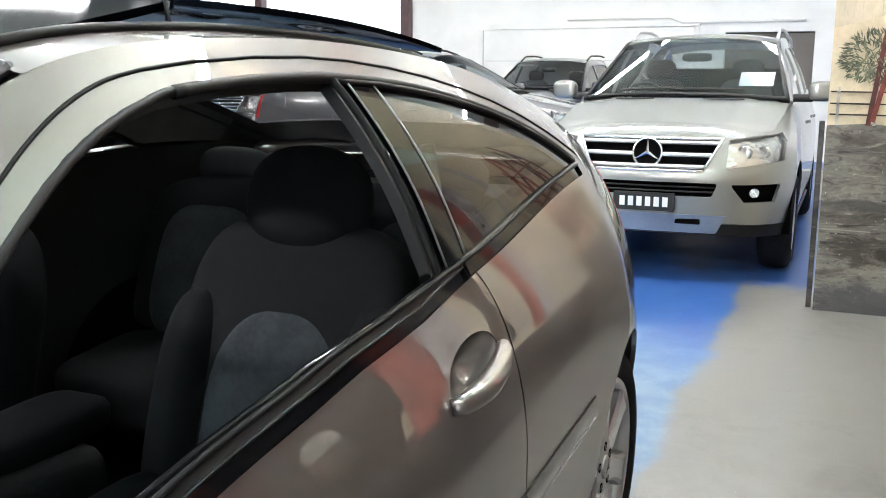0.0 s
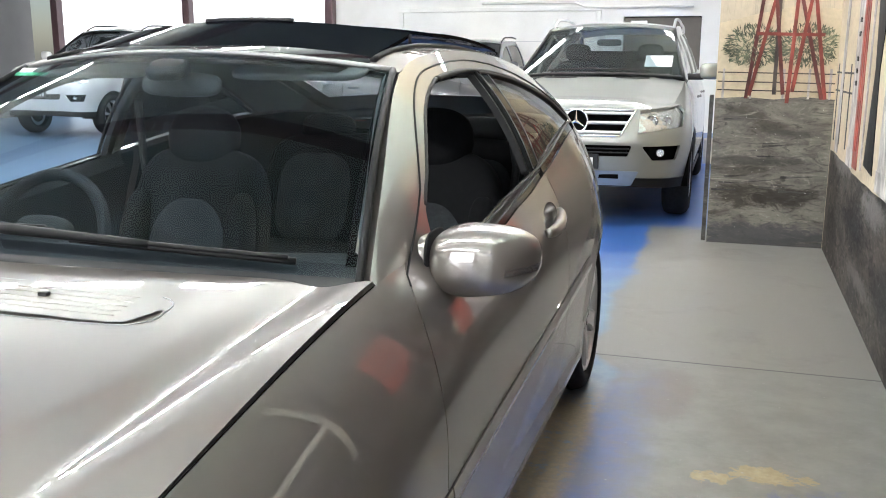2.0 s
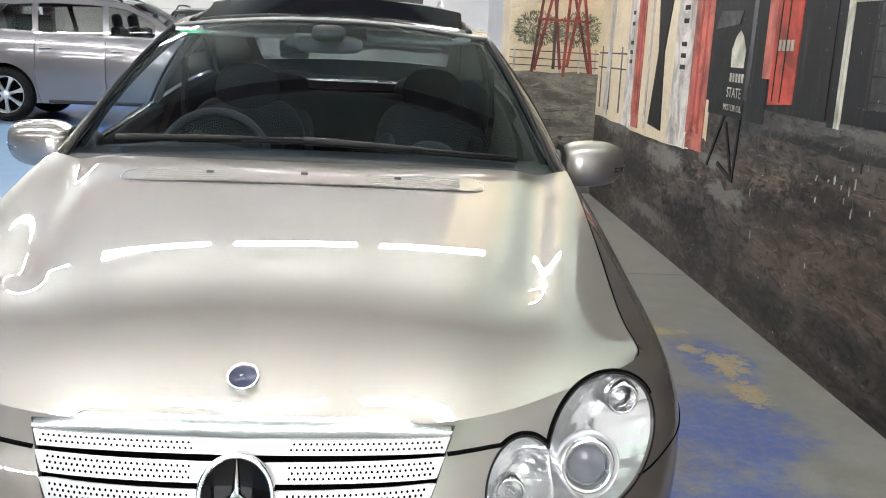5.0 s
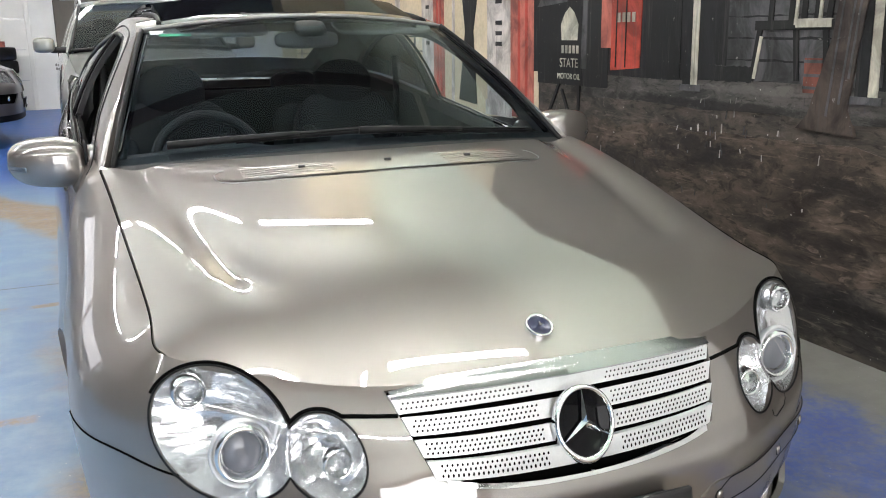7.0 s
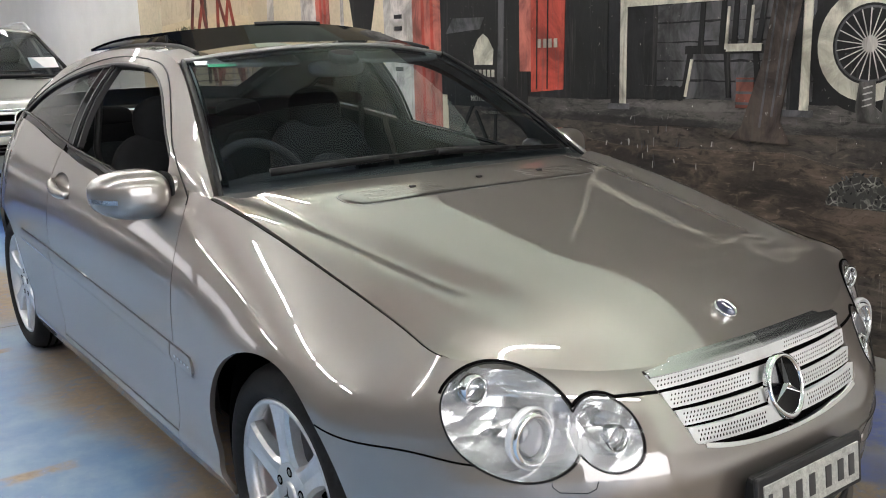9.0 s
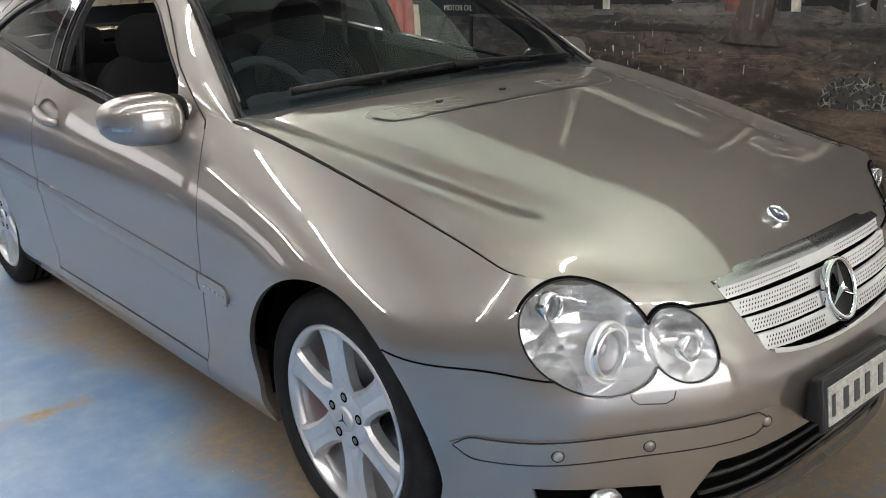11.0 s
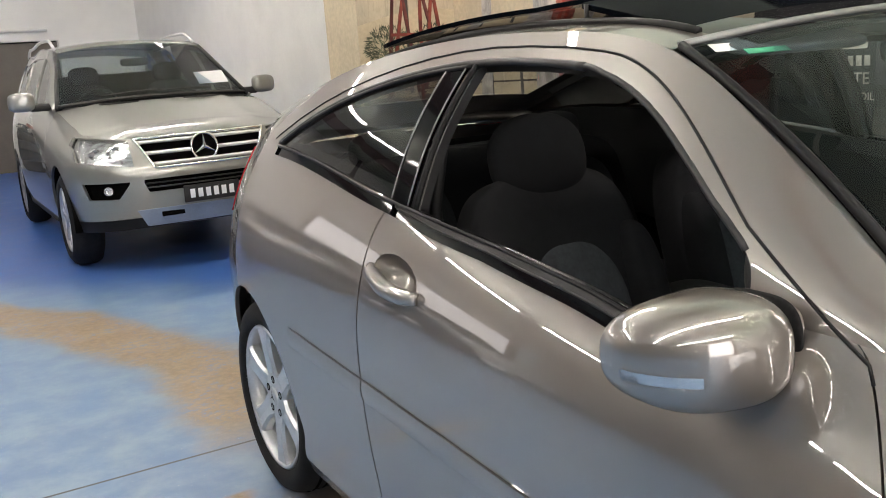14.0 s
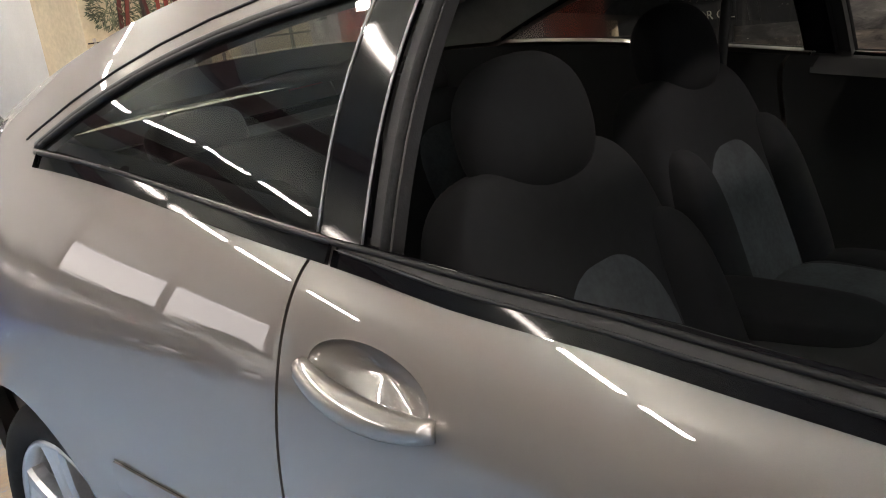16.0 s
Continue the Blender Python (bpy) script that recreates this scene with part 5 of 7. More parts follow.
tube("header_trim", [(x, 1.165 - 0.085 * (1 - (x / 0.535) ** 2) + 0.006, 1.366 - 0.042 * (x / 0.535) ** 2) for x in np.linspace(-0.535, 0.535, 40)], 0.007, SATIN_DARK, coupe, 8, "grey header trim")

# louvred bonnet panel and washer jets
def bonnet_at(x, y, out=0.0):
    v = np.linspace(0, 1, 300)
    for _ in range(2):
        us = np.full(300, abs(x) / 0.72)
        p = bonnet_fn(us, v)
        i = int(np.argmin(np.abs(p[:, 1] - y)))
        us = us * abs(x) / max(1e-6, p[i, 0]) if x else us
        p = bonnet_fn(us, v)
        i = int(np.argmin(np.abs(p[:, 1] - y)))
    return np.array([x, p[i, 1], p[i, 2] + out])


def inlay(u, t):
    """The smooth inlay let into the rear of the bonnet."""
    x = 0.458 * u
    y = 0.289 + 0.060 * (2 * t - 1) * np.clip(1 - np.abs(u) ** 24, 0, None) ** 0.5 - 0.03 * (1 - (x / 0.47) ** 2)
    spine = np.array([[bonnet_at(float(a), float(b), 0.0042) for a, b in zip(ra, rb)] for ra, rb in zip(x, y)])
    return spine


vent_panel = panel("louvre_panel", coupe, PAINT, inlay, np.linspace(-1, 1, 34), np.linspace(0, 1, 6), flip=False, label="smooth inlay with fine louvres")
for j in range(5):
    y = 0.252 + 0.018 * j
    for x0, x1 in ((-0.40, -0.16), (0.16, 0.40)):
        tube("louvre", [bonnet_at(x, y - 0.03 * (1 - (x / 0.47) ** 2), 0.0040) for x in np.linspace(x0, x1, 12)], 0.0012, PAINT, vent_panel, 6)
rim_line = []
for a in np.linspace(0, 2 * math.pi, 72, endpoint=False):
    cx, sy = math.cos(a), math.sin(a)
    x = 0.465 * math.copysign(abs(cx) ** 0.22, cx)
    y = 0.289 + 0.066 * math.copysign(abs(sy) ** 0.6, sy) - 0.03 * (1 - (x / 0.47) ** 2)
    rim_line.append(bonnet_at(x, y, 0.0005))
tube("louvre_rim", rim_line, 0.0013, SATIN_DARK, coupe, 6, closed=True)
for x in (-0.24, 0.0, 0.24):
    box("washer_jet", (0.018, 0.012, 0.008), bonnet_at(x, 0.275, 0.006), TRIM, coupe, 0.002)

# tilted wind deflector, raised sliding glass and the open roof between
def deflector(u, t):
    x = (0.455 + 0.005 * t) * u
    y = 1.215 + 0.30 * t - 0.085 * (1 - u**2)
    z = 1.352 + 0.022 * (1 - u**2) + (0.068 + 0.012 * (1 - u**2)) * t
    return np.stack([x, y, z], -1)


panel("wind_deflector", coupe, DARKGLASS, deflector, np.linspace(-1, 1, 40), np.linspace(0, 1, 8), rim=0.012, label="tilted smoked glass wind deflector")
tube("deflector_lip", [deflector(np.array(u), np.array(1.0)) + np.array([0, 0.003, 0.003]) for u in np.linspace(-0.3, 0.3, 12)], 0.006, TRIM, coupe, 8)
both(lambda mirrored, k: tube("deflector_arm", [deflector(np.array(1.0 * k), np.array(0.95)), (0.462 * k, 1.50, 1.385), (0.465 * k, 1.62, 1.377)], 0.006, TRIM, coupe, 6))
slid = lambda u, y: roof(u * 0.88, y) + np.stack([0 * u, 0 * u, 0.030 + 0 * u], -1)
panel("sliding_roof_glass", coupe, DARKGLASS, slid, np.linspace(-1, 1, 40), np.linspace(1.66, 2.36, 24), rim=0.01, flip=True, label="black sliding roof glass pushed back")
both(lambda mirrored, k: tube("roof_rail_seal", [roof(np.array(0.87 * k), np.array(y)) + np.array([0, 0, 0.003]) for y in np.linspace(1.2, 2.36, 40)], 0.008, GASKET, coupe, 8))

# tail: lamps and spoiler lip
both(lambda mirrored, k: panel("tail_lamp", coupe, RED_LENS, offset_skin(0.004), np.linspace(11.35, 12.6, 24), np.linspace(0.72, 0.98, 16), rim=0.008, mirror=mirrored, label="red tail lamp"))
tube("spoiler", [(0.56 * u, 3.26 - 0.14 * u**2 * 1.0 + 0.12 * (1 - u**2), 1.088 - 0.010 * u**2) for u in np.linspace(-1, 1, 40)], [0.012] + [0.024] * 38 + [0.012], PAINT, coupe, 12)
panel("tailgate", coupe, PAINT, lambda u, y: roof(u, y) - np.array([0, 0, 0.003]), np.linspace(-0.999, 0.999, 40), np.linspace(3.06, 3.34, 12), flip=True)


# ---- coupe: cabin ----
def lining(out, fn):
    def inner(a, b):
        p = fn(a, b)
        return p - np.stack([out + 0 * p[..., 0], 0 * p[..., 0], 0 * p[..., 0]], -1)
    return inner


def cabin_trim(mirrored, k):
    panel("side_lining", coupe, HEADLINER, lining(0.036, side_frame), np.linspace(0.6, 3.0, 100), np.linspace(0, 1, 40), cuts=(opening,), flip=True, mirror=mirrored)
    panel("door_card", coupe, DASH, lining(0.050, flank), np.linspace(s_door0 - 0.4, s_door1 + 0.05, 40), np.linspace(0.2, 0.985, 44), cuts=(lambda p: belt_cut(p) - 0.04,), flip=True, mirror=mirrored)
    panel("rear_side_card", coupe, DASH, lining(0.08, flank), np.linspace(s_door1 + 0.05, 11.2, 40), np.linspace(0.1, 0.99, 24), flip=True, mirror=mirrored)
    low = lambda s: np.minimum(0.995, v_of(BELT_TOP(EDGE(np.array(s))[1]), np.array(s)))
    sill = np.array([flank(np.array(s), low(s)) - np.array([d, 0, 0.004 + h]) for d, h in ((0.002, 0.0), (0.014, -0.001), (0.022, 0.008), (0.034, 0.045)) for s in np.linspace(s_door0 + 0.1, s_door1 - 0.004, 40)])
    child("sill_cap", mesh_from("sill_cap", sill * (k, 1, 1), [(i * 40 + j, i * 40 + j + 1, i * 40 + j + 41, i * 40 + j + 40)[::-k] for i in range(3) for j in range(39)], TRIM), coupe)
    line = [flank(np.array(s), low(s)) * (k, 1, 1) - np.array([0.010 * k, 0, 0.003]) for s in np.linspace(s_door0 + 0.1, s_door1 - 0.02, 40)]
    tube("window_scraper", line, 0.006, BLACK_GLOSS, coupe, 8)
    pillow("armrest", (0.70 * k, 1.25, 0.72), (0.09, 0.62, 0.07), DASH, coupe, (0, 0, 0), 0.5, 12)


both(cabin_trim)
# floor pan and firewall carry the cabin's shade as a black colour
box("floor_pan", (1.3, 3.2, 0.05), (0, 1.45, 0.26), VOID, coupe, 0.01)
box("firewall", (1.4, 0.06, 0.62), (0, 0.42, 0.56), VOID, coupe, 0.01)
panel("headliner", coupe, HEADLINER, lambda u, y: roof(u * 0.97, y) - np.array([0, 0, 0.035]), np.linspace(-1, 1, 30), np.linspace(1.95, 2.42, 12), label="pale grey headliner")
for k in (1, -1):
    panel("headliner_side", coupe, HEADLINER, lambda u, y: roof(u * k, y) - np.array([0, 0, 0.03]), np.linspace(0.78, 0.99, 6), np.linspace(1.18, 2.0, 20))


def dashboard():
    rows = []
    for x in np.linspace(-0.70, 0.70, 40):
        hump = 0.035 * math.exp(-(((x + 0.37) / 0.20) ** 2))
        f = cowl_y(x)
        rows.append([(x, f + 0.05, 0.945), (x, f + 0.17, 0.955 + hump * 0.5), (x, f + 0.30, 0.952 + hump), (x, f + 0.37, 0.935 + hump), (x, f + 0.385, 0.90 + hump * 0.6), (x, f + 0.37, 0.82), (x, f + 0.33, 0.66), (x, f + 0.25, 0.52)])
    n = len(rows[0])
    faces = [(i * n + j, (i + 1) * n + j, (i + 1) * n + j + 1, i * n + j + 1) for i in range(39) for j in range(n - 1)]
    d = child("dashboard", mesh_from("dashboard", [p for r in rows for p in r], [f[::-1] for f in faces], DASH), coupe, "dark grey soft dashboard")
    for x in (-0.63, -0.08, 0.08, 0.63):
        turned("air_vent", [(0.028, 0.0), (0.036, -0.006), (0.040, 0.004), (0.040, 0.02)], TRIM, d, "y", (x, cowl_y(x) + 0.385, 0.865), 24)


dashboard()


def steering_wheel():
    c = np.array([-0.37, 0.985, 0.885])
    tilt = Euler((radians(-25), 0, 0)).to_matrix()
    ring = [c + np.array(tilt @ Vector((0.178 * math.cos(a), 0, 0.178 * math.sin(a)))) for a in np.linspace(0, 2 * math.pi, 48, endpoint=False)]
    w = tube("steering_wheel", ring, 0.0165, DASH, coupe, 12, "dark leather steering wheel", True)
    pillow("wheel_pad", c + (0, -0.01, 0), (0.17, 0.07, 0.13), DASH, w, (-25, 0, 0), 0.6, 14)
    for a in (0, 180, 235, 305):
        e = c + np.array(tilt @ Vector((0.18 * math.cos(radians(a)), 0, 0.18 * math.sin(radians(a)))))
        tube("wheel_spoke", [c, e], 0.017, DASH, w, 8)
    tube("column", [c + (0, -0.02, -0.01), c + (0, -0.30, -0.14)], 0.04, DASH, w, 12)


steering_wheel()


def front_seat(k, slide):
    x = 0.385 * k
    squeeze = lambda p: p * np.stack([1 - 0.16 * np.clip(p[:, 2], 0, 1) ** 2, 1 + 0 * p[:, 0], 1 + 0 * p[:, 0]], 1)
    back = pillow("front_seat", (x, 1.80 + slide, 0.755), (0.50, 0.15, 0.60), CLOTH, coupe, (-17, 0, 0), 0.42, 30, "charcoal cloth bucket seat with ribbed grey insert", squeeze)
    pillow("insert", (x, 1.715 + slide, 0.675), (0.30, 0.06, 0.46), CLOTH_MID, back, (-17, 0, 0), 0.6, 24, "ribbed grey cloth insert", lambda p: p * np.stack([1 - 0.30 * np.clip(p[:, 2], 0, 1) ** 3, 1 + 0 * p[:, 0], 1 + 0 * p[:, 0]], 1))
    for j in (-1, 1):
        pillow("bolster", (x + 0.195 * j, 1.735 + slide, 0.69), (0.10, 0.17, 0.46), CLOTH, back, (-17, 0, 6 * j), 0.65, 18)
        pillow("seat_bolster", (x + 0.20 * j, 1.42 + slide, 0.53), (0.10, 0.48, 0.12), CLOTH, back, (6, 0, 0), 0.6, 18)
        tube("headrest_post", [(x + 0.065 * j, 1.855 + slide, 0.985), (x + 0.065 * j, 1.875 + slide, 1.06)], 0.006, CHROME, back, 8)
    pillow("seat_cushion", (x, 1.44 + slide, 0.50), (0.44, 0.54, 0.15), CLOTH, back, (7, 0, 0), 0.5, 24)
    pillow("cushion_insert", (x, 1.44 + slide, 0.56), (0.27, 0.46, 0.06), CLOTH_MID, back, (7, 0, 0), 0.6, 18)
    pillow("headrest", (x, 1.868 + slide, 1.083), (0.262, 0.13, 0.215), CLOTH, back, (-12, 0, 0), 0.84, 26)
    tube("belt", [(x + 0.25 * k, 1.86 + slide, 1.20), (x + 0.27 * k, 1.90 + slide, 1.0), (x + 0.24 * k, 1.90 + slide, 0.7), (x + 0.23 * k, 1.80 + slide, 0.4)], 0.014, TRIM, back, 6, "black seat belt")


front_seat(1, 0.10)
front_seat(-1, -0.07)
bench = pillow("rear_seat", (0, 2.62, 0.78), (1.18, 0.15, 0.52), CLOTH, coupe, (-22, 0, 0), 0.35, 26, "charcoal cloth rear bench")
pillow("seat_cushion", (0, 2.38, 0.52), (1.18, 0.5, 0.16), CLOTH, bench, (5, 0, 0), 0.4, 22)
for k in (1, -1):
    pillow("headrest", (0.34 * k, 2.72, 1.055), (0.24, 0.10, 0.12), CLOTH, bench, (-15, 0, 0), 0.7, 18)
    pillow("insert", (0.34 * k, 2.55, 0.77), (0.34, 0.05, 0.40), CLOTH_MID, bench, (-22, 0, 0), 0.6, 16)
box("parcel_shelf", (1.10, 0.40, 0.03), (0, 2.92, 0.985), DASH, coupe, 0.01)
# boot wall painted black for the shade behind the bench
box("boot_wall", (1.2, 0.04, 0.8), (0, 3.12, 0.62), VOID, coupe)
console = pillow("centre_console", (0, 1.25, 0.52), (0.24, 0.95, 0.30), DASH, coupe, (0, 0, 0), 0.35, 18, "dark centre console")
pillow("console_armrest", (0, 1.60, 0.68), (0.17, 0.34, 0.07), CLOTH, console, (3, 0, 0), 0.5, 14)
tube("gear_lever", [(0, 1.18, 0.64), (0, 1.20, 0.76)], [0.012, 0.02], CHROME, console, 12)
back_mirror = pillow("cabin_mirror", (0, 1.085, 1.285), (0.225, 0.032, 0.060), grained("grey_plastic", (0.085, 0.085, 0.083), 0.6, 0.1, 10, 300), coupe, (-8, 0, 0), 0.6, 18, "grey cabin mirror below the header")
pillow("mirror_glass", (0, 1.102, 1.285), (0.205, 0.008, 0.048), CHROME, back_mirror, (-8, 0, 0), 0.5, 12)
box("mirror_stem", (0.05, 0.04, 0.03), (0, 1.08, 1.318), TRIM, back_mirror, 0.01)
pillow("sensor_pod", (0, 1.03, 1.322), (0.11, 0.07, 0.035), TRIM, coupe, (32, 0, 0), 0.6, 14)
for k in (1, -1):
    pillow("sun_visor", (0.30 * k, 1.16, 1.325), (0.36, 0.14, 0.02), HEADLINER, coupe, (18, 0, 0), 0.4, 12)
# papers on the screen
box("registration_label", (0.055, 0.001, 0.022), screen(np.array(-0.90), np.array(0.955)) + np.array([0, -0.002, 0.002]), WHITE_PLASTIC, coupe, 0, "white paper label on the screen", (-57, 0, 0))
box("green_label", (0.10, 0.001, 0.014), screen(np.array(-0.80), np.array(0.905)) + np.array([0, -0.002, 0.002]), mat("green_card", (0.03, 0.30, 0.16), 0.5), coupe, 0, "green paper label on the screen", (-57, 0, 0))


# ---- other parked cars ----
class Shape:
    """The skin of a tall car in its own axes: y back from the front axle, scaled in length, width and height."""

    def __init__(self, long=1.0, wide=1.0, high=1.0, nose=1.0, blunt=0.0):
        k = np.arange(14.0)
        self.base, self.long, self.wide, self.high = 2.83, long, wide, high
        n = nose
        f = lambda pts: [(x * wide, (y if y > 0 else y * n) * long) for x, y in pts]
        self.plan = spline(k, f([(0, -0.86), (0.40, -0.835), (0.65, -0.75 - 0.05 * blunt), (0.81, -0.58 - 0.06 * blunt), (0.885, -0.36), (0.905, 0), (0.91, 0.7), (0.91, 1.5), (0.91, 2.2), (0.905, 2.83), (0.88, 3.3), (0.80, 3.62), (0.45, 3.76), (0, 3.78)]))
        self.edge = spline(k, f([(0, -0.745), (0.40, -0.72), (0.60, -0.63 - 0.05 * blunt), (0.735, -0.46), (0.755, -0.30), (0.775, 0), (0.79, 0.55), (0.82, 1.5), (0.82, 2.2), (0.81, 2.83), (0.77, 3.3), (0.68, 3.55), (0.40, 3.66), (0, 3.68)]))
        up = 0.06 * blunt
        self.edge_z = spline(k, np.array([0.945 + up, 0.945 + up, 0.955 + up, 0.985 + up, 1.015 + up, 1.075 + up, 1.155, 1.165, 1.18, 1.20, 1.215, 1.215, 1.21, 1.21]) * high)
        self.foot_z = spline(k, np.array([0.33, 0.33, 0.32, 0.31, 0.30, 0.28, 0.27, 0.27, 0.27, 0.28, 0.31, 0.35, 0.36, 0.36]) * high)
        self.belly = 0.68 * high
        self.roof_line = spline(np.array([0.44, 0.85, 1.25, 1.7, 2.3, 2.9, 3.3, 3.62]) * long, [(x * wide, z * high) for x, z in ((0.785, 1.155), (0.70, 1.41), (0.63, 1.61), (0.615, 1.665), (0.61, 1.67), (0.605, 1.64), (0.61, 1.58), (0.65, 1.26))])
        self.s = np.linspace(0, 13, 900)
        self.e = self.edge(self.s)

    def skin(self, s, v):
        s, v = np.asarray(s, float), np.asarray(v, float)
        w, t = self.plan(s), self.edge(s)
        h, k = np.clip((v - 0.45) / 0.55, 0, None), np.clip((0.45 - v) / 0.45, 0, None)
        up = w + (t - w) * (h ** (1.6 + 1.1 * np.clip((s - 1.5) / 2, 0, 1)))[..., None]
        tuck = 1 - 0.05 * k**2.0
        return np.stack([up[..., 0] * tuck, up[..., 1] * (1 - 0.02 * k**2), self.belly + (self.edge_z(s) - self.belly) * h - (self.belly - self.foot_z(s)) * k], -1)

    def out(self, d):
        def fn(s, v):
            p = self.skin(s, v)
            n = np.cross(self.skin(s + 0.01, v) - p, self.skin(s, v + 0.01) - p)
            return p + d * n / (np.linalg.norm(n, axis=-1, keepdims=True) + 1e-12)
        return fn

    def v_at(self, z, s):
        return np.where(z > self.belly, 0.45 + 0.55 * (z - self.belly) / (self.edge_z(s) - self.belly), 0.45 - 0.45 * (self.belly - z) / (self.belly - self.foot_z(s)))

    def s_at(self, y):
        ks = self.s[(self.s > 3.2) & (self.s < 11)]
        return float(np.interp(y, self.skin(ks, np.full(len(ks), 0.45))[:, 1], ks))

    def point(self, x, z, d=0.0):
        ks = np.linspace(0, 4.6, 500)
        p = self.skin(ks, self.v_at(z, ks))
        i = np.array(np.interp(abs(x), p[:, 0], ks))
        q = self.out(d)(i, self.v_at(z, i))
        return np.array([math.copysign(q[0], x) if x else 0.0, q[1], q[2]])

    def side(self, y, w):
        y, w = np.asarray(y, float), np.asarray(w, float)
        s = np.interp(y, self.e[:, 1], self.s)
        e, ez, r = self.edge(s), self.edge_z(s), self.roof_line(y)
        return np.stack([e[..., 0] + (r[..., 0] - e[..., 0]) * w + 0.02 * np.sin(math.pi * w), y, ez + (r[..., 1] - ez) * w], -1)

    def roof(self, u, y):
        r = self.roof_line(y)
        return np.stack([r[..., 0] * u, y + 0 * u, r[..., 1] + 0.05 * self.high * (1 - np.abs(u) ** 2.4)], -1)

    def bonnet(self, u, v):
        half = 0.735 * self.wide
        sn = np.interp(np.abs(half * u), self.e[:240, 0], self.s[:240])
        start = self.edge(sn)
        end = (0.44 - 0.13 * (1 - u**2)) * self.long
        y = start[..., 1] + (end - start[..., 1]) * v
        side = np.interp(y, self.e[:, 1], self.s)
        xs = np.where(y < self.edge(3.0)[1], half, self.edge(side)[..., 0])
        zs = np.where(y < self.edge(3.0)[1], self.edge_z(3.0), self.edge_z(side))
        near = (1 - np.clip(v / 0.3, 0, 1)) ** 2
        crown = 0.05 * self.high * (1 - np.abs(u) ** 2.2)
        bulge = 0.012 * np.exp(-(((np.abs(u) - 0.62) / 0.09) ** 2)) * np.clip(v * 4, 0, 1)
        z = zs + crown * (1 - near) + bulge + near * (self.edge_z(sn) - zs)
        return np.stack([xs * u, y, z], -1)

    def screen(self, u, v):
        lo = np.stack([0.775 * self.wide * u, (0.45 - 0.13 * (1 - u**2)) * self.long, (1.165 + 0.035 * (1 - u**2)) * self.high], -1)
        hi = np.stack([0.62 * self.wide * u, (1.25 - 0.09 * (1 - u**2)) * self.long, (1.615 + 0.045 * (1 - u**2)) * self.high], -1)
        return lo + (hi - lo) * v[..., None]


def tall_wheel(parent, r=0.355):
    w = turned("wheel", [(0.16, -0.16), (0.225, -0.14), (0.235, -0.02), (0.245, -0.005), (0.238, 0.0), (0.228, -0.02)], ALLOY, parent, "x", (0, 0, 0), 40, "silver alloy wheel")
    turned("tyre", [(0.235, -0.21), (r - 0.07, -0.218), (r - 0.022, -0.20), (r - 0.004, -0.165), (r + 0.001, -0.10), (r - 0.004, -0.045), (r - 0.022, -0.012), (r - 0.06, 0.008), (0.29, 0.012), (0.25, 0.002), (0.24, -0.01)], RUBBER, w, "x", (0, 0, 0), 48, "black tyre")
    # shade behind these spokes is a black disc as well
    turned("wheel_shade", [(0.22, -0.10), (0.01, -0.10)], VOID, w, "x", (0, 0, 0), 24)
    turned("hub", [(0.001, -0.004), (0.05, -0.006), (0.062, -0.02)], ALLOY, w, "x", (0, 0, 0), 24)
    for i in range(7):
        a = 2 * math.pi * i / 7 + 0.3
        verts = []
        for q, h, x in ((0.04, 0.022, -0.01), (0.14, 0.02, -0.008), (0.232, 0.036, -0.012)):
            for dx, dt in ((-0.03, -h), (0, -h * 0.8), (0, h * 0.8), (-0.03, h)):
                verts.append((x + dx, q * math.cos(a) - dt * math.sin(a), q * math.sin(a) + dt * math.cos(a)))
        child("spoke", mesh_from("spoke", verts, [(i4 + j, i4 + 4 + j, i4 + 5 + j, i4 + j + 1) for i4 in (0, 4) for j in range(3)], ALLOY, False), w)
    return w


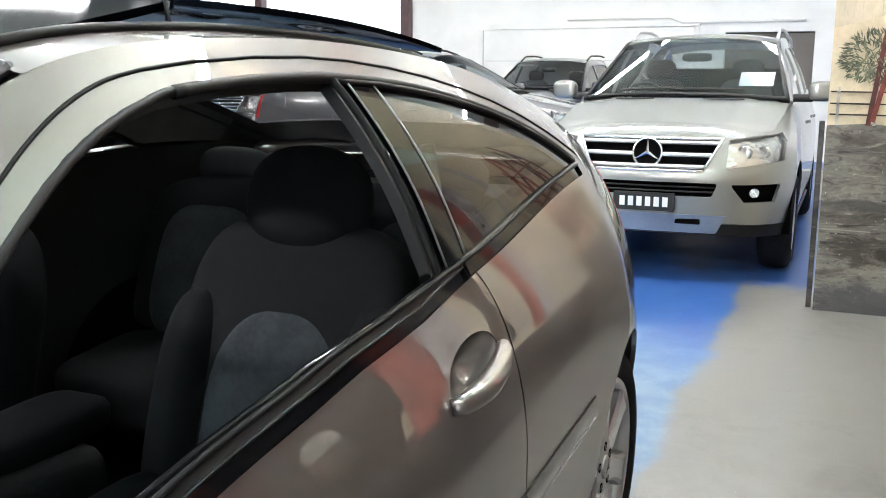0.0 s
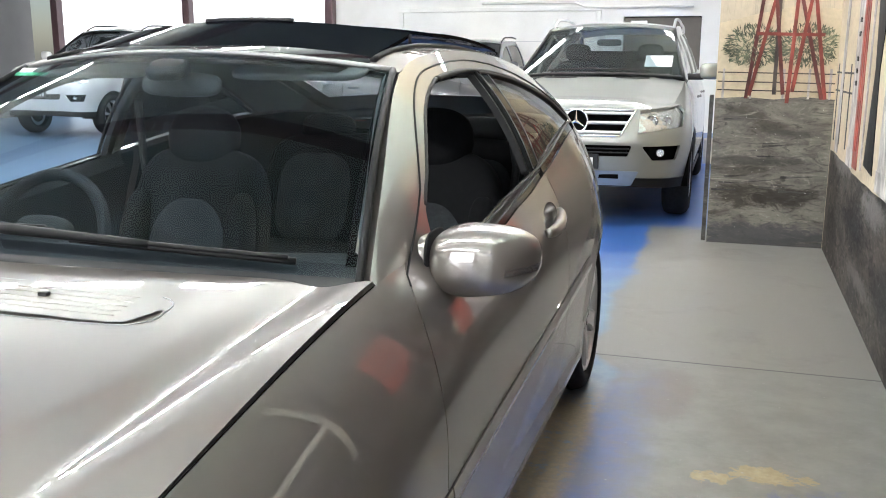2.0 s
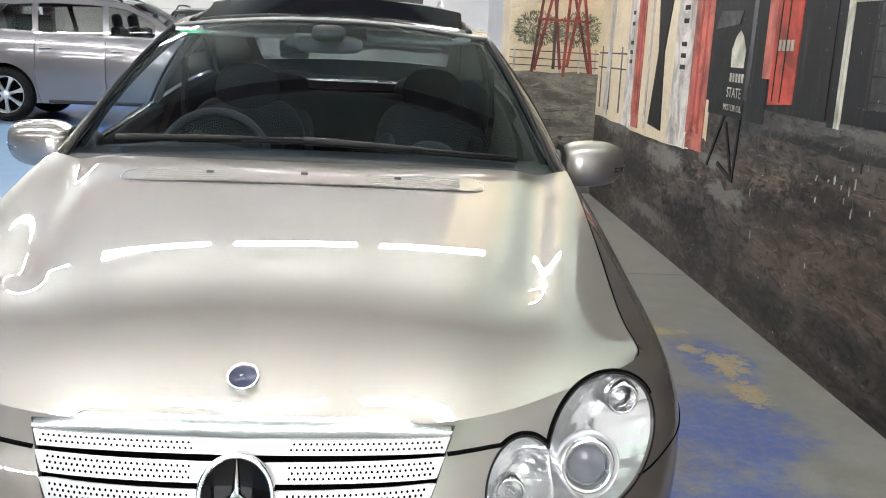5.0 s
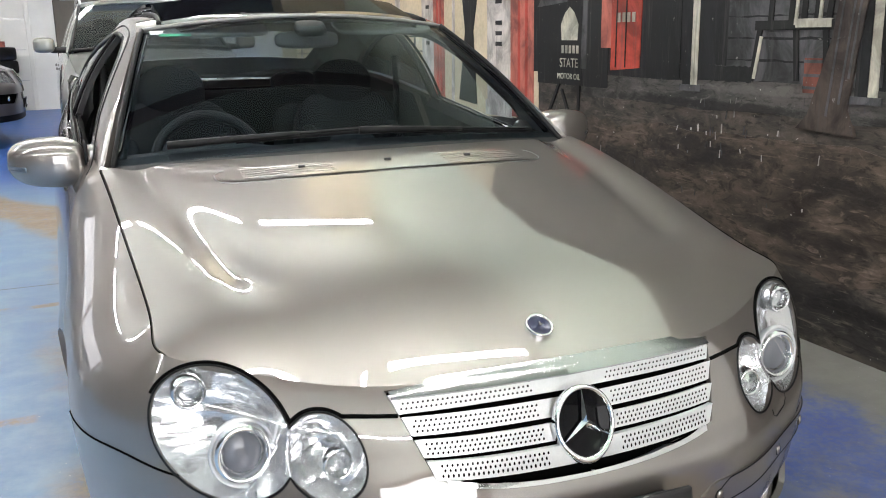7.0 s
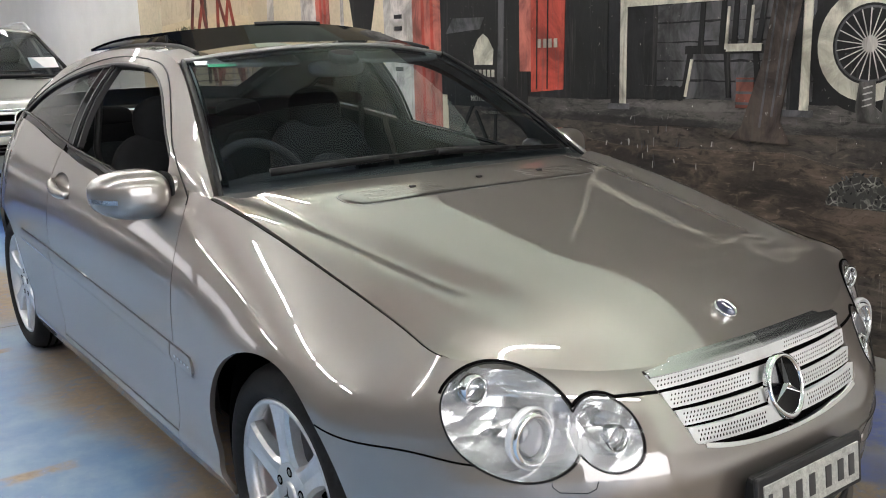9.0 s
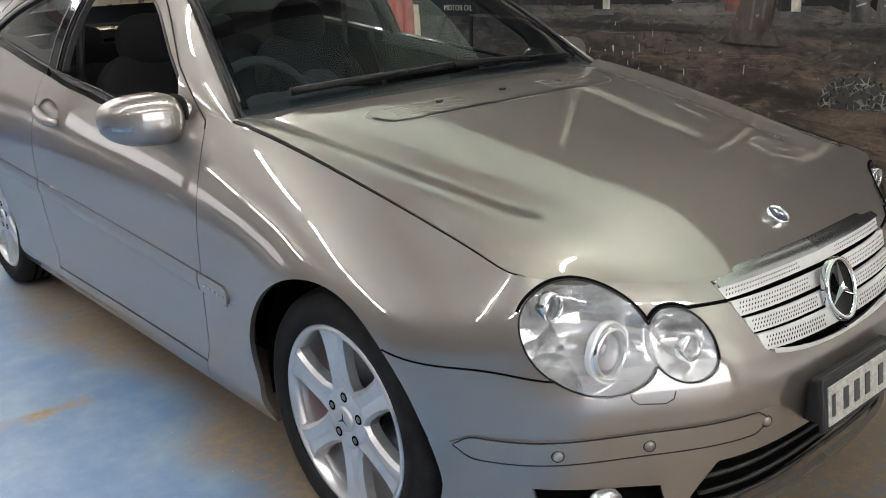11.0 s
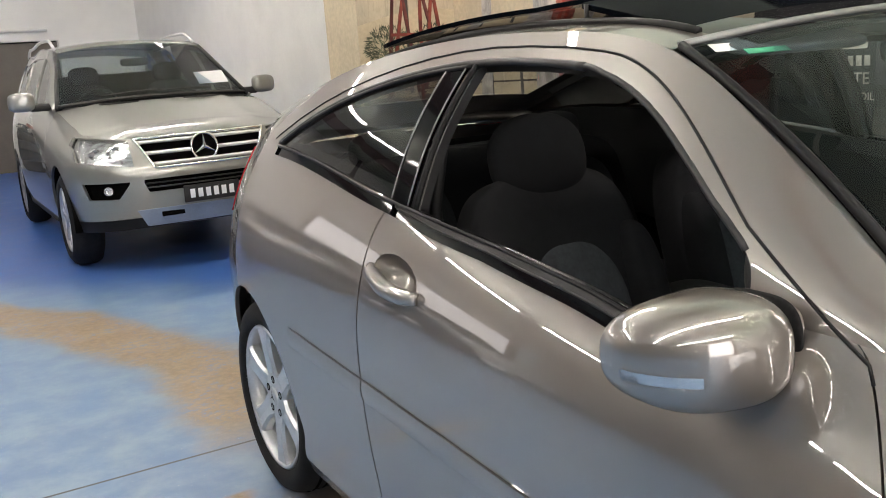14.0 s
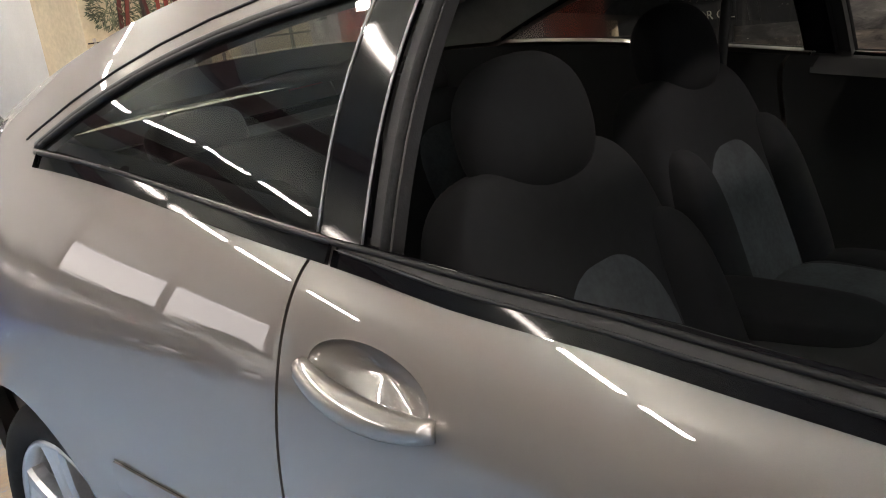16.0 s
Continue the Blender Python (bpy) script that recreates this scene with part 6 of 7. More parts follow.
def tall_car(name, label, colour, shape, style, place):
    car = tagged(new(name), label, "car", "parked cars")
    q = shape
    W, L, H = q.wide, q.long, q.high
    base = q.base * L
    arches = [lambda p, y0=y0: np.hypot(p[..., 1] - y0, p[..., 2] - 0.36) - 0.405 + 2.0 * (np.abs(p[..., 0]) < 0.5) for y0 in (0.0, base)]
    s0, s1, s2 = q.s_at(0.52 * L), q.s_at(1.52 * L), q.s_at(2.42 * L)
    sb = q.s_at(-0.36 * L)
    lamp = lambda p: np.where(p[..., 1] < 0, np.maximum(np.abs(p[..., 2] - style["lamp_z"] - style["lamp_tilt"] * (np.abs(p[..., 0]) - 0.68)) - style["lamp_h"], np.abs(np.abs(p[..., 0]) - style["lamp_x"]) - style["lamp_w"]), 1.0)
    grille = lambda p: np.where(p[..., 1] < 0, np.maximum(np.abs(p[..., 2] - style["grille_z"]) - style["grille_h"], np.abs(p[..., 0]) - style["grille_w"] - 0.5 * (p[..., 2] - style["grille_z"])), 1.0)
    vent = lambda p: np.where(p[..., 1] < 0, np.maximum(np.abs(p[..., 2] - 0.62 * H) - 0.045, np.abs(p[..., 0]) - 0.44 * W - 0.4 * (p[..., 2] - 0.62 * H)), 1.0)
    fog = lambda p: np.where(p[..., 1] < 0, np.maximum(np.abs(p[..., 2] - 0.60 * H) - 0.058, np.abs(np.abs(p[..., 0]) - 0.69 * W + 0.25 * (p[..., 2] - 0.60 * H)) - 0.115 - 0.5 * (p[..., 2] - 0.60 * H)), 1.0)
    for mirrored, k in ((False, 1), (True, -1)):
        put = dict(parent=car, material=colour, rim=0.02, mirror=mirrored)
        panel("front_bumper", fn=q.skin, us=steps(0, sb, 0.05), vs=np.linspace(0.10, 1, 54), cuts=(arches[0], lamp, grille, vent, fog), **put)
        panel("bumper_skirt", fn=q.skin, us=steps(0, sb, 0.06), vs=np.linspace(0, 0.095, 8), cuts=(arches[0],), parent=car, material=style["skirt"], rim=0.02, mirror=mirrored)
        panel("front_fender", fn=q.skin, us=np.linspace(sb, s0 - 0.006, 40), vs=np.linspace(0, 1, 40), cuts=(arches[0],), **put)
        panel("front_door", fn=q.skin, us=np.linspace(s0 + 0.006, s1 - 0.006, 30), vs=np.linspace(0, 1, 30), **put)
        panel("rear_door", fn=q.skin, us=np.linspace(s1 + 0.006, s2 - 0.006, 30), vs=np.linspace(0, 1, 36), cuts=(arches[1],), **put)
        panel("rear_quarter", fn=q.skin, us=np.linspace(s2 + 0.006, 11.4, 50), vs=np.linspace(0, 1, 36), cuts=(arches[1],), **put)
        panel("tail_panel", fn=q.skin, us=np.linspace(11.41, 13, 30), vs=np.linspace(0, 1, 30), **put)
        belt = lambda p: p[..., 2] - q.edge_z(np.interp(p[..., 1], q.e[:, 1], q.s)) - 0.03
        top = lambda p: q.roof_line(p[..., 1])[..., 1] - p[..., 2] - 0.075
        def glazed(p):
            d = -np.minimum(belt(p), top(p))
            d = np.maximum(d, np.maximum(0.90 * L - p[..., 1], p[..., 1] - 3.25 * L))
            for y0, lean in ((1.52, 0.10), (2.42, 0.12)):
                d = np.maximum(d, 0.035 - np.abs(p[..., 1] - (y0 + lean * (p[..., 2] - 1.2 * H)) * L))
            return d
        panel("cabin_side", fn=q.side, us=np.linspace(0.45 * L, 3.60 * L, 110), vs=np.linspace(0, 1, 34), cuts=(glazed,), **put)
        panel("side_glass", car, TINT, lambda y, w: q.side(y, w) - np.array([0.012, 0, 0]), np.linspace(0.6 * L, 3.4 * L, 40), np.linspace(0.02, 0.97, 10), mirror=mirrored, label="dark side windows")
        lampbody = panel("headlight", car, REFLECTOR if style.get("clear", True) else SATIN, q.out(-0.03), steps(1.0, 3.9, 0.05), np.linspace(0.5, 1, 30), cuts=(lambda p: -lamp(p) + 0.012,), mirror=mirrored, label="clear glass headlight")
        panel("lens", lampbody, LENS, q.out(0.002), steps(1.0, 3.9, 0.05), np.linspace(0.5, 1, 30), cuts=(lambda p: -lamp(p),), mirror=mirrored)
        for dx, r in ((-0.055, 0.05), (0.06, 0.042)):
            c = q.point(style["lamp_x"] + dx, style["lamp_z"], -0.03) * (k, 1, 1)
            turned("lamp_ring", [(r, 0.0), (r * 0.8, -0.014), (r * 0.6, 0.0), (r * 0.2, 0.02)], CHROME, lampbody, "y", c, 24)
        # black inner skin stands in for shade in the front openings
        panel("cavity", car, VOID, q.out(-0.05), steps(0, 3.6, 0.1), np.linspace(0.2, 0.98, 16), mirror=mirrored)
        c = q.point(0.69 * W, 0.60 * H, -0.03) * (k, 1, 1)
        turned("fog_lamp", [(0.030, 0.01), (0.031, -0.008), (0.025, -0.012), (0.025, 0.0), (0.002, 0.008)], REFLECTOR, car, "y", c, 24)
        # door mirror
        m = pillow("door_mirror", (0.995 * W * k, 0.66 * L, 1.235 * H), (0.20, 0.11, 0.15), colour, car, (0, 0, 6 * k), 0.6, 16)
        box("mirror_foot", (0.16, 0.08, 0.06), (0.86 * W * k, 0.68 * L, 1.185 * H), TRIM, m, 0.02)
        if style.get("rails", True):
            y0, y1 = 1.35 * L, 3.2 * L
            tube("roof_rail", [np.array([0.60 * W * k, y, float(q.roof_line(np.array(y))[1]) + 0.02 + 0.055 * min(1, 8 * (y - y0) / (y1 - y0), 8 * (y1 - y) / (y1 - y0))]) for y in np.linspace(y0, y1, 30)], 0.014, style.get("rail", SATIN), car, 8)
        box("door_pull", (0.02, 0.16, 0.028), (q.plan(s1)[0] * k * 0.985, 1.36 * L, 0.985 * H), style.get("pull", colour), car, 0.008)
        box("door_pull", (0.02, 0.16, 0.028), (q.plan(s1)[0] * k * 0.985, 2.28 * L, 1.0 * H), style.get("pull", colour), car, 0.008)
        box("sill_board", (0.10, 1.75 * L, 0.05), (0.83 * W * k, 1.4 * L, 0.30 * H), TRIM, car, 0.015)
        panel("tail_lamp", car, RED_LENS, q.out(0.006), np.linspace(10.7, 11.7, 20), np.linspace(0.62, 0.93, 10), rim=0.01, mirror=mirrored, label="red tail lamp")
        # liners with the wells' shade put into their black colour
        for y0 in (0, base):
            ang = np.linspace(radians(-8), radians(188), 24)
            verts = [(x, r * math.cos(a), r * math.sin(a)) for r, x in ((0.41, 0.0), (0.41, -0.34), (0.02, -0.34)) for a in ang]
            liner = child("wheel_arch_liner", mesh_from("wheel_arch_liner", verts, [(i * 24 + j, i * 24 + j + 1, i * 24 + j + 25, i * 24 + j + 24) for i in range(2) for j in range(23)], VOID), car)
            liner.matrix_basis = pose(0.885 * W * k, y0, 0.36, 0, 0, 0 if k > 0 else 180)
    panel("bonnet", car, colour, q.bonnet, np.linspace(-0.995, 0.995, 60), np.linspace(0, 1, 40), rim=0.015)
    panel("windscreen", car, GLASS, q.screen, np.linspace(-1, 1, 24), np.linspace(0, 1, 10), label="clear windscreen")
    for k in (1, -1):
        tube("pillar_trim", [q.screen(np.array(0.99 * k), np.array(t)) for t in np.linspace(0, 1, 10)], 0.018, GASKET, car, 8)
    tube("screen_foot", [q.screen(np.array(u), np.array(0.03)) for u in np.linspace(-0.98, 0.98, 20)], 0.014, TRIM, car, 8)
    for x0, x1 in ((-0.05, 0.6), (-0.62, 0.0)):
        tube("wiper", [q.screen(np.array(x0 + (x1 - x0) * t), np.array(0.07 + 0.02 * t)) + np.array([0, -0.012, 0.018]) for t in np.linspace(0, 1, 8)], 0.009, TRIM, car, 6)
    panel("roof", car, colour, q.roof, np.linspace(-1, 1, 30), np.linspace(1.22 * L, 3.3 * L, 30), flip=True, rim=0.01)
    panel("rear_window", car, TINT, q.roof, np.linspace(-1, 1, 20), np.linspace(3.3 * L, 3.62 * L, 10), flip=True)
    # grille bars and badge
    zs = np.linspace(style["grille_z"] - style["grille_h"] * 0.72, style["grille_z"] + style["grille_h"] * 0.72, style["bars"])
    for z in zs:
        half = style["grille_w"] + 0.5 * (z - style["grille_z"]) - 0.004
        tube("grille_bar", [q.point(x, z, -0.012) + np.array([0, 0, 0]) for x in np.linspace(-half, half, 25)], style["bar_r"], style["bar"], car, 8)
    frame_pts = []
    gz, gh, gw = style["grille_z"], style["grille_h"], style["grille_w"]
    for x, z in ((-gw - 0.5 * gh, gz + gh), (gw + 0.5 * gh, gz + gh), (gw - 0.5 * gh, gz - gh), (-gw + 0.5 * gh, gz - gh)):
        frame_pts.append((x, z))
    for (xa, za), (xb, zb) in zip(frame_pts, frame_pts[1:] + frame_pts[:1]):
        tube("grille_frame", [q.point(xa + (xb - xa) * t, min(za + (zb - za) * t, float(q.edge_z(0.0)) - 0.004), 0.004) for t in np.linspace(0, 1, 16)], 0.009, style["frame"], car, 8)
    if style.get("badge"):
        star_badge("grille_badge", q.point(0, gz, 0.012), style["badge"], VOID, -8, car, 0.12)
    for j in range(2):
        tube("vent_bar", [q.point(x, (0.605 + 0.03 * j) * H, -0.02) for x in np.linspace(-0.44 * W, 0.44 * W, 16)], 0.006, TRIM, car, 6)
    c = q.point(0, style["plate_z"], 0.012)
    pl = box("number_plate", (0.40, 0.012, 0.12), c, style.get("plate", TRIM), car, 0.004)
    for i in range(6):
        box("plate_bar", (0.034, 0.003, 0.062), c + np.array([-0.14 + 0.056 * i, -0.008, 0]), style.get("plate_ink", WHITE_PLASTIC), pl)
    if style.get("skid"):
        for x in (-0.28, 0.28):
            box("skid_opening", (0.16, 0.02, 0.035), q.point(x * W, 0.415 * H, 0.004), VOID, car, 0.006)
        skid_cut = lambda p: np.minimum(0.50 * W - np.abs(p[..., 0]) + 0.5 * (p[..., 2] - 0.42 * H), p[..., 2] - 0.34 * H)
        for mirrored in (False, True):
            panel("skid_plate", car, style["skid"], q.out(0.008), np.linspace(0, 1.7, 30), np.linspace(0.02, 0.165, 10), cuts=(skid_cut,), rim=0.015, mirror=mirrored, label="blue-grey skid plate")
    # cabin: floor (black, its shade painted in), dash, seats
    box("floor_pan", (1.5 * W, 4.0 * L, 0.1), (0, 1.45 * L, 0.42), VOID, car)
    box("dashboard", (1.40 * W, 0.42, 0.16), (0, 0.66 * L, 1.08 * H), DASH, car, 0.05, "", None, 3)
    box("cabin_lining", (1.36 * W, 0.05, 0.62), (0, 2.75 * L, 1.12 * H), style.get("lining", CLOTH), car, 0.02)
    for x in (-0.37, 0.37):
        seat = pillow("front_seat", (x * W, 1.42 * L, 1.02 * H), (0.48, 0.16, 0.62), style.get("lining", CLOTH), car, (-14, 0, 0), 0.5, 14)
        pillow("headrest", (x * W, 1.50 * L, 1.40 * H), (0.26, 0.10, 0.18), style.get("lining", CLOTH), seat, (-10, 0, 0), 0.65, 12)
    tube("steering_wheel", [np.array([-0.38 * W + 0.18 * math.cos(a), 0.95 * L - 0.07 * math.sin(a), 1.12 * H + 0.17 * math.sin(a)]) for a in np.linspace(0, 2 * math.pi, 28, endpoint=False)], 0.014, DASH, car, 8, "", True)
    pillow("cabin_mirror", (0, 1.08 * L, 1.50 * H), (0.24, 0.03, 0.07), TRIM, car, (0, 0, 0), 0.5, 10)
    w = tall_wheel(car)
    w.matrix_basis = pose(0.885 * W, 0, 0.355)
    copy_thing(w, pose(0.885 * W, base, 0.355))
    copy_thing(w, pose(-0.885 * W, 0, 0.355, 0, 0, 180))
    copy_thing(w, pose(-0.885 * W, base, 0.355, 0, 0, 180))
    car.matrix_basis = place
    return car, q


SKID = grained("blue_grey_skid", (0.20, 0.24, 0.32), 0.4, 0.08, 10, 100, 0.03, 0.5)
STYLE = dict(lamp_x=0.665, lamp_w=0.165, lamp_z=0.872, lamp_h=0.088, lamp_tilt=0.14, grille_z=0.845, grille_h=0.106, grille_w=0.415, bars=3, bar_r=0.0135, bar=SATIN, frame=CHROME, plate_z=0.535, skirt=GASKET, skid=SKID, badge=0.098, lining=CLOTH)
suv, sq = tall_car("suv", "pale gold four-wheel-drive wagon with a paper on its screen", SILVER, Shape(), STYLE, pose(0.12, 7.33, 0))
box("price_paper", (0.25, 0.002, 0.19), sq.screen(np.array(0.72), np.array(0.30)) + np.array([0, -0.004, 0.006]), WHITE_PLASTIC, suv, 0, "white sheet of paper on the screen", (-58, 0, 0))
both(lambda m, k: box("bonnet_vent", (0.30, 0.05, 0.012), sq.bonnet(np.array(0.42 * k), np.array(0.955)) + np.array([0, 0, 0.004]), TRIM, suv, 0.004))

WHITE_PAINT = paint("white_paint", (0.80, 0.80, 0.80), 0.0, 0.3)
BLACK_PAINT = paint("black_paint", (0.012, 0.012, 0.016), 0.0, 0.2)
GREY_PAINT = paint("warm_grey_paint", (0.19, 0.178, 0.185), 0.7, 0.32)
DARK_PAINT = paint("slate_paint", (0.05, 0.055, 0.07), 0.6, 0.3)
style_w = dict(STYLE, lamp_x=0.68, lamp_w=0.14, lamp_z=1.0, lamp_h=0.095, lamp_tilt=0.0, grille_z=0.985, grille_h=0.06, grille_w=0.44, bars=2, bar=WHITE_PAINT, frame=WHITE_PAINT, bar_r=0.022, badge=0, skid=None, rail=TRIM, plate_z=0.72)
tall_car("white_suv", "boxy white four-wheel-drive wagon with roof racks", WHITE_PAINT, Shape(1.0, 1.0, 1.10, 0.95, 1.0), style_w, pose(-9.8, 12.65, 0))
style_b = dict(style_w, bar=CHROME, frame=CHROME, bars=4, bar_r=0.014, grille_h=0.10, grille_z=0.95, plate_z=0.62)
tall_car("black_suv", "large black four-wheel-drive wagon with a chrome grille", BLACK_PAINT, Shape(1.02, 1.02, 1.10, 0.95, 0.8), style_b, pose(-7.1, 12.15, 0))
style_x = dict(STYLE, bar=TRIM, badge=0, skid=None, bars=5, bar_r=0.01, grille_w=0.30, plate_z=0.50, pull=CHROME, rail=TRIM)
tall_car("crossover", "warm grey five-door crossover with dark sills", GREY_PAINT, Shape(1.0, 0.98, 0.97), style_x, pose(-2.05, 11.15, 0, 0, 0, 90))
tall_car("dark_wagon", "dark slate wagon parked by the back wall", DARK_PAINT, Shape(1.0, 0.95, 0.98), dict(style_x), pose(-3.3, 14.2, 0))


# ---- mural on the side wall, painted flat ----
def flatpaint(name, colour, var=0.25):
    """Weathered mural colour: blotches, brush grain, grimy runs and worn spots."""
    m = mat(name, colour, 0.55, spec=0.25)
    t = Tree(m)
    blot = t.noise(t.coord("Object", (5, 5, 4)), 1.0, 6.0, 0.65, 0.8)
    brush = t.noise(t.coord("Object", (60, 60, 9)), 1.0, 4.0, 0.7, 0.4)
    run = t.noise(t.coord("Object", (22, 22, 1.3)), 1.0, 5.0, 0.72, 0.3)
    spots = t.noise(t.coord(), 34.0, 4.0, 0.7)
    up, down = tuple(min(1, c * (1 + var)) for c in colour), tuple(c * (1 - 1.6 * var if var < 0.5 else 0.25) for c in colour)
    col = t.mix(t.ramp(blot, 0.32, 0.68), down, up)
    col = t.mix(t.math("MULTIPLY", t.ramp(brush, 0.5, 0.72), 0.45), col, tuple(c * 0.6 for c in colour))
    col = t.mix(t.math("MULTIPLY", t.ramp(run, 0.54, 0.70), 0.45), col, (0.070, 0.066, 0.062))
    col = t.mix(t.math("MULTIPLY", t.ramp(spots, 0.66, 0.72), 0.6), col, (0.34, 0.33, 0.31))
    t.set(t.b, "Base Color", col)
    t.set(t.b, "Roughness", t.math("ADD", 0.40, t.math("MULTIPLY", blot, 0.3)))
    t.bump(brush, 0.15, 0.003)
    return m


P_BLACK = flatpaint("paint_soot", (0.010, 0.0105, 0.011))
P_TIMBER = flatpaint("paint_dark_timber", (0.012, 0.0125, 0.014), 0.4)
P_PLANK = flatpaint("paint_grey_plank", (0.075, 0.075, 0.079), 0.45)
P_CREAM = flatpaint("paint_cream", (0.50, 0.48, 0.40), 0.3)
P_WHITE = flatpaint("paint_white", (0.54, 0.50, 0.47), 0.3)
P_RED = flatpaint("paint_red", (0.40, 0.06, 0.04), 0.35)
P_ROSE = flatpaint("paint_faded_red", (0.42, 0.13, 0.10), 0.35)
P_LEDGE = dirt_material("paint_ledge", (0.030, 0.029, 0.028), (0.088, 0.081, 0.075), (
    (1.6, 0.945, 0.9, 0.03, SOOT, 0.8), (0.0, 0.945, 0.7, 0.03, SOOT, 0.7), (1.0, 1.03, 0.6, 0.025, CHALK, 0.35)))
P_SOIL = dirt_material("paint_soil", (0.036, 0.028, 0.023), (0.118, 0.090, 0.069), (
    (1.45, 0.72, 0.40, 0.08, SOOT, 0.8), (0.55, 0.66, 0.30, 0.06, SOOT, 0.7), (2.1, 0.60, 0.35, 0.09, SOOT, 0.7), (-0.3, 0.55, 0.45, 0.05, SOOT, 0.7), (0.9, 0.45, 0.5, 0.05, SOOT, 0.6), (2.9, 0.72, 0.3, 0.05, CHALK, 0.6)))
P_PALE = flatpaint("paint_pale_run", (0.34, 0.33, 0.31), 0.3)
P_BARK = flatpaint("paint_bark", (0.055, 0.042, 0.036), 0.5)
P_LEAF = flatpaint("paint_leaf", (0.085, 0.10, 0.065), 0.5)
P_LEAF_PALE = flatpaint("paint_pale_leaf", (0.19, 0.20, 0.13), 0.4)
P_BOOT = flatpaint("paint_worn_leather", (0.075, 0.072, 0.068), 0.55)
P_GROUND = dirt_material("paint_grey_ground", (0.115, 0.106, 0.090), (0.20, 0.185, 0.155), (
    (1.60, 0.05, 0.9, 0.13, (0.060, 0.060, 0.064), 0.85), (1.42, 0.36, 0.20, 0.10, (0.030, 0.023, 0.016), 0.85), (1.72, 0.36, 0.24, 0.09, (0.026, 0.020, 0.015), 0.85), (1.55, 0.62, 0.5, 0.035, (0.045, 0.042, 0.038), 0.7), (1.75, 0.82, 0.3, 0.03, (0.05, 0.047, 0.043), 0.6), (1.35, 0.93, 0.2, 0.025, (0.05, 0.047, 0.043), 0.6)), 0)
P_TOWER = flatpaint("paint_rust_red", (0.25, 0.055, 0.040), 0.35)
P_TOWER_DARK = flatpaint("paint_dark_rust", (0.13, 0.035, 0.03), 0.4)
P_SHADE = dirt_material("paint_shade", (0.055, 0.05, 0.047), (0.10, 0.092, 0.083))


def daub(name, pts, material, layer, on="wall", parent=None):
    """A flat painted shape on the mural wall, from (y, z) points, or on the pier's face from (x, z) points."""
    a = X_WALL - 0.0022 - 0.0015 * layer
    b = Y_PIER - 0.0022 - 0.0015 * layer
    n = len(pts)
    if on == "wall":
        verts = [(a, p, q) for p, q in pts] + [(X_WALL + 0.002, p, q) for p, q in pts]
    else:
        verts = [(p, b, q) for p, q in pts] + [(p, Y_PIER + 0.002, q) for p, q in pts]
    area = sum(pts[i][0] * pts[(i + 1) % n][1] - pts[(i + 1) % n][0] * pts[i][1] for i in range(n))
    order = list(range(n))
    if (area > 0) == (on == "wall"):
        order = order[::-1]
    faces = [tuple(order)] + [(order[(i + 1) % n], order[i], order[i] + n, order[(i + 1) % n] + n) for i in range(n)]
    return child(name, mesh_from(name, verts, faces, material, False), parent or (mural if on == "wall" else pier))


def bar(name, y0, y1, z0, z1, material, layer, on="wall", rough=0.0, parent=None):
    if not rough:
        return daub(name, [(y0, z0), (y1, z0), (y1, z1), (y0, z1)], material, layer, on, parent)
    rng = random.Random(hash((round(y0 * 100), round(z0 * 100))))
    n = 14
    pts = [(y0 + (y1 - y0) * i / n, z0 + rng.uniform(-rough, rough)) for i in range(n + 1)]
    pts += [(y1 + (y0 - y1) * i / n, z1 + rng.uniform(-rough, rough)) for i in range(n + 1)]
    return daub(name, pts, material, layer, on, parent)


def stroke(name, a, b, w0, w1, material, layer, on="wall", parent=None):
    """A tapered brush stroke from a to b."""
    (x0, z0), (x1, z1) = a, b
    d = math.hypot(x1 - x0, z1 - z0)
    nx, nz = -(z1 - z0) / d, (x1 - x0) / d
    return daub(name, [(x0 + nx * w0, z0 + nz * w0), (x0 - nx * w0, z0 - nz * w0), (x1 - nx * w1, z1 - nz * w1), (x1 + nx * w1, z1 + nz * w1)], material, layer, on, parent)


def ring_daub(name, c, r0, r1, material, layer, n=36):
    a = X_WALL - 0.0022 - 0.0015 * layer
    verts = [(a, c[0] + r * math.cos(2 * math.pi * i / n), c[1] + r * math.sin(2 * math.pi * i / n)) for r in (r0, r1) for i in range(n)]
    faces = [(i, (i + 1) % n, n + (i + 1) % n, n + i) for i in range(n)]
    return child(name, mesh_from(name, verts, faces, material, False), mural)


TOP = 2.78
bar("bare_wall_above", Y_NEAR + 0.02, Y_PIER - 0.002, TOP - 0.01, Z_CEIL - 0.02, grained("grey_green_wall", (0.74, 0.86, 0.72), 0.6, 0.06, 3, 40, 0.05), 0.4)
bar("painted_sky", 3.1, Y_PIER - 0.002, 0.72, TOP, MURAL_SAND, 0, rough=0.015)
# unseen off-white stretch of wall, added to reflect brightly in the car's nose
bar("plain_wall", Y_NEAR + 0.02, -1.2, 0.02, TOP - 0.012, grained("off_white_bounce", (0.70, 0.69, 0.66), 0.6, 0.06, 3, 40, 0.05), 0.4)
bar("painted_facade", -1.198, 3.2, 1.05, TOP, P_TIMBER, 1, rough=0.008)
bar("painted_ledge", -1.198, 2.56, 0.925, 1.06, P_LEDGE, 2, rough=0.012)
bar("painted_soil", -1.198, 2.3, 0.30, 0.80, P_SOIL, 0, rough=0.05)
bar("painted_soil", 2.2, 3.4, 0.62, 0.80, P_SOIL, 0.3, rough=0.03)
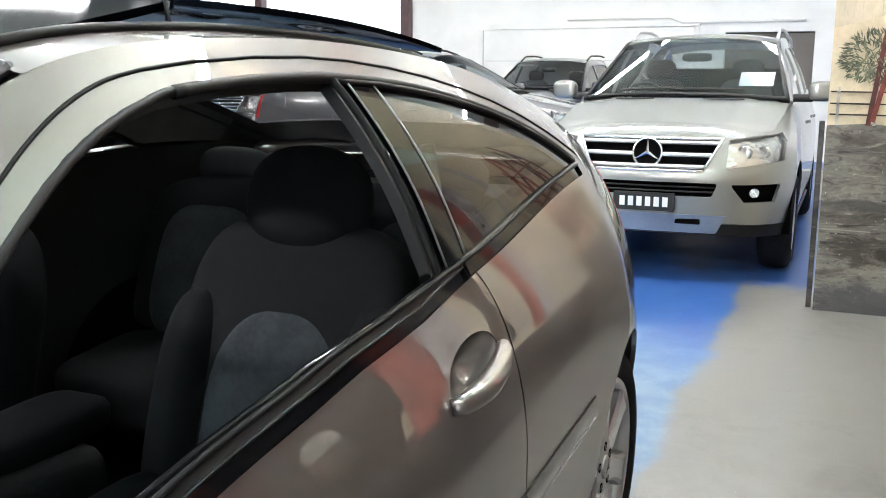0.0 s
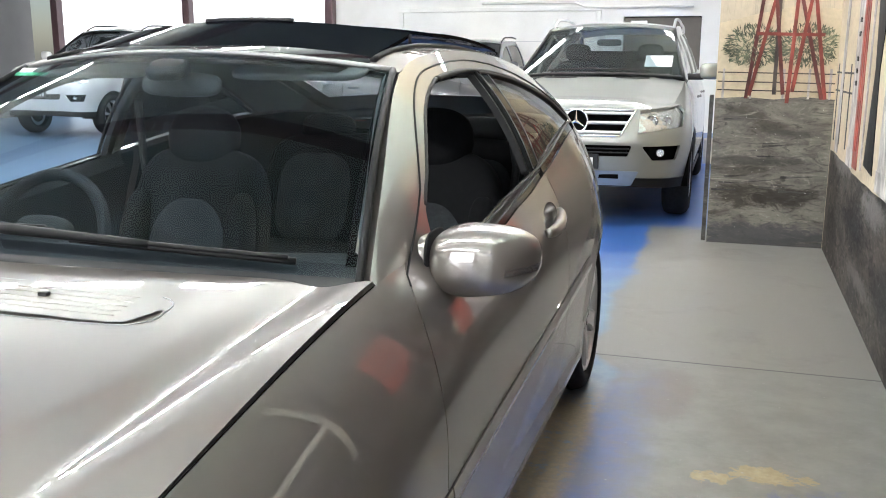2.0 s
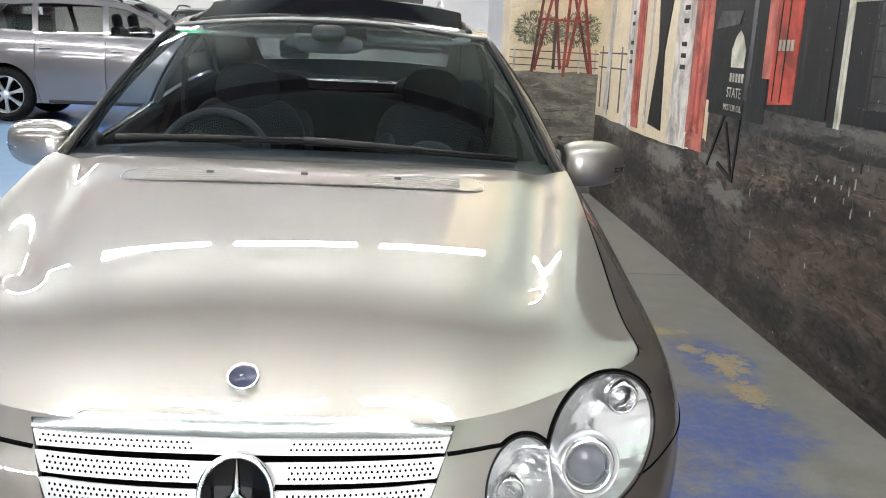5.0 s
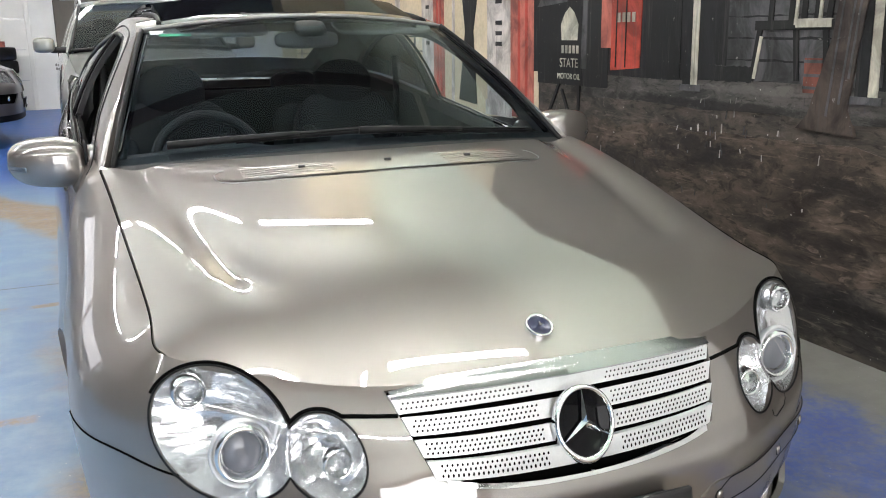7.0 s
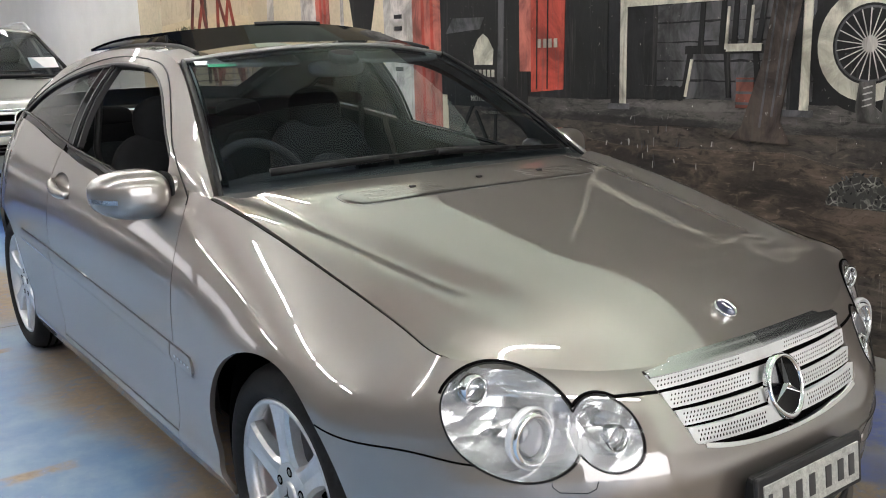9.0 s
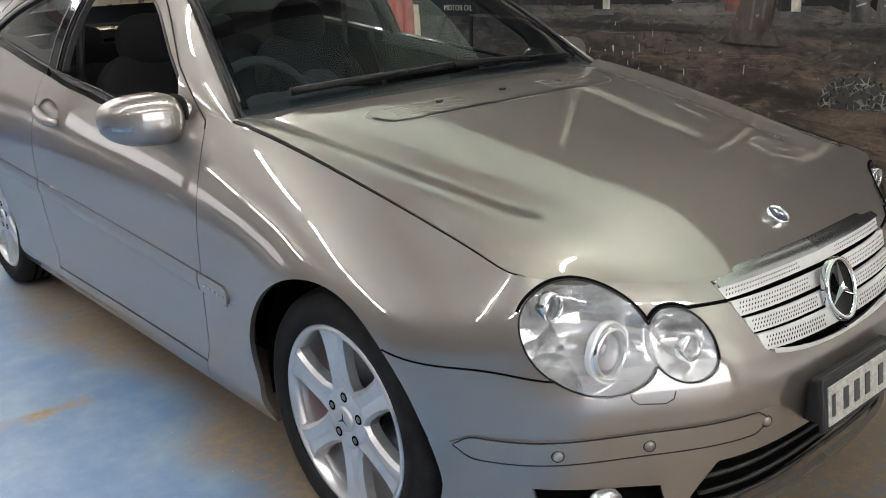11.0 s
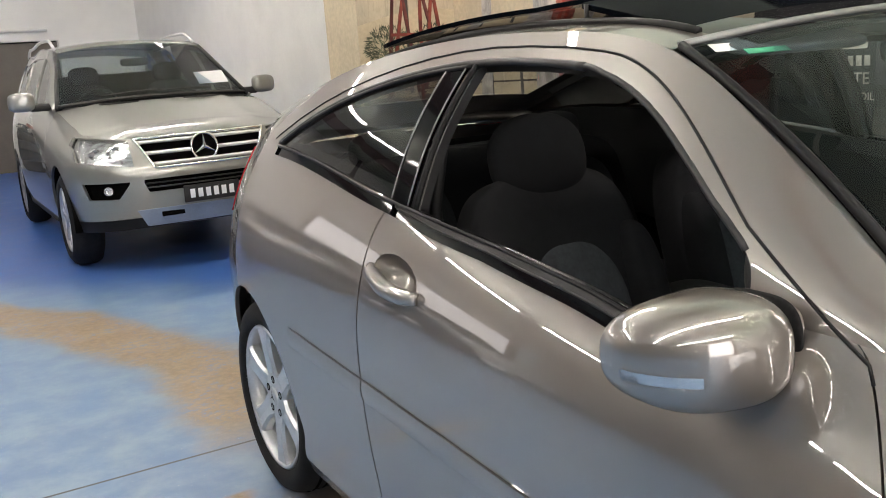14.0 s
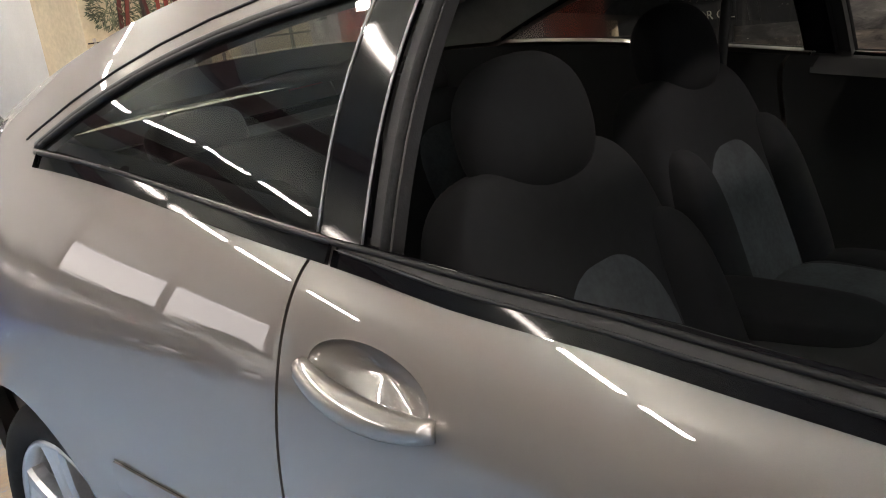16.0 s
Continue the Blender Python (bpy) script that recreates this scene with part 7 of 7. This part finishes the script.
for z in (1.15, 1.27):
    stroke("painted_rail", (4.65, z), (6.08, z - 0.01), 0.006, 0.006, P_BARK, 1)
for y in (5.25, 5.62, 5.95):
    stroke("painted_fence_post", (y, 0.80), (y + 0.01, 1.32), 0.018, 0.014, P_PLANK, 2)
daub("painted_trunk", [(5.80, 0.74), (5.64, 0.74), (5.60, 1.5), (5.50, 2.6), (5.62, 2.6), (5.72, 1.5)], P_WHITE, 3)
# two fuel pumps with faded red flanks
for y0, y1, y2, z0 in ((5.08, 4.83, 4.62, 0.74), (3.84, 3.48, 3.16, 0.74)):
    pump = bar("painted_pump", y1, y0, z0, 2.25, P_WHITE, 3)
    bar("painted_pump_side", y2, y1 + 0.004, z0, 2.25, P_ROSE, 3, parent=pump)
    bar("painted_pump_foot", y1 - 0.02, y0 + 0.03, z0 - 0.015, z0 + 0.09, P_WHITE, 4, parent=pump)
    for t in (0.3, 0.62):
        stroke("painted_pipe", (y2 + (y1 - y2) * t, z0 + 0.1), (y2 + (y1 - y2) * t, 2.2), 0.018, 0.014, P_RED, 4, parent=pump)
    for z in (1.20, 1.27, 1.34, 1.48, 1.56):
        bar("painted_dial_bar", y1 + (y0 - y1) * 0.36, y1 + (y0 - y1) * 0.62, z, z + 0.028, P_TIMBER, 5, parent=pump)
stroke("painted_pole", (4.46, 0.76), (4.40, 2.3), 0.022, 0.018, P_WHITE, 4)
daub("painted_dark_tree", [(4.34, 0.80), (4.02, 0.78), (4.08, 1.3), (3.94, 1.75), (4.0, 2.4), (4.5, 2.4), (4.30, 1.7), (4.22, 1.3)], P_BLACK, 3)
# shed, sign, vending box
bar("painted_shed", 2.30, 3.10, 0.98, 2.3, P_BLACK, 3)
sign = bar("painted_sign", 2.575, 2.845, 0.985, 1.43, P_BLACK, 5)
daub("painted_shell", [(2.80, 1.24), (2.62, 1.24), (2.61, 1.33), (2.66, 1.40), (2.71, 1.43), (2.76, 1.40), (2.81, 1.33)], P_CREAM, 6, parent=sign)
for z in (1.165,):
    for i in range(5):
        bar("sign_letter_bar", 2.605 + 0.042 * i, 2.632 + 0.042 * i, z, z + 0.045, P_CREAM, 6, parent=sign)
words = bpy.data.curves.new("sign_words", "FONT")
words.body, words.size, words.extrude, words.align_x = "MOTOR OIL", 0.048, 0.0008, "CENTER"
words.materials.append(P_CREAM)
sign_words = child("sign_words", words, sign, "cream painted words on a black sign")
sign_words.matrix_basis = Matrix.Translation((X_WALL - 0.0138, 2.71, 1.015)) @ Euler((radians(90), 0, radians(-90))).to_matrix().to_4x4()
state = bpy.data.curves.new("sign_words", "FONT")
state.body, state.size, state.extrude, state.align_x = "STATE", 0.075, 0.0008, "CENTER"
state.materials.append(P_CREAM)
state_words = child("sign_words", state, sign)
state_words.matrix_basis = Matrix.Translation((X_WALL - 0.0138, 2.71, 1.085)) @ Euler((radians(90), 0, radians(-90))).to_matrix().to_4x4()
for a, b in (((2.83, 0.99), (3.03, 0.69)), ((2.60, 0.99), (2.62, 0.65)), ((2.80, 0.95), (2.64, 0.68)), ((2.63, 0.66), (2.86, 0.72))):
    stroke("painted_sign_leg", a, b, 0.011, 0.011, P_BLACK, 5, parent=sign)
daub("painted_card", [(3.10, 1.44), (2.74, 1.46), (2.70, 1.53), (3.02, 1.535)], P_PLANK, 5)
stroke("painted_post", (2.555, 1.08), (2.50, 2.4), 0.028, 0.024, P_PLANK, 5)
box_red = daub("painted_vending_box", [(2.27, 1.08), (2.0, 1.10), (1.98, 1.75), (2.27, 1.75)], P_RED, 4)
bar("painted_box_side", 2.27, 2.37, 1.20, 1.75, P_ROSE, 4, parent=box_red)
for i in range(4):
    bar("box_letter_bar", 2.045 + 0.045 * i, 2.072 + 0.045 * i, 1.335, 1.385, P_CREAM, 6, parent=box_red)
for y in (2.22, 2.13):
    stroke("painted_box_seam", (y, 1.10), (y - 0.01, 1.74), 0.004, 0.004, P_BLACK, 6, parent=box_red)
bar("painted_doorway", 1.66, 1.94, 1.06, 2.3, P_BLACK, 3)
# veranda posts, planked wall, chair and drum
for y0 in (1.63, 0.57):
    post = bar("painted_veranda_post", y0 - 0.065, y0, 1.02, 2.4, P_TIMBER, 6)
    bar("painted_post_face", y0 - 0.105, y0 - 0.062, 1.02, 2.4, P_CREAM, 6, parent=post)
    bar("painted_post_foot", y0 - 0.13, y0 + 0.02, 1.005, 1.035, P_PLANK, 7, parent=post)
bar("painted_beam", 0.70, 1.53, 1.53, 1.62, P_CREAM, 5)
for i in range(5):
    bar("painted_plank", 0.45, 1.32, 1.07 + 0.093 * i, 1.155 + 0.093 * i, P_PLANK, 2, rough=0.004)
bar("painted_crate", 1.15, 1.42, 1.06, 1.13, P_TIMBER, 4, rough=0.004)
chair = bar("painted_chair", 0.70, 1.14, 1.285, 1.325, P_BLACK, 6)
for a, b in (((1.11, 1.29), (1.15, 1.07)), ((0.90, 1.29), (0.88, 1.08)), ((0.74, 1.29), (0.72, 1.10)), ((1.05, 1.32), (1.04, 1.53)), ((0.93, 1.32), (0.92, 1.53)), ((0.86, 1.32), (0.85, 1.53)), ((0.79, 1.32), (0.78, 1.53)), ((0.73, 1.32), (0.70, 1.53))):
    stroke("painted_chair_leg", a, b, 0.015, 0.013, P_BLACK, 6, parent=chair)
for y in (0.905, 0.775):
    stroke("painted_chair_light", (y, 1.305), (y - 0.012, 1.50), 0.007, 0.005, P_CREAM, 7, parent=chair)
bar("painted_chair_cloth", 0.71, 0.90, 1.295, 1.33, P_CREAM, 8, parent=chair)
stroke("painted_leg_light", (1.10, 1.26), (1.135, 1.08), 0.006, 0.006, P_CREAM, 7, parent=chair)
drum = bar("painted_drum", 0.745, 0.838, 1.035, 1.175, flatpaint("paint_rust", (0.16, 0.055, 0.04), 0.4), 6)
for z in (1.05, 1.10, 1.155):
    bar("painted_hoop", 0.743, 0.840, z, z + 0.012, P_PLANK, 7, parent=drum)
daub("painted_trunk", [(0.86, 0.89), (0.80, 0.95), (0.70, 1.25), (0.64, 1.6), (0.60, 2.3), (0.44, 2.3), (0.50, 1.6), (0.56, 1.25), (0.60, 0.98), (0.55, 0.88)], P_BARK, 9)
for y, z0 in ((0.70, 0.95), (0.64, 1.0), (0.60, 1.1)):
    stroke("painted_bark_light", (y, z0), (y - 0.08, z0 + 0.7), 0.006, 0.004, P_PLANK, 10)
# spoked wheel leaning on the wall
W0 = (0.20, 1.315)
ring_daub("painted_wheel", W0, 0.165, 0.235, P_CREAM, 5)
ring_daub("painted_tyre", W0, 0.232, 0.285, P_BLACK, 4)
ring_daub("painted_wheel_gap", W0, 0.0, 0.168, P_BLACK, 4)
ring_daub("painted_wheel_rim", W0, 0.145, 0.155, P_PLANK, 6)
for i in range(22):
    a = 2 * math.pi * i / 22
    stroke("painted_spoke", (W0[0] + 0.03 * math.cos(a), W0[1] + 0.03 * math.sin(a)), (W0[0] + 0.148 * math.cos(a + 0.12), W0[1] + 0.148 * math.sin(a + 0.12)), 0.0022, 0.0016, P_WHITE, 6)
ring_daub("painted_hub", W0, 0.0, 0.034, P_WHITE, 7)
# a pair of old boots below the wheel
for dy in (0.0, -0.115):
    boot = daub("painted_boot", [(0.235 + dy, 1.16), (0.165 + dy, 1.165), (0.16 + dy, 1.06), (0.115 + dy, 1.025), (0.11 + dy, 0.995), (0.23 + dy, 0.995), (0.245 + dy, 1.05)], P_BOOT, 8)
    for z in (1.06, 1.085, 1.11, 1.135):
        stroke("painted_lace", (0.215 + dy, z), (0.175 + dy, z + 0.012), 0.003, 0.003, P_PALE, 9, parent=boot)
# netted boulder, scuffs and chips
rng = random.Random(4)
P_NET = mat("paint_netted_stone", (0.05, 0.05, 0.045), 0.6)
tn = Tree(P_NET)
net = tn.node("TexVoronoi")
net.feature = "DISTANCE_TO_EDGE"
tn.set(net, "Vector", tn.coord())
tn.set(net, "Scale", 30.0)
lit = tn.ramp(tn.noise(tn.coord(), 14.0), 0.4, 0.62)
tn.set(tn.b, "Base Color", tn.mix(tn.math("MULTIPLY", tn.math("SUBTRACT", 1.0, tn.ramp(net.outputs["Distance"], 0.03, 0.10)), lit), (0.028, 0.027, 0.024), (0.24, 0.24, 0.21)))
bush = daub("painted_boulder", [(0.36 - 0.17 * (1 - math.cos(a)) + rng.uniform(-0.012, 0.012), 0.63 + 0.16 * math.sin(a) * (0.8 + 0.2 * rng.random())) for a in np.linspace(0, math.pi, 18)], P_NET, 4)
for i in range(60):
    a, q = rng.uniform(0.1, math.pi - 0.1), rng.random() ** 0.5
    y, z = 0.19 + 0.16 * q * math.cos(a), 0.635 + 0.14 * q * math.sin(a)
    stroke("painted_dab", (y, z), (y + rng.uniform(-0.012, 0.012), z + 0.012), 0.004, 0.002, P_BLACK if i % 3 else P_PLANK, 5, parent=bush)
drips = random.Random(9)
for i in range(46):
    y = drips.gauss(1.40, 0.16) if i % 3 else drips.uniform(0.5, 2.4)
    z = drips.uniform(0.70, 1.0) if i % 3 else drips.uniform(0.40, 1.0)
    tall = drips.uniform(0.010, 0.045)
    stroke("paint_drip", (y, z), (y + drips.uniform(-0.006, 0.006), z + tall), drips.uniform(0.0010, 0.0024), 0.0006, P_PALE if i % 2 else P_PLANK, 2.6 + 0.005 * i)

# ---- mural on the pier ----
daub("painted_ground", [(1.2005, -0.01), (X_WALL - 0.002, -0.01), (X_WALL - 0.002, 1.07), (1.8, 1.085), (1.6, 1.065), (1.4, 1.08), (1.2005, 1.068)], P_GROUND, 1, "pier")
for i in range(12):
    x, z = rng.uniform(1.21, 1.75), rng.choice((rng.uniform(0.36, 0.60), rng.uniform(0.3, 1.0)))
    stroke("painted_shadow", (x, z), (x + rng.uniform(0.10, 0.25), z + rng.uniform(-0.015, 0.02)), rng.uniform(0.004, 0.010), 0.002, P_SHADE if i % 3 else P_LEDGE, 2 + 0.02 * i, "pier")
daub("painted_hill", [(1.202, 1.60), (1.45, 1.66), (1.7, 1.71), (X_WALL - 0.002, 1.69), (X_WALL - 0.002, 2.0), (1.6, 2.02), (1.202, 1.9)], flatpaint("paint_pale_hill", (0.56, 0.48, 0.36), 0.1), 1, "pier")
# two round tree crowns in small dabs of the brush, as one painted patch
for shade, count, seed in ((P_LEAF, 760, 21), (P_LEAF_PALE, 420, 22)):
    leafy = random.Random(seed)
    crown_v, crown_f = [], []
    for i in range(count):
        a, q = leafy.uniform(0, 2 * math.pi), leafy.random() ** 0.5
        side_ = -1 if i % 2 else 1
        x, z = 1.63 + side_ * 0.185 + 0.21 * q * math.cos(a), 1.425 + 0.17 * q * math.sin(a) * (0.75 if math.sin(a) < 0 else 1)
        if not 1.225 < x < 1.985:
            continue
        lean = a + leafy.uniform(-0.7, 0.7) if q > 0.4 else leafy.uniform(0, 6.3)
        ln, wd = leafy.uniform(0.014, 0.030), leafy.uniform(0.0025, 0.0055)
        c, d = math.cos(lean), math.sin(lean)
        n0 = len(crown_v)
        y = Y_PIER - (0.0062 if shade is P_LEAF else 0.0098) - 0.000004 * i
        crown_v += [(x - ln * c, y, z - ln * d), (x + wd * d, y, z - wd * c), (x + ln * c, y, z + ln * d), (x - wd * d, y, z + wd * c)]
        crown_f.append((n0, n0 + 1, n0 + 2, n0 + 3))
    tagged(child("painted_leaves", mesh_from("painted_leaves", crown_v, crown_f, shade, False), pier), kind="stuff")
for x in (1.25, 1.44, 1.66, 1.83, 1.97):
    stroke("painted_fence_post", (x, 1.07), (x, 1.28), 0.008, 0.008, P_WHITE, 5, "pier")
for z in (1.13, 1.19, 1.255):
    stroke("painted_rail", (1.21, z), (2.0, z - 0.01), 0.004, 0.004, P_BARK, 5, "pier")
legs = (((1.41, 1.07), (1.56, 2.4)), ((1.43, 1.09), (1.66, 2.2)), ((1.60, 1.10), (1.60, 2.3)), ((1.69, 1.04), (1.74, 2.4)), ((1.66, 1.10), (1.52, 2.2)), ((1.94, 1.07), (1.74, 2.4)), ((1.92, 1.07), (1.66, 2.1)), ((1.72, 1.12), (1.84, 2.0)))
for i, (a, b) in enumerate(legs):
    stroke("painted_tower_leg", a, b, 0.013, 0.011, P_BARK if i in (2,) else (P_TOWER if i % 2 else P_TOWER_DARK), 6 + 0.3 * i, "pier")
stroke("painted_tower_brace", (1.46, 1.525), (1.91, 1.515), 0.011, 0.011, P_TOWER, 9, "pier")
stroke("painted_tower_brace", (1.51, 1.86), (1.85, 1.86), 0.010, 0.010, P_TOWER, 9, "pier")
tagged(box("edge_board", (0.03, 0.035, 1.09), (1.175, Y_PIER + 0.06, 0.545), P_LEDGE, None, 0.004), "narrow grey board beside the painted pier", "board")

CARTON = grained("pale_board", (0.50, 0.47, 0.42), 0.7, 0.1, 6, 80)
carton = tagged(box("carton", (0.27, 0.24, 0.31), (1.13, 11.6, 0.155), CARTON, None, 0.006), "pale cardboard carton on the floor by the wall", "box")
box("flap", (0.27, 0.115, 0.006), (1.13, 11.54, 0.314), CARTON, carton, 0, "", (3, 0, 0))
box("flap", (0.27, 0.115, 0.006), (1.13, 11.66, 0.314), CARTON, carton, 0, "", (-3, 0, 0))

# ---- back wall: door, trims, pipe, tyres ----
DOOR = grained("door_paint", (0.115, 0.10, 0.085), 0.5, 0.1, 4, 60)
door = tagged(box("door_1", (1.38, 0.05, 2.08), (0, Y_BACK + 0.12, 1.04), DOOR), "dark brown flush door in the back wall", "door", kind="structure")
box("door_handle", (0.14, 0.05, 0.03), (-0.5, Y_BACK + 0.075, 1.02), ALLOY, door, 0.008)
box("door_closer", (0.30, 0.05, 0.05), (-0.42, Y_BACK + 0.07, 2.0), ALLOY, door, 0.008)
box("door_backing", (1.42, 0.04, 2.14), (0, Y_BACK + 0.18, 1.07), VOID, door)
for x0, x1 in ((-5.0, -1.2),):
    sd = tagged(box("sectional_door", (x1 - x0, 0.03, 2.2), ((x0 + x1) / 2, Y_BACK - 0.014, 1.1), WHITE_WALL, None, 0.004), "white sectional door in the back wall", "door", kind="structure")
    for z in (0.55, 1.1, 1.65):
        box("door_joint", (x1 - x0 - 0.05, 0.006, 0.012), ((x0 + x1) / 2, Y_BACK - 0.031, z), ALLOY, sd)
    for w, h, cx, cz in ((x1 - x0 + 0.2, 0.08, (x0 + x1) / 2, 2.25), (0.08, 2.2, x0 - 0.05, 1.1), (0.08, 2.2, x1 + 0.05, 1.1)):
        box("door_frame", (w, 0.06, h), (cx, Y_BACK - 0.03, cz), WHITE_WALL, sd, 0.006)
pipe = tube("wall_pipe", [(-3.4, Y_BACK - 0.05, 2.36), (-1.6, Y_BACK - 0.05, 2.36), (-1.4, Y_BACK - 0.05, 2.27), (0.55, Y_BACK - 0.05, 2.27)], 0.022, WHITE_WALL, None, 8)
tagged(pipe, "thin white conduit along the back wall", "pipe")


def loose_tyre(z):
    t = turned("tyre", [(0.20, -0.10), (0.24, -0.115), (0.315, -0.11), (0.335, -0.08), (0.338, 0), (0.335, 0.08), (0.315, 0.11), (0.24, 0.115), (0.20, 0.10), (0.195, 0), (0.20, -0.10)], RUBBER, None, "z", (0, 0, 0), 40)
    t.location = (-1.72, 16.15, z)
    return tagged(t, "black used tyre in a stack by the wall", "tyre", "stacked tyres")


tyre0 = loose_tyre(0.117)
for i in range(1, 5):
    copy_thing(tyre0, pose(-1.72 + 0.015 * (i % 2), 16.15, 0.117 + 0.231 * i))
tagged(box("small_box", (0.22, 0.16, 0.10), (-1.66, 16.15, 1.208), P_ROSE, None, 0.005), "small brown carton on the tyre stack", "box")
# rafters under the roof
for y in (-8.7, -3.15, 2.4, 8.0, 13.6):
    tagged(box("rafter", (XS, 0.18, 0.36), (XC, y, Z_CEIL - 0.18), STEEL), "dark painted steel roof rafter", "beam", kind="structure")
